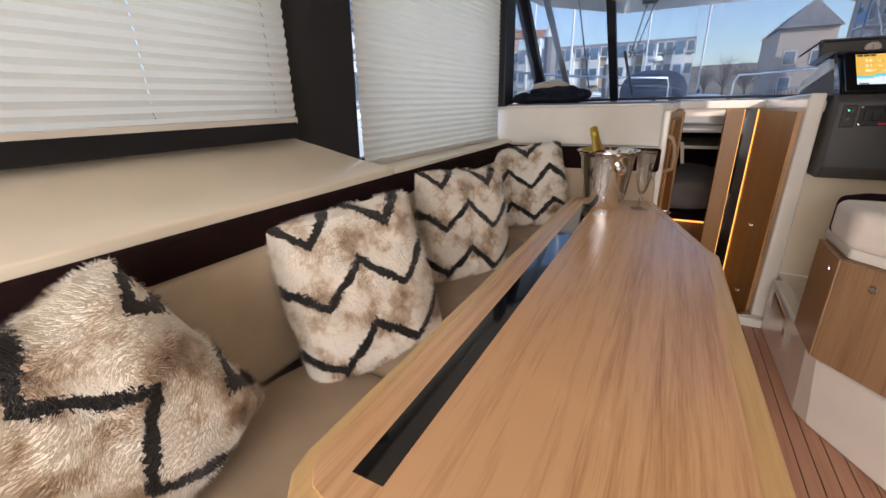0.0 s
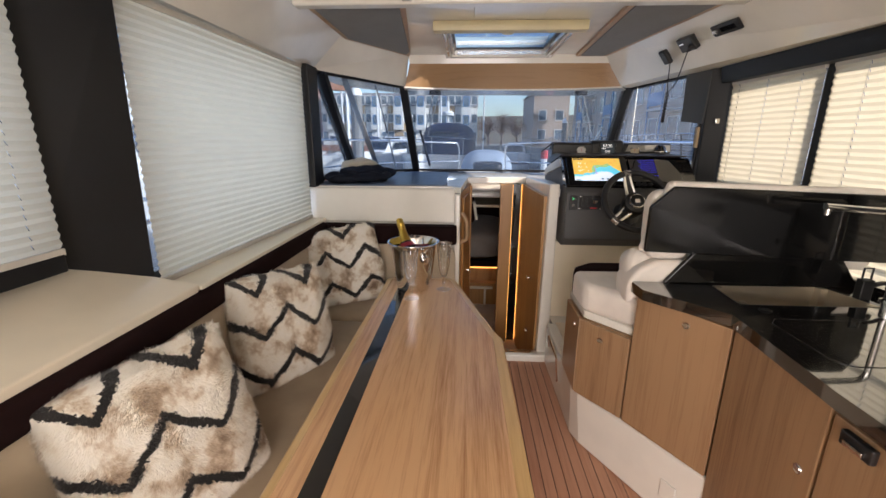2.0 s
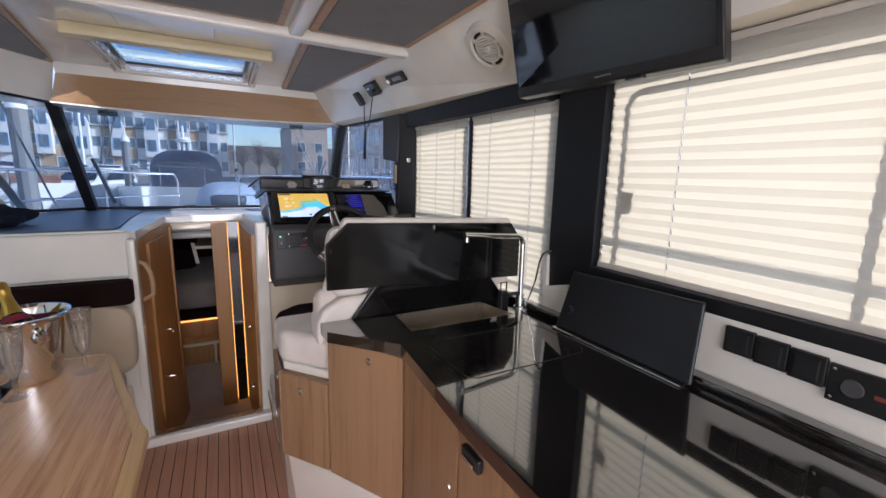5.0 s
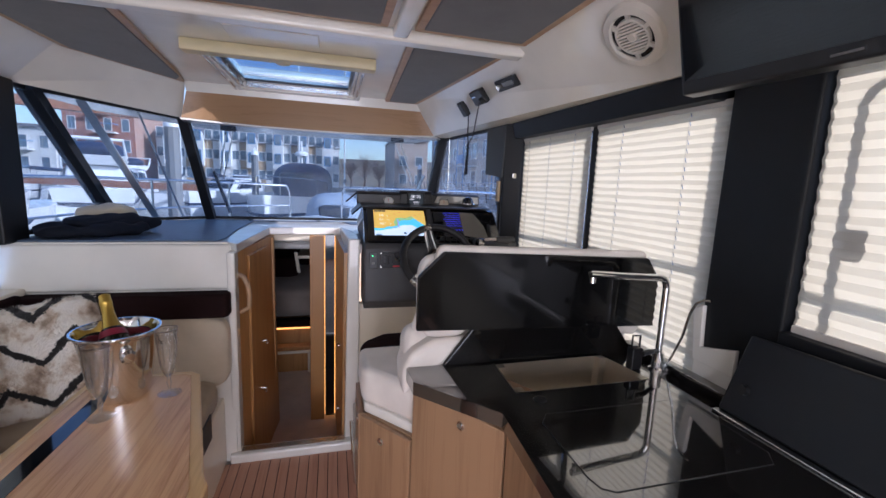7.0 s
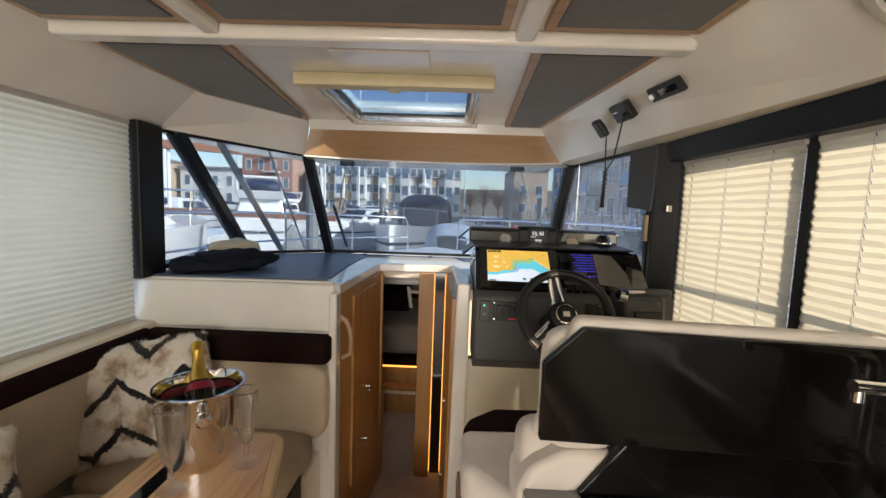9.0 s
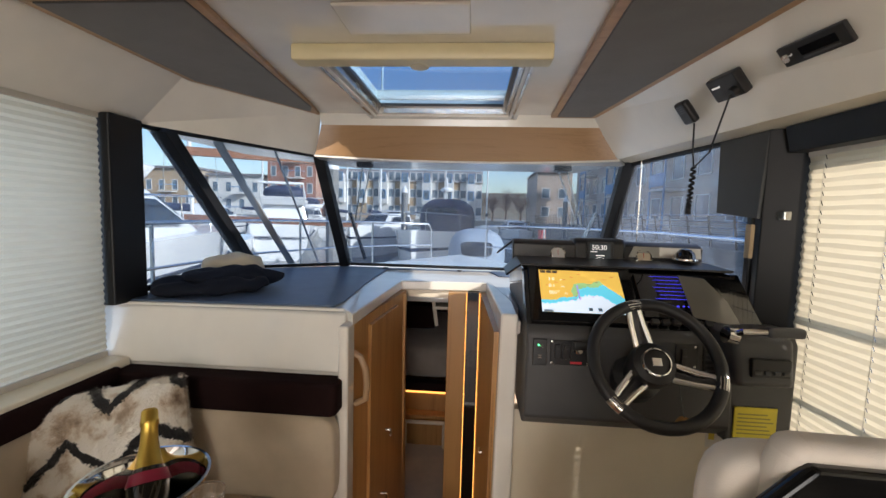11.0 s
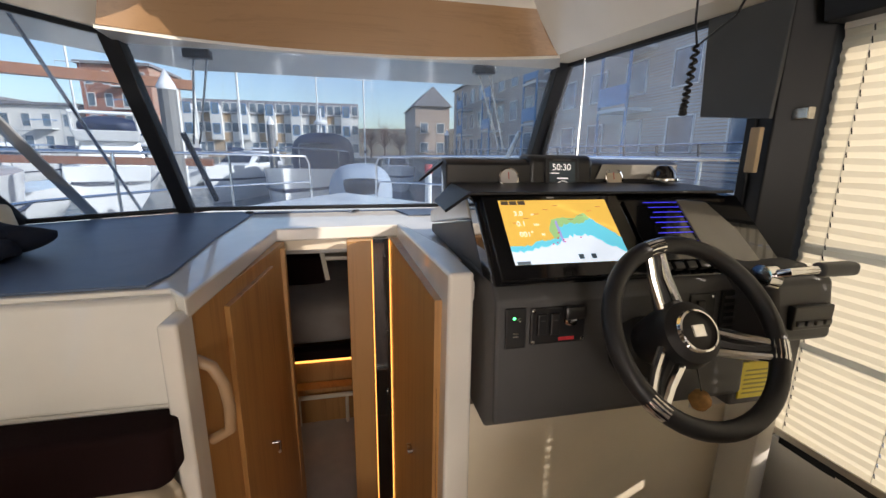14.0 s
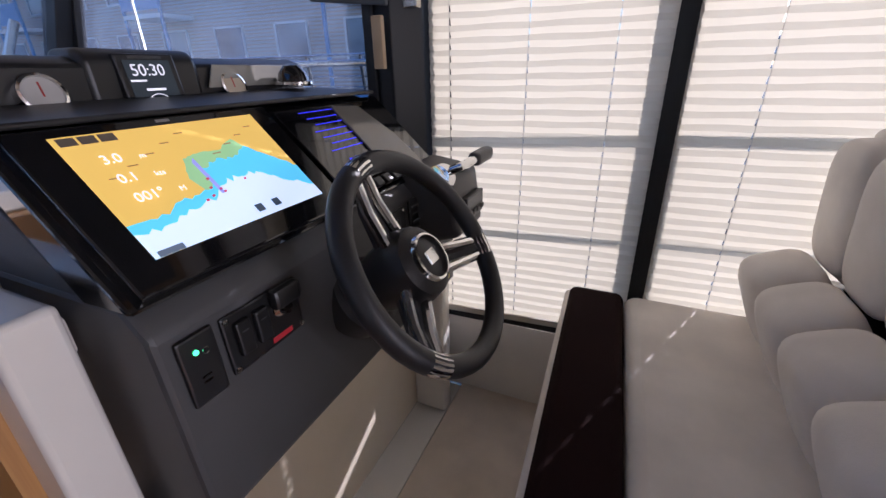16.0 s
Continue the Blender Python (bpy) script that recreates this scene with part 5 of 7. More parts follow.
chart("land", [(0, 0), (1, 0), (1, 1), (0, 1)], 0, glow("chart_land", (0.80, 0.52, 0.10), 0.5))
chart("shoal", jag([(0.40, 0.36), (0.37, 0.50), (0.42, 0.66), (0.50, 0.70), (0.62, 0.68), (0.74, 0.78), (0.80, 0.62), (0.72, 0.40)], 3, 0.012), 0.0002, glow("chart_green", (0.30, 0.55, 0.24), 0.55))
chart("bay", jag([(0, 0.27), (0.12, 0.25), (0.26, 0.33), (0.38, 0.36), (0.46, 0.40), (0.47, 0.55), (0.56, 0.60), (0.66, 0.58), (0.78, 0.66), (0.90, 0.52), (1.0, 0.36)], 5) + [(1, 0), (0, 0)], 0.0004, glow("chart_bay", (0.10, 0.55, 0.72), 0.65))
chart("sea", jag([(0, 0.20), (0.12, 0.19), (0.26, 0.26), (0.40, 0.28), (0.52, 0.38), (0.62, 0.42), (0.72, 0.40), (0.86, 0.26), (1.0, 0.12)], 7, 0.03) + [(1, 0), (0, 0)], 0.0006, glow("chart_sea", (0.60, 0.72, 0.85), 0.7))
for k, (x, y) in enumerate(((0.44, 0.44), (0.42, 0.36), (0.46, 0.33), (0.36, 0.27), (0.40, 0.29), (0.62, 0.36), (0.47, 0.30))):
    chart("mark", [(x, y), (x + 0.016, y + 0.004), (x + 0.018, y + 0.022), (x + 0.002, y + 0.02)], 0.0008, glow("chart_mark", (0.55, 0.05, 0.10), 0.5))
chart("channel", [(0.455, 0.30), (0.475, 0.30), (0.465, 0.66), (0.445, 0.62)], 0.00075, glow("chart_channel", (0.35, 0.35, 0.75), 0.5))
for k in range(3):
    chart("button", [(0.02 + 0.075 * k, 0.92), (0.085 + 0.075 * k, 0.92), (0.085 + 0.075 * k, 0.985), (0.02 + 0.075 * k, 0.985)], 0.0008, glow("chart_button", (0.09, 0.07, 0.05), 0.3))
for x in (0.55, 0.66):
    chart("button", [(x, 0.05), (x + 0.045, 0.05), (x + 0.045, 0.12), (x, 0.12)], 0.0008, glow("chart_button", (0.06, 0.09, 0.12), 0.3))
chart("button", [(0.02, 0.0), (0.13, 0.0), (0.13, 0.045), (0.02, 0.045)], 0.0008, glow("chart_button", (0.15, 0.2, 0.25), 0.3))
for k in range(9):
    x, y = 0.08 + 0.1 * (k * 7 % 9), 0.62 + 0.035 * (k * 5 % 9)
    chart("place_name", [(x, y), (x + 0.045, y), (x + 0.045, y + 0.010), (x, y + 0.010)], 0.0003, glow("chart_ink", (0.35, 0.22, 0.06), 0.4))


def writing(text, size, m, mat, parent, name="writing"):
    cu = bpy.data.curves.new(name, "FONT")
    cu.body, cu.size, cu.extrude = text, size, 0.0002
    cu.materials.append(mat)
    tmp = new(name, cu)
    me = bpy.data.meshes.new_from_object(tmp.evaluated_get(bpy.context.evaluated_depsgraph_get()))
    bpy.data.objects.remove(tmp)
    b = bmesh.new()
    b.from_mesh(me)
    bmesh.ops.transform(b, matrix=m, verts=b.verts)
    return part(name, b, mat, parent, smooth=False)


INKW = glow("screen_white", (0.86, 0.85, 0.82), 0.6)
for k, (big, small) in enumerate((("3.0", "m"), ("0.1", "kts"), ("001\u00b0", "M"))):
    y = Hh * (0.74 - 0.165 * k)
    writing(big, 0.019, SM @ Matrix.Translation((0.03, y, 0.0044)), INKW, plot)
    writing(small, 0.011, SM @ Matrix.Translation((0.072 + (0.012 if k == 2 else 0), y, 0.0044)), INKW, plot)
local_part("badge", box(0.128, 0.148, 0.186, 0.191, 0.003, 0.0036), SM, CHROME, plot)

P2 = SM @ Matrix.Translation((0.36, 0, 0))
panel2 = thing("switch_display", "dark glossy switch display with faint blue lights", "display", (1.3, 2.79, 1.2))
local_part("glass", box(-0.025, 0.215, -0.005, 0.178, -0.012, 0.003, 0.003), P2, BLACKGLOSS, panel2)
BLUE = glow("blue_light", (0.05, 0.05, 0.9), 0.8)
for k in range(7):
    y = 0.168 - 0.016 * k
    local_part("light_bar", box(0.03 + 0.008 * (k % 3), 0.14 - 0.012 * (k % 2), y, y + 0.0016, 0.0031, 0.0035), P2, BLUE, panel2)
for k in range(5):
    local_part("light_mark", box(0.055 + 0.018 * k, 0.063 + 0.018 * k, 0.040 + 0.002 * (k % 2), 0.047, 0.0031, 0.0035), P2, BLUE, panel2)
part_plate = local_part("cover", plate([(0.13, 0.0), (0.27, -0.03), (0.26, 0.07), (0.215, 0.165), (0.13, 0.175)], 0.003, 0.008, 0.002), P2, plain("satin_cover", (0.16, 0.15, 0.13), 0.12, coat=0.5), panel2, "satin grey cover")
for k in range(6):
    local_part("rocker", box(-0.01 + 0.034 * k, 0.016 + 0.034 * k, -0.032, -0.012, -0.004, 0.010, 0.003), P2, BLACK, panel2)

lowp = thing("ignition_panel", "black ignition and stop switch panel on the console", "switch panel", (0.9, 2.70, 1.08))
SWM = Matrix(((1, 0, 0, 0.81), (0, 0.055, -1, 2.7), (0, 0.998, 0.05, 1.04), (0, 0, 0, 1)))
local_part("small_plate", box(0.005, 0.052, -0.005, 0.085, 0.0, 0.007, 0.003), SWM, BLACK, lowp)
local_part("plate", box(0.062, 0.19, 0.0, 0.083, 0.0, 0.006, 0.003), SWM, BLACK, lowp)
local_part("led", lathe([(0, 0.010), (0.003, 0.009), (0.0035, 0.006)], None, 12, m=Matrix()), SWM @ pose(0.024, 0.064, 0), glow("green_led", (0.05, 0.9, 0.25), 3.0), lowp, "lit green indicator")
local_part("icon", tube([(0.036 + 0.004 * math.cos(a), 0.060 + 0.004 * math.sin(a), 0.0075) for a in [k * 0.5 for k in range(12)]], 0.0007, 5), SWM, CHROME, lowp)
local_part("start_bar", box(0.022, 0.034, 0.028, 0.031, 0.007, 0.0075), SWM, CHROME, lowp)
local_part("start_bar", box(0.022, 0.034, 0.021, 0.024, 0.007, 0.0075), SWM, CHROME, lowp)
for k in range(2):
    local_part("rocker", box(0.075 + 0.030 * k, 0.098 + 0.030 * k, 0.022, 0.07, 0.005, 0.014, 0.003), SWM, BLACK, lowp)
    local_part("rocker_mark", box(0.082 + 0.030 * k, 0.091 + 0.030 * k, 0.055, 0.057, 0.014, 0.0145), SWM, GREY, lowp)
local_part("key_switch", lathe([(0, 0.02), (0.008, 0.02), (0.010, 0.012), (0.015, 0.008), (0.017, 0.004)], None, 20, m=Matrix()), SWM @ pose(0.155, 0.052, 0), CHROME, lowp)
local_part("key_guard", box(0.135, 0.185, 0.055, 0.085, 0.005, 0.022, 0.006), SWM, BLACK, lowp)
local_part("red_strip", box(0.128, 0.165, 0.006, 0.014, 0.006, 0.0065), SWM, glow("red_mark", (0.45, 0.02, 0.03), 0.05), lowp, "dark red lettering strip")
for x in (0.068, 0.184):
    for y in (0.007, 0.077):
        local_part("screw", lathe([(0, 0.009), (0.004, 0.008), (0.0045, 0.006)], None, 10, m=Matrix()), SWM @ pose(x, y, 0), CHROME, lowp)

trim_p = thing("trim_switches", "black trim switch plate on the console", "switch panel", (1.3, 2.70, 1.1))
local_part("plate", box(0.46, 0.53, 0.01, 0.09, 0.0, 0.006, 0.003), SWM, BLACK, trim_p)
local_part("rocker", box(0.475, 0.495, 0.02, 0.075, 0.005, 0.014, 0.003), SWM, BLACK, trim_p)
local_part("rocker_mark", box(0.478, 0.492, 0.05, 0.053, 0.014, 0.0145), SWM, GREY, trim_p)
for y in (0.018, 0.082):
    local_part("screw", lathe([(0, 0.009), (0.004, 0.008), (0.0045, 0.006)], None, 10, m=Matrix()), SWM @ pose(0.52, y, 0), CHROME, trim_p)
local_part("grille", box(0.545, 0.61, -0.005, 0.095, 0.0, 0.008, 0.004), SWM, BLACK, trim_p)
for k in range(5):
    local_part("grille_slat", box(0.552, 0.603, 0.006 + 0.017 * k, 0.013 + 0.017 * k, 0.008, 0.011, 0.001, 1), SWM, GREY, trim_p)

thr = thing("throttle_lever", "chrome and black engine throttle beside the wheel", "throttle", (1.5, 2.68, 1.0))
part("box", prism([(1.42, 2.71, 1.0), (1.60, 2.71, 1.0), (1.60, 2.60, 1.03), (1.44, 2.60, 1.03)], [(1.41, 2.74, 1.19), (1.60, 2.74, 1.19), (1.60, 2.62, 1.17), (1.43, 2.62, 1.17)], 0.014, 3), GREY, thr)
part("key_plate", box(1.47, 1.58, 2.594, 2.612, 1.06, 1.115, 0.003), BLACK, thr)
for k in range(4):
    part("key", box(1.478 + 0.026 * k, 1.496 + 0.026 * k, 2.589, 2.597, 1.07, 1.082, 0.002), GREY, thr)
part("pivot", lathe([(0, 0.03), (0.026, 0.028), (0.03, 0.0), (0, 0)], None, 24, m=Matrix.Translation((1.44, 2.64, 1.17)) @ pose(0, 0, 0, 0, -80, 0)), CHROME, thr)
part("lever", tube([(1.43, 2.64, 1.175), (1.44, 2.60, 1.195), (1.50, 2.59, 1.20)], 0.010, 10), CHROME, thr)
part("grip", box(1.495, 1.60, 2.575, 2.605, 1.185, 1.215, 0.010, 3), GREY, thr, "grey rubber grip")
for o in thr.children:
    o.data.transform(Matrix.Translation((-0.03, 0, 0.01)))
yl = thing("warning_label", "yellow warning label on the console side", "label", (1.545, 2.70, 0.82))
part("sticker", box(1.478, 1.61, 2.7150, 2.7195, 0.822, 0.925), plain("yellow", (0.75, 0.62, 0.04), 0.4), yl)
for k in range(6):
    part("text_bar", box(1.488, 1.60 - 0.01 * (k % 3), 2.7140, 2.7152, 0.835 + 0.013 * k, 0.839 + 0.013 * k), plain("text_grey", (0.35, 0.30, 0.05), 0.5), yl)
wl = thing("notice_label", "small white notice on the bulkhead", "label", (1.53, 2.849, 0.72))
part("sticker", box(1.47, 1.60, 2.846, 2.8495, 0.71, 0.785), plain("notice_white", (0.75, 0.72, 0.65), 0.5), wl)
part("text_bar", box(1.51, 1.59, 2.845, 2.8462, 0.755, 0.765), GREY, wl)
part("symbol", box(1.478, 1.498, 2.845, 2.8462, 0.74, 0.77), plain("yellow_mark", (0.7, 0.55, 0.05), 0.5), wl)
kf = thing("key_float", "orange cork key float hanging below the wheel", "key float", (1.17, 2.63, 0.86))
part("float", lathe([(0, -0.024), (0.015, -0.02), (0.024, -0.004), (0.024, 0.004), (0.015, 0.02), (0, 0.024)], (1.285, 2.645, 0.888), 24), plain("cork", (0.42, 0.22, 0.07), 0.8, vary=0.3, scale=60), kf)
part("cord", tube([(1.285, 2.645, 0.91), (1.28, 2.67, 0.98), (1.275, 2.70, 1.05)], 0.002, 5), BLACK, kf)

pod = thing("instrument_display", "small lit engine hour display in a black pod", "display", (1.12, 3.02, 1.40))
part("pod", side([(3.105, 1.33), (3.108, 1.425), (3.13, 1.441), (3.20, 1.441), (3.22, 1.40)], 1.03, 1.24, 0.012, 4), BLACK, pod)
PM = Matrix.Translation((1.133, 3.098, 1.388)) @ pose(0, 0, 0, 80, 0, 0)
local_part("bezel", box(-0.055, 0.055, -0.030, 0.046, -0.02, 0.0, 0.004), PM, BLACK, pod)
local_part("screen", box(-0.042, 0.042, -0.028, 0.034, 0.0, 0.001), PM, glow("lcd", (0.02, 0.03, 0.035), 0.4), pod)
writing("50:30", 0.028, PM @ Matrix.Translation((-0.034, 0.008, 0.0012)), INKW, pod)
local_part("text_bar", box(-0.03, 0.03, 0.037, 0.042, 0.0, 0.0008), PM, GREY, pod)
local_part("text_bar", box(-0.04, -0.012, -0.002, 0.001, 0.001, 0.0014), PM, INKW, pod)
local_part("text_bar", box(-0.018, 0.018, -0.018, -0.014, 0.001, 0.0014), PM, INKW, pod)
local_part("arc", tube([(0.026 * math.cos(a), -0.052 + 0.028 * math.sin(a), 0.0014) for a in [math.pi * (0.25 + 0.05 * k) for k in range(11)]], 0.0008, 5), PM, INKW, pod)
for x, m in ((0.962, plain("gauge_face", (0.6, 0.58, 0.55), 0.3)), (1.31, plain("gauge_face_amber", (0.6, 0.5, 0.36), 0.3))):
    gz = thing("gauge", "round pale gauge in a chrome ring on the console", "gauge", (x, 3.03, 1.37), group="gauges")
    gm = Matrix.Translation((x, 3.102, 1.372)) @ pose(0, 0, 0, 72, 0, 0)
    local_part("face", lathe([(0, 0.004), (0.026, 0.004), (0.026, -0.02), (0, -0.02)], None, 28, m=Matrix()), gm, m, gz)
    local_part("ring", lathe([(0.026, 0.002), (0.027, 0.007), (0.031, 0.006), (0.032, -0.01)], None, 28, m=Matrix()), gm, CHROME, gz)
    local_part("needle", box(-0.0012, 0.0012, -0.004, 0.018, 0.004, 0.005), gm, plain("needle_red", (0.5, 0.05, 0.04), 0.4), gz)
comp = thing("compass", "black dome compass on the console", "compass", (1.47, 3.1, 1.40))
part("bowl", lathe([(0, 0.05), (0.02, 0.046), (0.034, 0.03), (0.038, 0.01), (0.045, 0.004), (0.045, 0), (0, 0)], (1.455, 3.06, 1.366), 28), BLACKGLOSS, comp)
part("ring", lathe([(0.039, 0.012), (0.046, 0.01), (0.047, 0.004)], (1.455, 3.06, 1.366), 28), CHROME, comp)
part("pod_shield", slab([(1.25, 3.106, 1.37), (1.54, 3.106, 1.37), (1.535, 3.108, 1.412), (1.27, 3.108, 1.415)], 0.004, 0.001), plain("shield", (0.28, 0.27, 0.24), 0.12, coat=0.4), comp)

# wheel trim
part("badge_ring", lathe([(0.036, 0.030), (0.037, 0.034), (0.041, 0.033), (0.043, 0.026)], None, 32, m=HUB), CHROME, wheel, "chrome ring on the hub")
badge = part("badge", box(-0.014, 0.014, -0.012, 0.012, 0.029, 0.033, 0.004), CHROME, wheel, "plain chrome emblem")
badge.data.transform(Matrix.Translation(-wheel.location) @ HUB @ Matrix.Translation(wheel.location))
for k in (103, 343, 223):
    a = radians(k)
    d = Vector((math.cos(a), math.sin(a), 0))
    part("rim_clip", tube([M @ (Vector((R * math.cos(a + s), R * math.sin(a + s), 0))) for s in (-0.11, -0.05, 0.0, 0.05, 0.11)], 0.0180, 14), CHROME, wheel, "chrome band on the rim")
    part("spoke_web", tube([M @ (d * 0.05 + Vector((0, 0, -0.055))), M @ (d * 0.12 + Vector((0, 0, -0.036))), M @ (d * 0.17 + Vector((0, 0, -0.004)))], 0.012, 8, rads=[0.02, 0.014, 0.009]), LEATHER, wheel)


# ---- coat on the ledge, cabin fittings ----
coat = thing("folded_jacket", "folded dark navy jacket lying on the windscreen ledge", "jacket", (-0.55, 3.15, 1.153))


def cloth_fold(x, y, z, w, d, h, turn, seed):
    b = cushion(w, d, h, 0.004, 14, None, power=3.0)
    for v in b.verts:
        v.co += Vector((0.012 * noise.noise(v.co * 14 + Vector((seed, 0, 0))), 0.014 * noise.noise(v.co * 12 + Vector((0, seed, 0))), 0.022 * noise.noise(v.co * 13 + Vector((0, 0, seed)))))
    bmesh.ops.transform(b, matrix=pose(x, y, z, 0, 0, turn), verts=b.verts)
    return b


part("fold", cloth_fold(-0.56, 3.10, 1.182, 0.46, 0.30, 0.06, 40, 1.0), NAVY, coat)
part("fold", cloth_fold(-0.52, 3.16, 1.218, 0.36, 0.20, 0.06, 48, 4.0), NAVY, coat)
part("sleeve", cloth_fold(-0.44, 3.18, 1.20, 0.34, 0.12, 0.06, 60, 7.0), NAVY, coat)
hat = thing("woollen_hat", "cream knitted hat behind the jacket", "hat", (-0.62, 3.28, 1.153))
part("crown", cloth_fold(-0.60, 3.33, 1.215, 0.28, 0.18, 0.15, 30, 2.0), fabric("cream_knit", (0.60, 0.52, 0.38), scale=300), hat)

part("grab_rail", tube([(0.150, 2.875, 0.985), (0.185, 2.872, 0.965), (0.205, 2.872, 0.92), (0.212, 2.872, 0.86), (0.208, 2.872, 0.80), (0.165, 2.878, 0.775)], 0.013, 12), plain("handle_tan", (0.42, 0.27, 0.15), 0.4), companionway_jamb, "curved tan grab rail")
cd = thing("cabin_door", "wooden cabin door standing open against the wall", "door", (0.19, 3.1, -0.3))
leaf = part("leaf", prism([(0.188, 3.03, -0.295), (0.236, 3.42, -0.295), (0.222, 3.425, -0.295), (0.172, 3.035, -0.295)], [(0.188, 3.03, 1.05), (0.228, 3.42, 1.05), (0.214, 3.425, 1.05), (0.172, 3.035, 1.05)], 0.003), CABWOOD, cd)
part("edge_strip", box(0.222, 0.245, 3.56, 3.60, -0.29, 1.08, 0.004), CABWOOD, cd)
for y, z in ((3.25, 0.47), (3.18, 0.19)):
    part("lever", tube([(0.195, y, z), (0.236, y, z), (0.243, y - 0.05, z)], 0.005, 8), STEEL, cd, "small steel lever")
for y, z in ((3.15, 0.45), (3.10, 0.05)):
    part("hinge", box(0.66, 0.690, y - 0.02, y + 0.02, z, z + 0.012, 0.002), STEEL, cabin_wall_starboard, "small steel hinge")
part("pull_recess", box(0.698, 0.7035, 2.86, 2.885, 0.35, 0.86, 0.002), BLACK, companionway_rim, "dark recessed pull")
bed = thing("berth", "made berth with grey mattress over a lit wooden base", "bed", (0.1, 5.2, -0.3))
part("base", box(-0.88, 0.72, 4.55, 5.88, -0.3, 0.10), CABWOOD, bed)
part("light_strip", box(-0.8, 0.70, 4.535, 4.548, 0.085, 0.095), LED, bed, "warm glowing strip")
part("plinth_cushion", box(-0.88, 0.72, 4.52, 4.62, 0.105, 0.17, 0.01), BROWN, bed)
part("mattress", cushion(1.58, 1.30, 0.30, 0.02, 12, pose(-0.08, 5.24, 0.31)), fabric("mattress_grey", (0.30, 0.26, 0.23)), bed)
part("headboard", box(-0.88, 0.72, 5.80, 5.88, 0.40, 0.95, 0.02), BROWN, bed)
shelfb = thing("cabin_shelf", "cream-edged shelf bracket above the berth", "shelf", (0.3, 5.2, 0.6))
part("board", box(0.30, 0.72, 4.75, 5.7, 0.72, 0.75, 0.006), CREAM, shelfb)
part("bracket", slab([(0.27, 4.76, 0.78), (0.30, 4.76, 0.78), (0.33, 4.76, 0.58), (0.30, 4.76, 0.58)], 0.02), CREAM, shelfb)
part("cushion", cushion(0.40, 0.06, 0.2, 0, 8, pose(0.1, 4.95, 0.60)), BROWN, shelfb)
stp = thing("step_rail", "pale rail along the step below the berth", "rail", (0.3, 4.4, -0.3))
part("rail", tube([(0.05, 4.42, -0.10), (0.50, 4.42, -0.10)], 0.015, 10), CREAM, stp)
for x in (0.12, 0.42):
    part("post", tube([(x, 4.42, -0.30), (x, 4.42, -0.10)], 0.011, 8), CREAM, stp)
part("step", box(-0.2, 0.60, 4.45, 4.54, -0.3, -0.06), CABWOOD, stp)
bx = thing("bin_insert", "black box tucked in the end of the sofa base", "box", (0.09, 2.5, 0.30))
part("front", box(0.101, 0.108, 2.36, 2.5, 0.30, 0.42, 0.004), BLACK, bx)
cln = thing("helm_rail", "polished steel foot rail beside the platform", "rail", (0.742, 2.5, 0.12))
part("rail", tube([(0.735, 2.30, 0.13), (0.725, 2.32, 0.26), (0.725, 2.55, 0.28), (0.735, 2.58, 0.20)], 0.008, 8), CHROME, cln)
fab = solid("footwell_carpet", box(0.80, 1.758, 2.34, 2.73, 0.2855, 0.292), CARPET, "beige footwell carpet below the helm", "carpet", "structure")
solid("footwell_post", box(1.60, 1.66, 2.735, 2.85, 0.286, 0.80, 0.01), WHITE, "white moulded corner of the footwell", "wall", "structure")
solid("footwell_front", box(0.78, 1.75, 2.736, 2.85, 0.0, 0.284), WHITE, "white base below the console bulkhead", "wall", "structure")


# ---- outside: water, own deck, quay, boats, houses ----
def water_material():
    m, nt, b = nodes_of("harbour_water")
    co = coords(nt)
    n = add(nt, "ShaderNodeTexNoise", Scale=1.6, Detail=5.0)
    n2 = add(nt, "ShaderNodeTexNoise", Scale=0.1, Detail=3.0)
    nt.links.new(co, n.inputs["Vector"])
    nt.links.new(co, n2.inputs["Vector"])
    r = ramp(nt, n2.outputs[0], [(0.3, (0.015, 0.03, 0.04)), (0.7, (0.03, 0.05, 0.06))])
    nt.links.new(r.outputs[0], b.inputs["Base Color"])
    b.inputs["Roughness"].default_value = 0.12
    bump(nt, b, n.outputs[0], 0.5, 0.08)
    return m


def brick_material(name, c1, c2, mortar, scale=4.0):
    m, nt, b = nodes_of(name)
    co = coords(nt, (1, 1, 1), (radians(90), 0, 0))
    br = add(nt, "ShaderNodeTexBrick", Scale=scale)
    br.inputs["Color1"].default_value = (*c1, 1)
    br.inputs["Color2"].default_value = (*c2, 1)
    br.inputs["Mortar"].default_value = (*mortar, 1)
    nt.links.new(co, br.inputs["Vector"])
    nt.links.new(br.outputs[0], b.inputs["Base Color"])
    b.inputs["Roughness"].default_value = 0.85
    bump(nt, b, br.outputs["Fac"], 0.3, 0.01)
    return m


WATER = water_material()
BRICK_RED = brick_material("red_brick", (0.42, 0.13, 0.07), (0.33, 0.10, 0.06), (0.4, 0.33, 0.27))
BRICK_BUFF = brick_material("buff_brick", (0.48, 0.33, 0.18), (0.40, 0.26, 0.14), (0.45, 0.38, 0.3))
BRICK_DARK = brick_material("grey_brick", (0.50, 0.36, 0.27), (0.42, 0.29, 0.22), (0.45, 0.42, 0.38))
RENDERW = plain("white_render", (0.72, 0.70, 0.66), 0.8, vary=0.08, scale=0.6)
# slate lightened: the haze of distance is mixed into its colour
SLATE = plain("hazed_slate_roof", (0.22, 0.21, 0.22), 0.7, vary=0.25, scale=1.5)
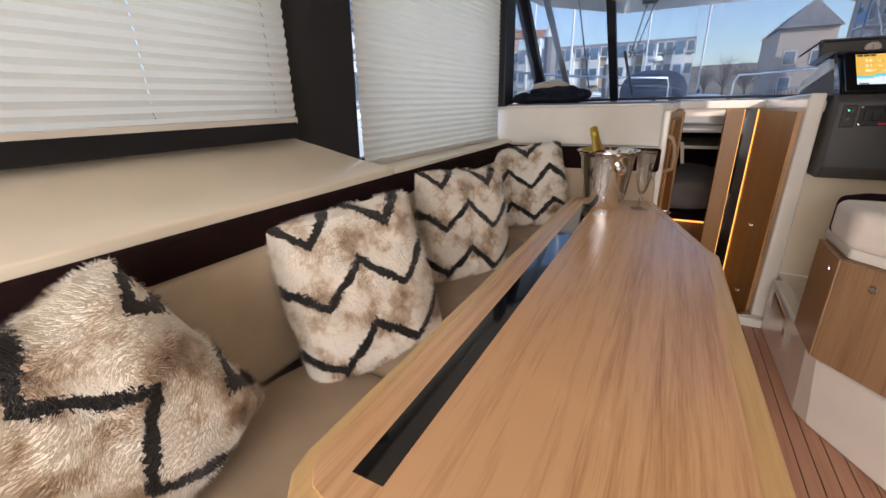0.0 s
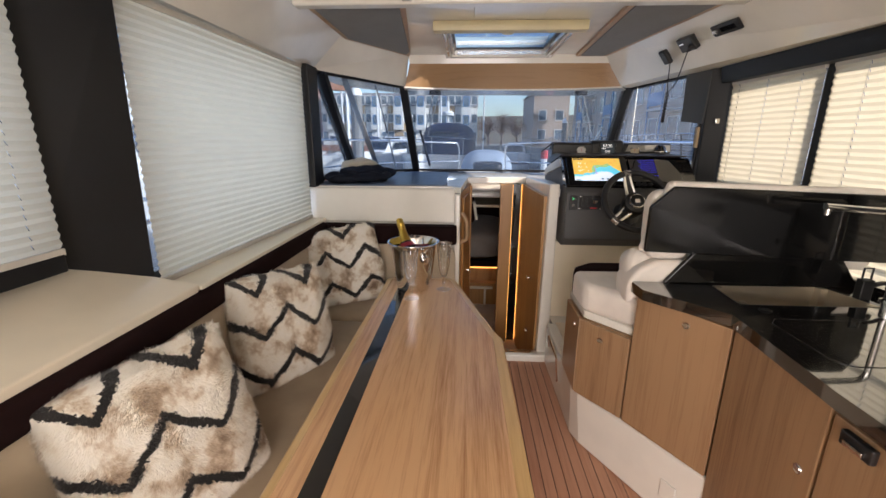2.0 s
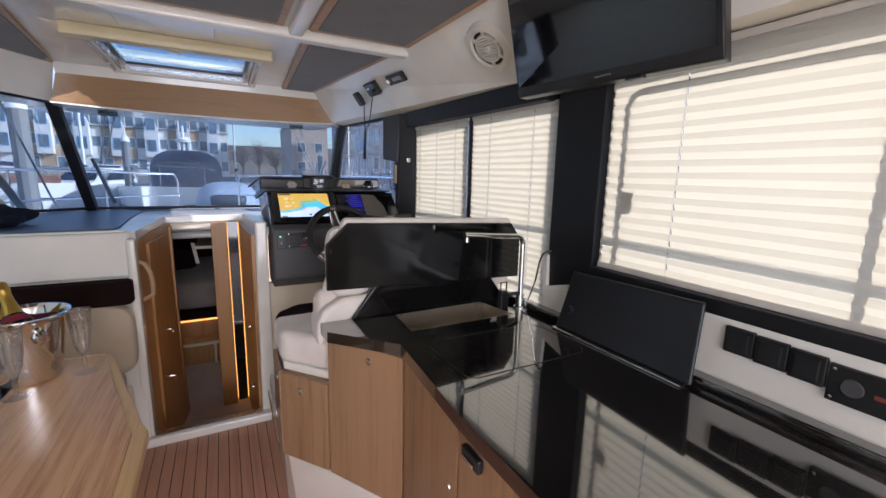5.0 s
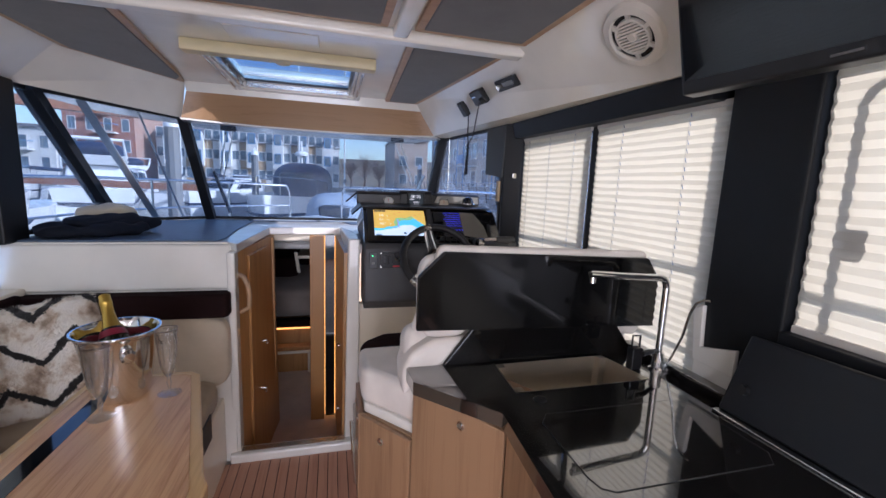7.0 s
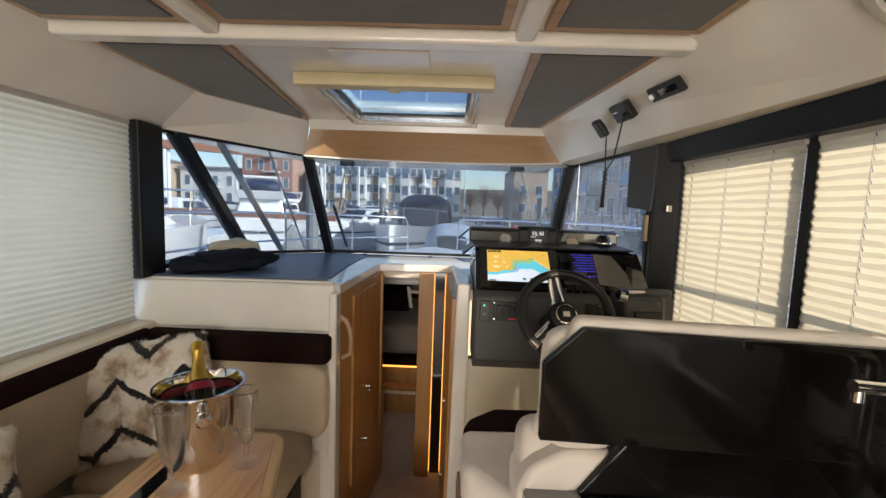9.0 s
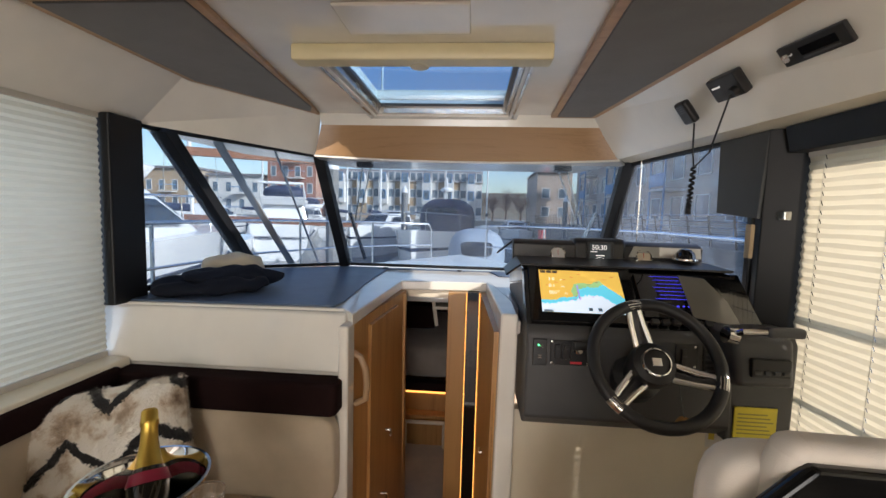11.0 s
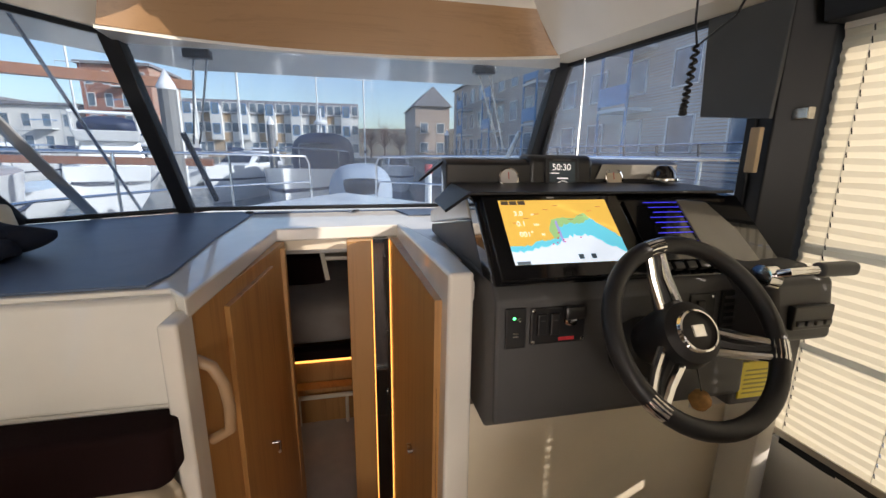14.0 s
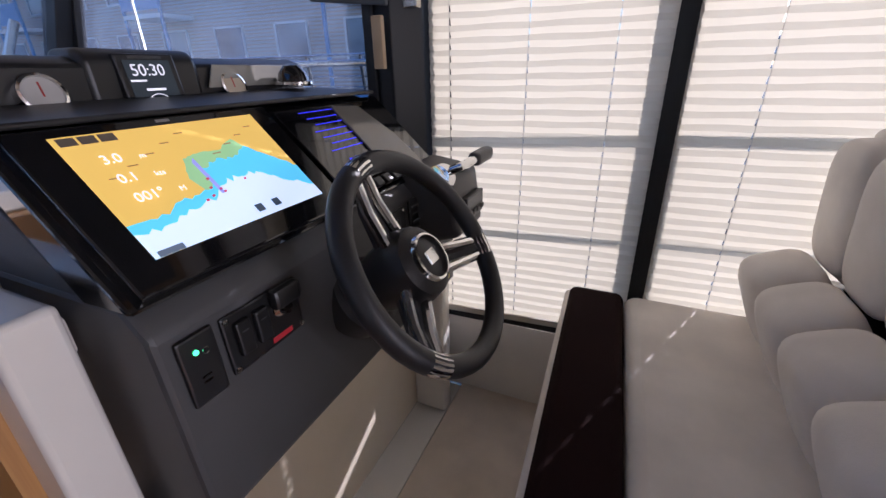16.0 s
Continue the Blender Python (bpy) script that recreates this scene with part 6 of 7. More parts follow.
HULL = plain("hull_white", (0.78, 0.78, 0.77), 0.2, vary=0.06, scale=1.0, coat=0.4)
NAVYP = plain("navy_canopy", (0.012, 0.022, 0.06), 0.6, vary=0.3, scale=3)
SMOKE = plain("dark_boat_glass", (0.015, 0.02, 0.03), 0.08, relief=0)
BLUEP = plain("blue_paint", (0.08, 0.26, 0.50), 0.5)
CONC = plain("quay_concrete", (0.24, 0.23, 0.21), 0.9, vary=0.25, scale=1.0)
# panes paler than dark glass, with distance haze in the colour
WPANE = plain("hazed_house_window", (0.14, 0.19, 0.24), 0.08, relief=0, scale=0.7, vary=0.5)
STAIN = plain("stainless_tube", (0.70, 0.71, 0.72), 0.15, 1.0, relief=0)
TIMBER = wood("brown_timber", (0.15, 0.06, 0.03), (0.30, 0.13, 0.07), "X", 0.5)

solid("water", box(-300, 300, -200, 400, -1.4, -0.9), WATER, "dark rippled harbour water", "water", "structure")
solid("ground", plate([(-300, 66), (9.0, 66), (9.0, -60), (300, -60), (300, 400), (-300, 400)], -1.2, 0.6), CONC, "grey stone quayside round the harbour", "quay", "structure")

deck = thing("foredeck", "white foredeck of the boat with steel bow rails", "deck", (0.4, 5.5, 0.8), kind="structure")
part("deck", prism([(-1.0, 4.2, 0.90), (-0.7, 5.4, 0.90), (0.4, 7.0, 0.90), (1.5, 5.4, 0.90), (1.9, 4.2, 0.90)], [(-1.05, 4.2, 0.96), (-0.75, 5.5, 0.96), (0.4, 7.2, 0.96), (1.6, 5.5, 0.96), (1.95, 4.2, 0.96)], 0.02), HULL, deck)
part("coachroof", prism([(-0.6, 4.20, 0.962), (-0.4, 4.6, 0.962), (1.4, 4.65, 0.962), (1.75, 4.20, 0.962)], [(-0.5, 4.19, 1.12), (-0.33, 4.24, 1.12), (1.44, 4.28, 1.12), (1.6, 4.2, 1.12)], 0.015), HULL, deck)
part("hull", prism([(-1.2, -1.4, -0.9), (-0.6, 5.0, -0.9), (0.4, 6.2, -0.9), (1.4, 5.0, -0.9), (2.0, -1.4, -0.9)], [(-1.25, -1.4, -0.41), (-0.7, 5.4, -0.41), (0.4, 7.0, -0.41), (1.5, 5.4, -0.41), (2.05, -1.4, -0.41)]), HULL, deck)
for sgn, cx in ((1, 0.415), (-1, 0.415)):
    pts = [(0.335, 6.45, 0.92), (0.34, 6.44, 1.32), (0.37, 6.38, 1.40), (0.75, 6.15, 1.41), (1.25, 5.5, 1.42), (1.6, 4.6, 1.43), (1.72, 3.0, 1.43), (1.72, 0.0, 1.42)]
    part("bow_rail", tube([(cx + sgn * x, y, z) for x, y, z in pts], 0.0125, 10), STAIN, deck, "polished steel bow rail")
    low = [(0.335, 6.44, 1.14), (0.75, 6.15, 1.14), (1.25, 5.5, 1.15), (1.6, 4.6, 1.16), (1.72, 3.0, 1.16), (1.72, 0.0, 1.15)]
    part("bow_rail", tube([(cx + sgn * x, y, z) for x, y, z in low], 0.009, 8), STAIN, deck, "polished steel bow rail")
    for x, y in ((0.95, 5.9), (1.42, 5.05), (1.68, 3.6), (1.72, 2.0)):
        part("stanchion", tube([(cx + sgn * x, y, 0.84), (cx + sgn * x, y, 1.425)], 0.0115, 8), STAIN, deck)

# streak bars, wipers and tags on the windscreen
# made-up bar and rod in place of the slanted streaks in the glass
strut = thing("window_streak_bar", "slanted grey bar added outside the corner window for a streak in its glass", "strut", (-0.6, 3.9, 1.16))
part("bar", bar((-0.70, 3.36, 1.86), (-0.60, 4.02, 1.14), 0.045, 0.012), plain("streak_grey", (0.42, 0.45, 0.48), 0.35, 0.6), strut)
part("rod", bar((-0.53, 3.62, 1.86), (-0.46, 4.12, 1.14), 0.012, 0.012), STAIN, strut)
for x, tag in ((-0.08, -1), (1.12, 1)):
    wp = thing("windscreen_wiper", "black windscreen wiper parked on the glass", "wiper", (x, 3.9, 1.80), group="wipers")
    part("motor", box(x - 0.05, x + 0.05, 3.86, 3.91, 1.80, 1.835, 0.006), BLACK, wp)
    ex = x - 0.10 if tag < 0 else x + 0.16
    for o in (-0.02, 0.03):
        part("arm", tube([(x + o, 3.895, 1.80), (ex + o * 0.5, 4.06, 1.47)], 0.005, 6), STEEL, wp)
    bt = (ex - 0.05, 4.06, 1.52) if tag < 0 else (ex + 0.10, 4.05, 1.56)
    bb = (ex + 0.03, 4.165, 1.20) if tag < 0 else (ex - 0.02, 4.165, 1.22)
    part("blade", bar(bt, bb, 0.022, 0.022), BLACK if tag < 0 else STEEL, wp)
for x in (0.02, 0.52):
    st = thing("ledge_stud", "small dark stud on the windscreen ledge", "stud", (x, 4.05, 1.152), group="ledge studs")
    part("stud", lathe([(0, 0.010), (0.016, 0.008), (0.02, 0), (0, 0)], (x, 4.05, 1.1521), 16), BLACK, st)
jamb_strip = solid("window_edge_strip", bar((1.475, 3.62, 1.84), (1.475, 3.62, 1.16), 0.008, 0.008), STAIN, "thin bright strip on the side window", "trim", "structure")


def hull_of(L, B, z0, z1, bow=0.35, sheer=0.2):
    """A boat's hull along +y from the stern at 0."""
    b = bmesh.new()
    n = 10
    rings = []
    for k in range(n + 1):
        s = k / n
        w = B / 2 * (1 - max(0, (s - (1 - bow)) / bow) ** 2.2) * (0.92 + 0.08 * s)
        w = max(w, 0.03)
        top = z1 + sheer * s * s
        rings.append([b.verts.new(p) for p in ((-w, s * L, top), (-w * 0.9, s * L * 0.985, z0 + (top - z0) * 0.4), (-w * 0.55, s * L * 0.95, z0), (w * 0.55, s * L * 0.95, z0), (w * 0.9, s * L * 0.985, z0 + (top - z0) * 0.4), (w, s * L, top))])
    for a, c in zip(rings, rings[1:]):
        for i in range(6):
            b.faces.new((a[i], a[(i + 1) % 6], c[(i + 1) % 6], c[i]))
    b.faces.new(rings[0])
    b.faces.new(rings[-1])
    return b


def place(bm, at, turn):
    bmesh.ops.transform(bm, matrix=pose(*at, 0, 0, turn), verts=bm.verts)
    return bm


def motor_boat(at, turn, L, label, canopy=NAVYP, cabin=True, fly=False, dome=False):
    x, y = at
    base = (x, y, -0.95)
    ob = thing("motor_boat", label, "boat", base, group="moored boats")

    def put(name, bm, mat, lab=""):
        return part(name, place(bm, base, turn), mat, ob, lab)

    B = L * 0.32
    f = L / 10
    put("hull", hull_of(L, B, 0, 1.75 * f + 0.2), HULL)
    put("hull_stripe", hull_of(L * 1.002, B * 1.006, 1.15 * f, 1.35 * f, sheer=0.1), NAVYP, "navy stripe along the hull")
    zt = 1.75 * f + 0.2
    if cabin:
        w = B * 0.40
        put("cabin", prism([(-w, L * 0.18, zt), (w, L * 0.18, zt), (w * 0.8, L * 0.72, zt), (-w * 0.8, L * 0.72, zt)], [(-w * 0.85, L * 0.2, zt + 1.05 * f), (w * 0.85, L * 0.2, zt + 1.05 * f), (w * 0.62, L * 0.52, zt + 1.0 * f), (-w * 0.62, L * 0.52, zt + 1.0 * f)], 0.08, 2), HULL)
        for s in (-1, 1):
            a = [(s * w * 0.985, L * 0.24, zt + 0.35 * f), (s * w * 0.87, L * 0.60, zt + 0.3 * f), (s * w * 0.80, L * 0.50, zt + 0.78 * f), (s * w * 0.90, L * 0.24, zt + 0.80 * f)]
            put("side_window", prism([(px - s * 0.1, py, pz) for px, py, pz in a], [(px + s * 0.035, py, pz) for px, py, pz in a]), SMOKE, "dark tinted window")
        a = [(-w * 0.7, L * 0.66, zt + 0.25 * f), (w * 0.7, L * 0.66, zt + 0.25 * f), (w * 0.56, L * 0.56, zt + 0.85 * f), (-w * 0.56, L * 0.56, zt + 0.85 * f)]
        put("windscreen", prism([(px, py - 0.1, pz) for px, py, pz in a], [(px, py + 0.06, pz + 0.03) for px, py, pz in a]), SMOKE, "dark tinted windscreen")
    if fly:
        w = B * 0.36
        put("flybridge", prism([(-w, L * 0.16, zt + 1.05 * f), (w, L * 0.16, zt + 1.05 * f), (w * 0.7, L * 0.50, zt + 1.05 * f), (-w * 0.7, L * 0.50, zt + 1.05 * f)], [(-w * 1.05, L * 0.12, zt + 1.5 * f), (w * 1.05, L * 0.12, zt + 1.5 * f), (w * 0.75, L * 0.55, zt + 1.45 * f), (-w * 0.75, L * 0.55, zt + 1.45 * f)], 0.06), HULL)
        put("canopy", cushion(w * 2, L * 0.22, 0.7 * f, 0.1, 8, pose(0, L * 0.27, zt + 1.7 * f), power=3), canopy, "navy canvas cover")
        put("radar_arch", tube([(-w, L * 0.14, zt + 1.4 * f), (-w * 0.95, L * 0.08, zt + 2.2 * f), (w * 0.95, L * 0.08, zt + 2.2 * f), (w, L * 0.14, zt + 1.4 * f)], 0.07, 8), HULL)
    if dome:
        w = B * 0.46
        put("canopy", cushion(w * 2, L * 0.42, 2.3 * f, 0.1, 12, pose(0, L * 0.24, zt + 0.55 * f), power=3.2), canopy, "navy canvas canopy")
        for k in range(3):
            s = [(-w * 1.005 + w * 0.3 * (k > 1), L * (0.05 + 0.1 * k), zt + 0.3)]
        put("canopy_window", cushion(w * 1.55, L * 0.43, 0.62 * f, 0.05, 8, pose(0, L * 0.237, zt + 1.05 * f), power=4), SMOKE, "clear panel in the canopy")
        put("mast", tube([(0, L * 0.3, zt + 1.6 * f), (0, L * 0.3, zt + 3.0 * f)], 0.05, 8), HULL)
        put("radar", lathe([(0, 0.0), (0.28, 0.0), (0.3, 0.1), (0.22, 0.2), (0, 0.22)], (0, L * 0.3, zt + 2.2 * f), 20), HULL, "white radar dome")
    for s in (-1, 1):
        pts = [(s * B * 0.46 * (1 - max(0, (q - 0.6) / 0.4) ** 2), L * q, zt + 0.75 * f + 0.2 * q) for q in (0.35, 0.5, 0.65, 0.8, 0.93, 0.99)]
        put("guard_rail", tube(pts, 0.022, 6), STAIN)
        for px, py, pz in pts[::2]:
            put("stanchion", tube([(px, py, zt - 0.05), (px, py, pz)], 0.018, 6), STAIN)
    return ob


motor_boat((-5.2, 3.6), 12, 9.5, "white motor yacht with dark windows moored alongside", fly=True)
motor_boat((-0.45, 24.0), 172, 8.5, "navy-canopied motor boat moored bow to the pontoon", cabin=False, dome=True)
motor_boat((0.75, 13.2), 175, 4.6, "small boat with pale grey cover moored ahead", canopy=plain("grey_cover", (0.30, 0.35, 0.42), 0.6), cabin=False, dome=False)
motor_boat((-4.2, 30.0), 168, 8.0, "white cabin cruiser moored across the basin")
motor_boat((-8.5, 20.0), 20, 9.0, "white sports cruiser with navy cover among moored boats", fly=True)
motor_boat((-12.5, 28.0), 10, 9.5, "white flybridge yacht moored in the far row", fly=True)
motor_boat((-17.0, 24.0), 5, 9.0, "white cabin cruiser moored in the far row")
motor_boat((3.6, 34.0), 178, 7.0, "white cabin cruiser moored near the quay")
motor_boat((-6.8, 42.0), 185, 9.0, "white cabin cruiser moored before the houses")
motor_boat((-16.0, 44.0), 178, 9.0, "white motor yacht moored before the houses", fly=True)
cover = thing("boat_cover", "pale blue-grey canvas cover arched over the small boat", "cover", (0.7, 10.5, 0.0))
part("arch", cushion(1.25, 1.6, 1.1, 0.05, 12, pose(0.66, 10.6, 0.62), power=3.0), plain("cover_grey", (0.28, 0.34, 0.42), 0.6), cover)
part("clear_panel", cushion(0.85, 1.62, 0.42, 0.02, 8, pose(0.66, 10.58, 0.80), power=4), SMOKE, cover)

solid("pontoon", box(-2.9, -1.9, -8, 60, -0.75, -0.45), plain("pontoon_grey", (0.25, 0.23, 0.20), 0.85, vary=0.3), "weathered grey pontoon between the boats", "pontoon", "structure")
for x, y in ((-2.1, 9.0), (-2.1, 17.0), (-2.2, 29.0), (5.0, 22.0)):
    pl = thing("mooring_pile", "tall grey steel mooring pile", "pile", (x, y, -1.0), group="mooring piles")
    part("pile", tube([(x, y, -1.2), (x, y, 2.3)], 0.12, 10), plain("pile_grey", (0.18, 0.18, 0.18), 0.7), pl)
    part("cap", lathe([(0.13, 0), (0.13, 0.05), (0, 0.3)], (x, y, 2.3), 12), HULL, pl)
for x, y, h in ((-7.0, 34, 13), (-3.0, 50, 15), (-11.0, 38, 14), (-10, 16, 11), (1.8, 46, 14), (-20, 40, 13)):
    ms = thing("sailing_mast", "tall white sailing mast with stays", "mast", (x, y, -0.9), group="sailing masts")
    part("hull", place(hull_of(8, 2.6, 0, 1.1), (x, y - 4, -0.95), 0), HULL, ms)
    part("mast", tube([(x, y, 0.1), (x, y, h)], 0.08, 8), HULL, ms)
    part("boom", tube([(x, y, 1.5), (x, y - 3.4, 1.6)], 0.14, 8), NAVYP, ms, "navy sail cover along the boom")
    part("spreader", tube([(x - 0.8, y, h * 0.6), (x + 0.8, y, h * 0.6)], 0.03, 6), HULL, ms)
    for s in (-1, 1):
        part("stay", tube([(x + s * 1.2, y, 0.1), (x + s * 0.8, y, h * 0.6), (x, y, h)], 0.012, 5), STAIN, ms)
awn = thing("timber_awning", "brown timber awning frame on a moored boat", "awning", (-5.5, 12.5, 0))
part("beam", bar((-7.6, 12.0, 3.05), (-3.3, 13.8, 3.0), 0.22, 0.25), TIMBER, awn)
for x, y in ((-7.2, 12.2), (-3.6, 13.6)):
    part("post", tube([(x, y, -0.9), (x, y, 3.0)], 0.05, 8), HULL, awn)
part("boom", bar((-7.4, 12.2, 1.25), (-2.6, 12.4, 1.18), 0.16, 0.16), TIMBER, awn)
buoy = thing("life_ring_post", "white post with a red top on the quay edge", "post", (2.35, 12.2, -0.9))
part("post", tube([(2.35, 12.2, -1.0), (2.35, 12.2, 0.95)], 0.09, 10), HULL, buoy)
part("top", tube([(2.35, 12.2, 0.95), (2.35, 12.2, 1.18)], 0.10, 10), plain("red_paint", (0.5, 0.03, 0.03), 0.5), buoy, "red painted top")

# quay railing
rail_ob = thing("quay_railing", "long steel railing along the quay edge", "railing", (9.2, 30, 0.6))
for k in range(44):
    y = -4 + k * 1.5
    part("post", prism([(9.17, y - 0.03, 0.6), (9.23, y - 0.03, 0.6), (9.23, y + 0.03, 0.6), (9.17, y + 0.03, 0.6)], [(9.0, y - 0.03, 1.75), (9.05, y - 0.03, 1.75), (9.05, y + 0.03, 1.75), (9.0, y + 0.03, 1.75)]), BLACK, rail_ob)
for k in range(5):
    z = 0.85 + 0.225 * k
    part("rail", tube([(9.19 - 0.04 * k, -5, z), (9.19 - 0.04 * k, 62, z)], 0.022 if k < 4 else 0.032, 6), STAIN, rail_ob)


def windows_on(ob, face, x0, x1, z0, rows, cols, w, h, frame_mat=RENDERW, depth=0.06):
    """Framed windows on a wall; face(x, z, d) gives the point d in front of the wall."""
    for r in range(rows):
        for c in range(cols):
            cx = x0 + (x1 - x0) * (c + 0.5) / cols
            cz = z0 + r * 2.7
            q = [(cx - w / 2, cz), (cx + w / 2, cz), (cx + w / 2, cz + h), (cx - w / 2, cz + h)]
            win = part("window", prism([face(a, z, -0.02) for a, z in q], [face(a, z, 0.03) for a, z in q]), WPANE, ob)
            for (a, z), (a2, z2) in zip(q, q[1:] + q[:1]):
                part("window_frame", bar(face(a, z, 0.03), face(a2, z2, 0.03), 0.09, 0.06, 0.0), frame_mat, win)


def gabled_house(x, y, w, base, eave, ridge, mat, label):
    ob = thing("terraced_house", label, "house", (x, y, base), group="harbour houses")
    part("wall", box(x - w / 2, x + w / 2, y, y + 8, base, eave), mat, ob)
    part("roof", prism([(x - w / 2 - 0.1, y - 0.3, eave), (x + w / 2 + 0.1, y - 0.3, eave), (x + w / 2 + 0.1, y + 8.3, eave), (x - w / 2 - 0.1, y + 8.3, eave)], [(x - w / 2 - 0.1, y + 3.8, ridge), (x + w / 2 + 0.1, y + 3.8, ridge), (x + w / 2 + 0.1, y + 4.2, ridge), (x - w / 2 - 0.1, y + 4.2, ridge)]), SLATE, ob)
    g = w * 0.42
    part("gable", prism([(x - g / 2, y - 0.7, base + 2.4), (x + g / 2, y - 0.7, base + 2.4), (x + g / 2, y - 0.7, eave + 0.2), (x, y - 0.7, eave + 1.3), (x - g / 2, y - 0.7, eave + 0.2)], [(x - g / 2, y + 1.5, base + 2.4), (x + g / 2, y + 1.5, base + 2.4), (x + g / 2, y + 1.5, eave + 0.2), (x, y + 1.5, eave + 1.3), (x - g / 2, y + 1.5, eave + 0.2)]), RENDERW, ob, "white rendered gable bay")
    windows_on(ob, lambda a, z, d: (a, y - 0.7 - d, z), x - g / 2, x + g / 2, base + 3.2, 2, 1, g * 0.6, 1.4, BLUEP)
    windows_on(ob, lambda a, z, d: (a, y - d, z), x - w / 2, x - g / 2, base + 0.8, 3, 1, 0.9, 1.3)
    windows_on(ob, lambda a, z, d: (a, y - d, z), x + g / 2, x + w / 2, base + 0.8, 3, 1, 0.9, 1.3)
    return ob


for k in range(7):
    gabled_house(-21.5 + 3.55 * k, 68, 3.5, 0.6, 6.6, 8.9, BRICK_BUFF if k % 2 else RENDERW, "white and buff terraced harbour house with a gabled bay")


def block(x0, x1, y, base, top, mat, label, cols, rows):
    ob = thing("apartment_block", label, "building", ((x0 + x1) / 2, y, base), group="apartment blocks")
    part("wall", box(x0, x1, y, y + 10, base, top), mat, ob)
    part("roof", box(x0 - 0.3, x1 + 0.3, y - 0.4, y + 10.3, top, top + 0.35), SLATE, ob)
    windows_on(ob, lambda a, z, d: (a, y - d, z), x0, x1, base + 0.9, rows, cols, (x1 - x0) / cols * 0.42, 1.6)
    for r in range(1, rows):
        z = base + 0.7 + 2.7 * r
        xm = x0 + (x1 - x0) * 0.62
        part("balcony", box(xm - 1.2, xm + 1.2, y - 1.2, y, z - 0.15, z), RENDERW, ob)
        part("balcony_rail", tube([(xm - 1.2, y - 0.05, z + 1), (xm - 1.2, y - 1.2, z + 1), (xm + 1.2, y - 1.2, z + 1), (xm + 1.2, y - 0.05, z + 1)], 0.05, 6), BLUEP, ob)
    return ob


block(-33, -25, 66, 0.6, 12.0, BRICK_RED, "red brick apartment block with balconies", 4, 4)
block(-43, -34, 66, 0.6, 6.8, RENDERW, "white rendered apartment block by the harbour", 4, 2)
block(-55, -44, 64, 0.6, 7.6, BRICK_BUFF, "buff brick apartment block with balconies", 5, 2)
block(-68, -56, 60, 0.6, 7.0, BRICK_BUFF, "buff brick apartment block by the harbour", 4, 2)

side_b = thing("quayside_terrace", "brick quayside terrace with blue posts and balconies", "building", (14, 30, 0.6))
part("wall", box(14, 22, 9, 58, 0.6, 9.4), BRICK_DARK, side_b)
part("roof", prism([(13.6, 8.7, 9.4), (22.3, 8.7, 9.4), (22.3, 58.3, 9.4), (13.6, 58.3, 9.4)], [(17.8, 8.7, 11.6), (18.2, 8.7, 11.6), (18.2, 58.3, 11.6), (17.8, 58.3, 11.6)]), SLATE, side_b)
windows_on(side_b, lambda a, z, d: (14 - d, a, z), 9.5, 57, 1.6, 3, 15, 1.5, 1.5)
for k in range(5):
    y = 9.5 + 9.8 * k
    part("post", box(12.62, 12.72, y - 0.05, y + 0.05, 0.6, 8.2), BLUEP, side_b, "blue painted post")
    part("post", box(12.62, 12.72, y + 2.12, y + 2.22, 0.6, 8.2), BLUEP, side_b, "blue painted post")
    for z in (3.6, 6.3):
        part("balcony", box(12.6, 14.0, y, y + 2.2, z - 0.15, z), RENDERW, side_b)
        part("balcony_panel", box(12.6, 12.66, y, y + 2.2, z + 0.15, z + 1.0), BLUEP, side_b, "blue balcony panel")
far_b = thing("brick_warehouse", "dark brick gabled building at the quay's end", "building", (10.5, 64, 0.6))
part("wall", box(9.5, 14.5, 63, 75, 0.6, 8.0), BRICK_DARK, far_b)
part("roof", prism([(9.2, 62.6, 8.0), (14.8, 62.6, 8.0), (14.8, 75, 8.0), (9.2, 75, 8.0)], [(11.9, 62.6, 10.6), (12.1, 62.6, 10.6), (12.1, 75, 10.6), (11.9, 75, 10.6)]), SLATE, far_b)
windows_on(far_b, lambda a, z, d: (a, 63 - d, z), 9.6, 14.4, 1.6, 2, 2, 1.1, 1.4)

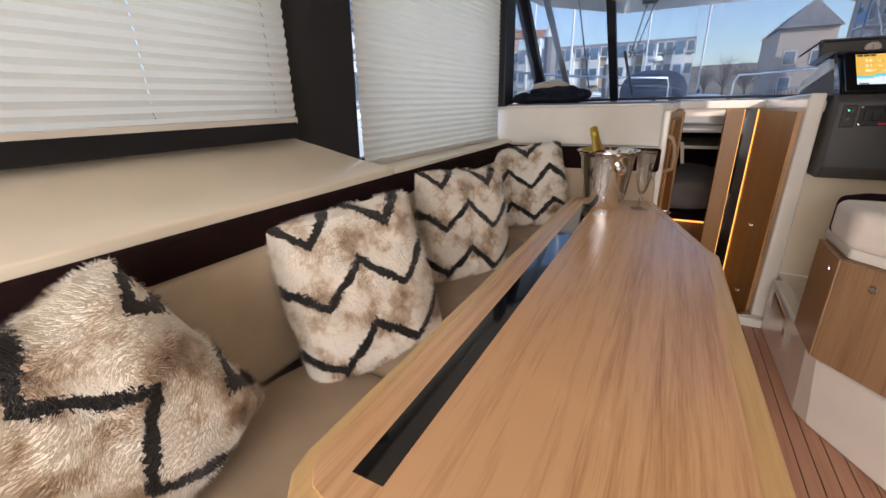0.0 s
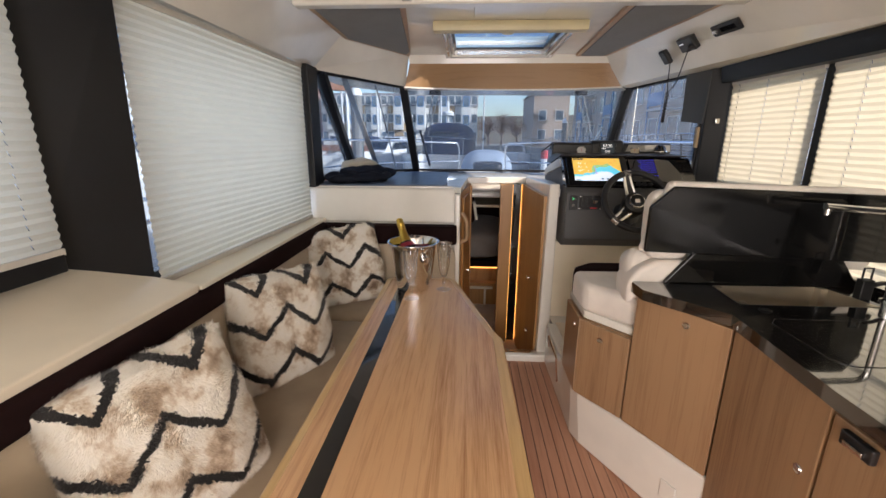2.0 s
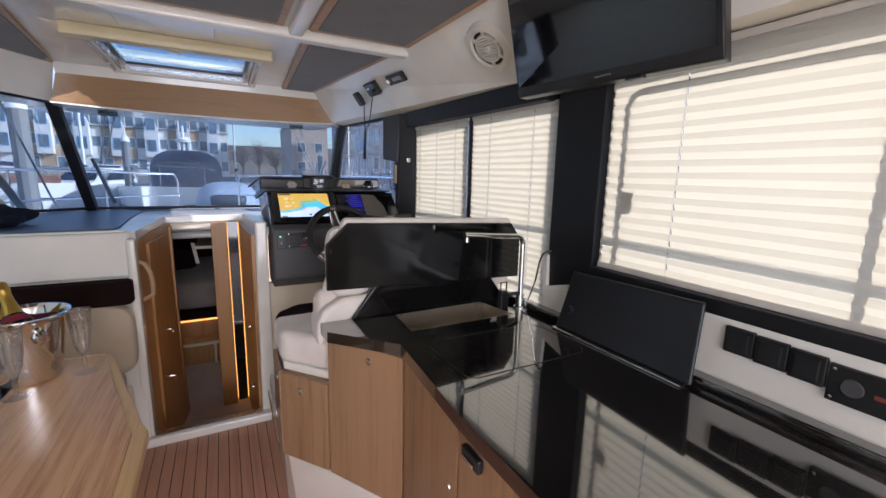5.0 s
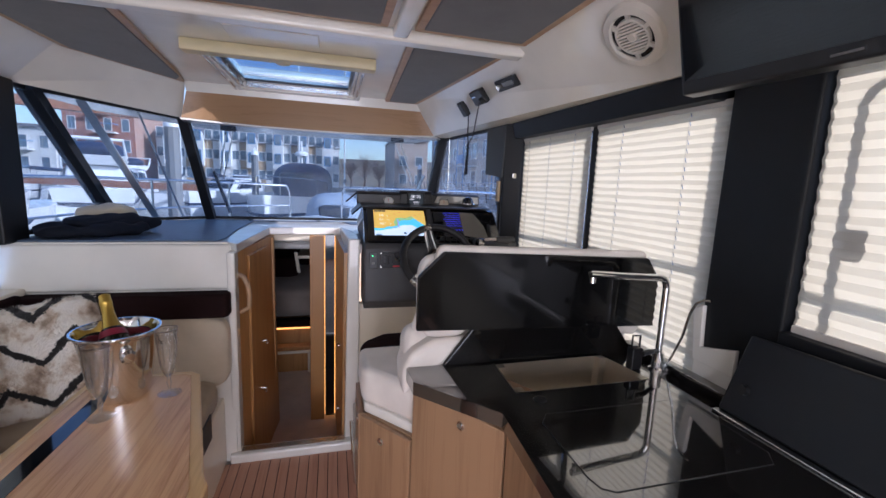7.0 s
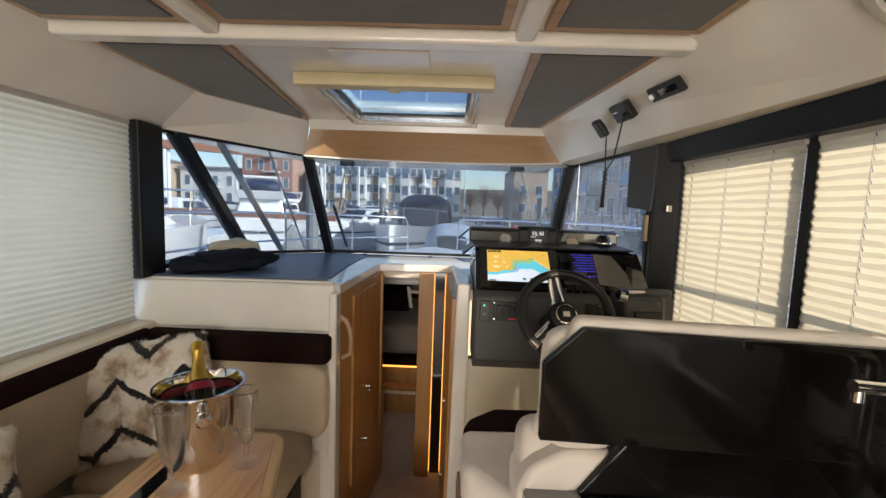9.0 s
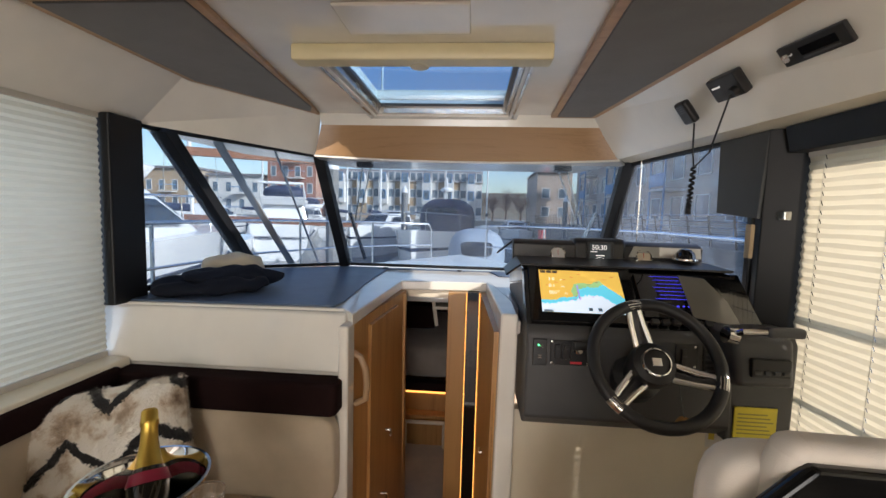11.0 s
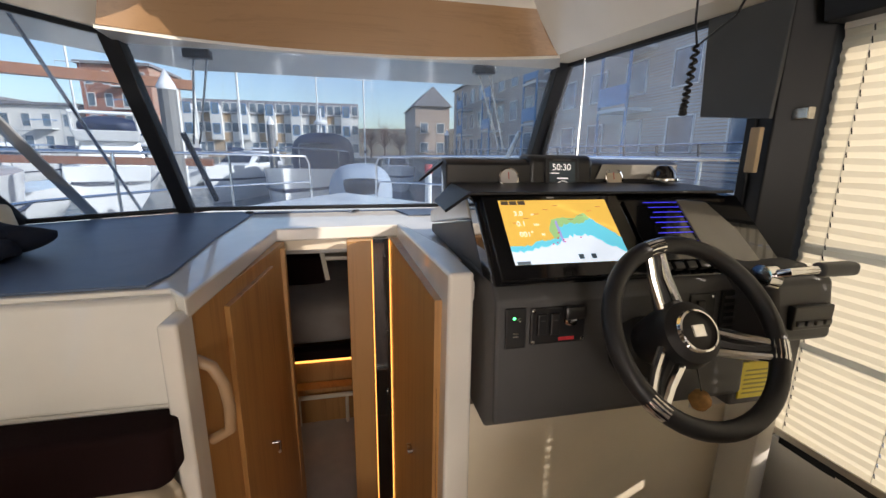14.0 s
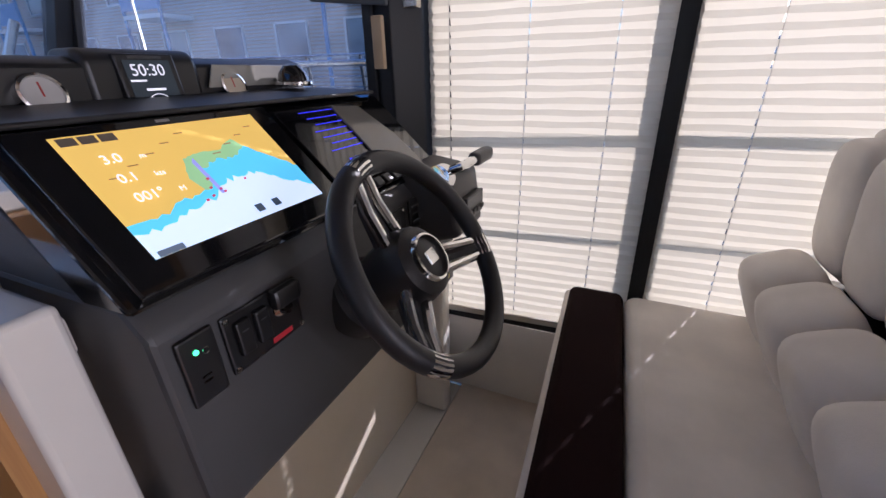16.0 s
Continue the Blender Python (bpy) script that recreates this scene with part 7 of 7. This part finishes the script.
# far hills and bare trees
b = bmesh.new()
nx, ny = 60, 10
grid = []
for j in range(ny + 1):
    row = []
    for i in range(nx + 1):
        x, y = -220 + 440 * i / nx, 110 + 130 * j / ny
        h = (8 + 16 * max(0, x + 10) / 180 + 7 * noise.noise(Vector((x * 0.012, y * 0.02, 2.0)))) * math.sin(math.pi * min(1, j / ny * 0.8 + 0.001)) ** 0.8
        row.append(b.verts.new((x, y, 0.55 + max(0, h))))
    grid.append(row)
for j in range(ny):
    for i in range(nx):
        b.faces.new((grid[j][i], grid[j][i + 1], grid[j + 1][i + 1], grid[j + 1][i]))
solid("backdrop", b, plain("winter_hill", (0.13, 0.10, 0.06), 0.95, vary=0.5, scale=0.15, relief=0), "brown wooded winter hill behind the harbour", "hill", "structure")


def bare_tree(x, y, h, seed):
    rng = random.Random(seed)
    ob = thing("bare_tree", "bare winter tree behind the quay", "tree", (x, y, 0.6), group="bare trees")
    part("trunk", tube([(x, y, 0.5), (x + 0.1, y, h * 0.3), (x, y, h * 0.5)], 0.1, 7, rads=[0.2, 0.15, 0.1]), TIMBER, ob)
    b = None
    for k in range(60):
        a, e = rng.uniform(0, 6.28), rng.uniform(0.3, 1.3)
        z0 = h * rng.uniform(0.3, 0.6)
        L = h * rng.uniform(0.25, 0.45)
        p0 = Vector((x, y, z0))
        p1 = p0 + Vector((math.cos(a) * math.cos(e), math.sin(a) * math.cos(e), math.sin(e))) * L
        b = tube([p0, p0.lerp(p1, 0.5) + Vector((0, 0, 0.1)), p1], 0.03, 4, bm=b, rads=[0.05, 0.03, 0.012])
        for q in range(5):
            s = p0.lerp(p1, rng.uniform(0.4, 1))
            b = tube([s, s + Vector((rng.uniform(-1, 1), rng.uniform(-1, 1), rng.uniform(0, 1))) * 0.8], 0.012, 3, bm=b)
    part("crown", b, TIMBER, ob)


for k, (x, y, h) in enumerate(((3.5, 72, 6), (6.0, 76, 7), (8.0, 70, 5.5), (16, 80, 9), (-23.6, 70, 7))):
    bare_tree(x, y, h, k)


# ---- teak floor planks, last ----
pw, gap = 0.0455, 0.0035
k = 0
x = -0.22
while x < 1.06:
    for y0, y1 in ((AFT + 0.01, -0.31), (-0.307, 0.9 + 0.25 * ((k * 37) % 5) / 5), (0.903 + 0.25 * ((k * 37) % 5) / 5, 2.733)):
        b = box(x, x + pw, y0, y1, -0.006, 0.0, 0.0008, 1)
        part("teak_plank", b, TEAK, floor_ob, smooth=False)
    x += pw + gap
    k += 1
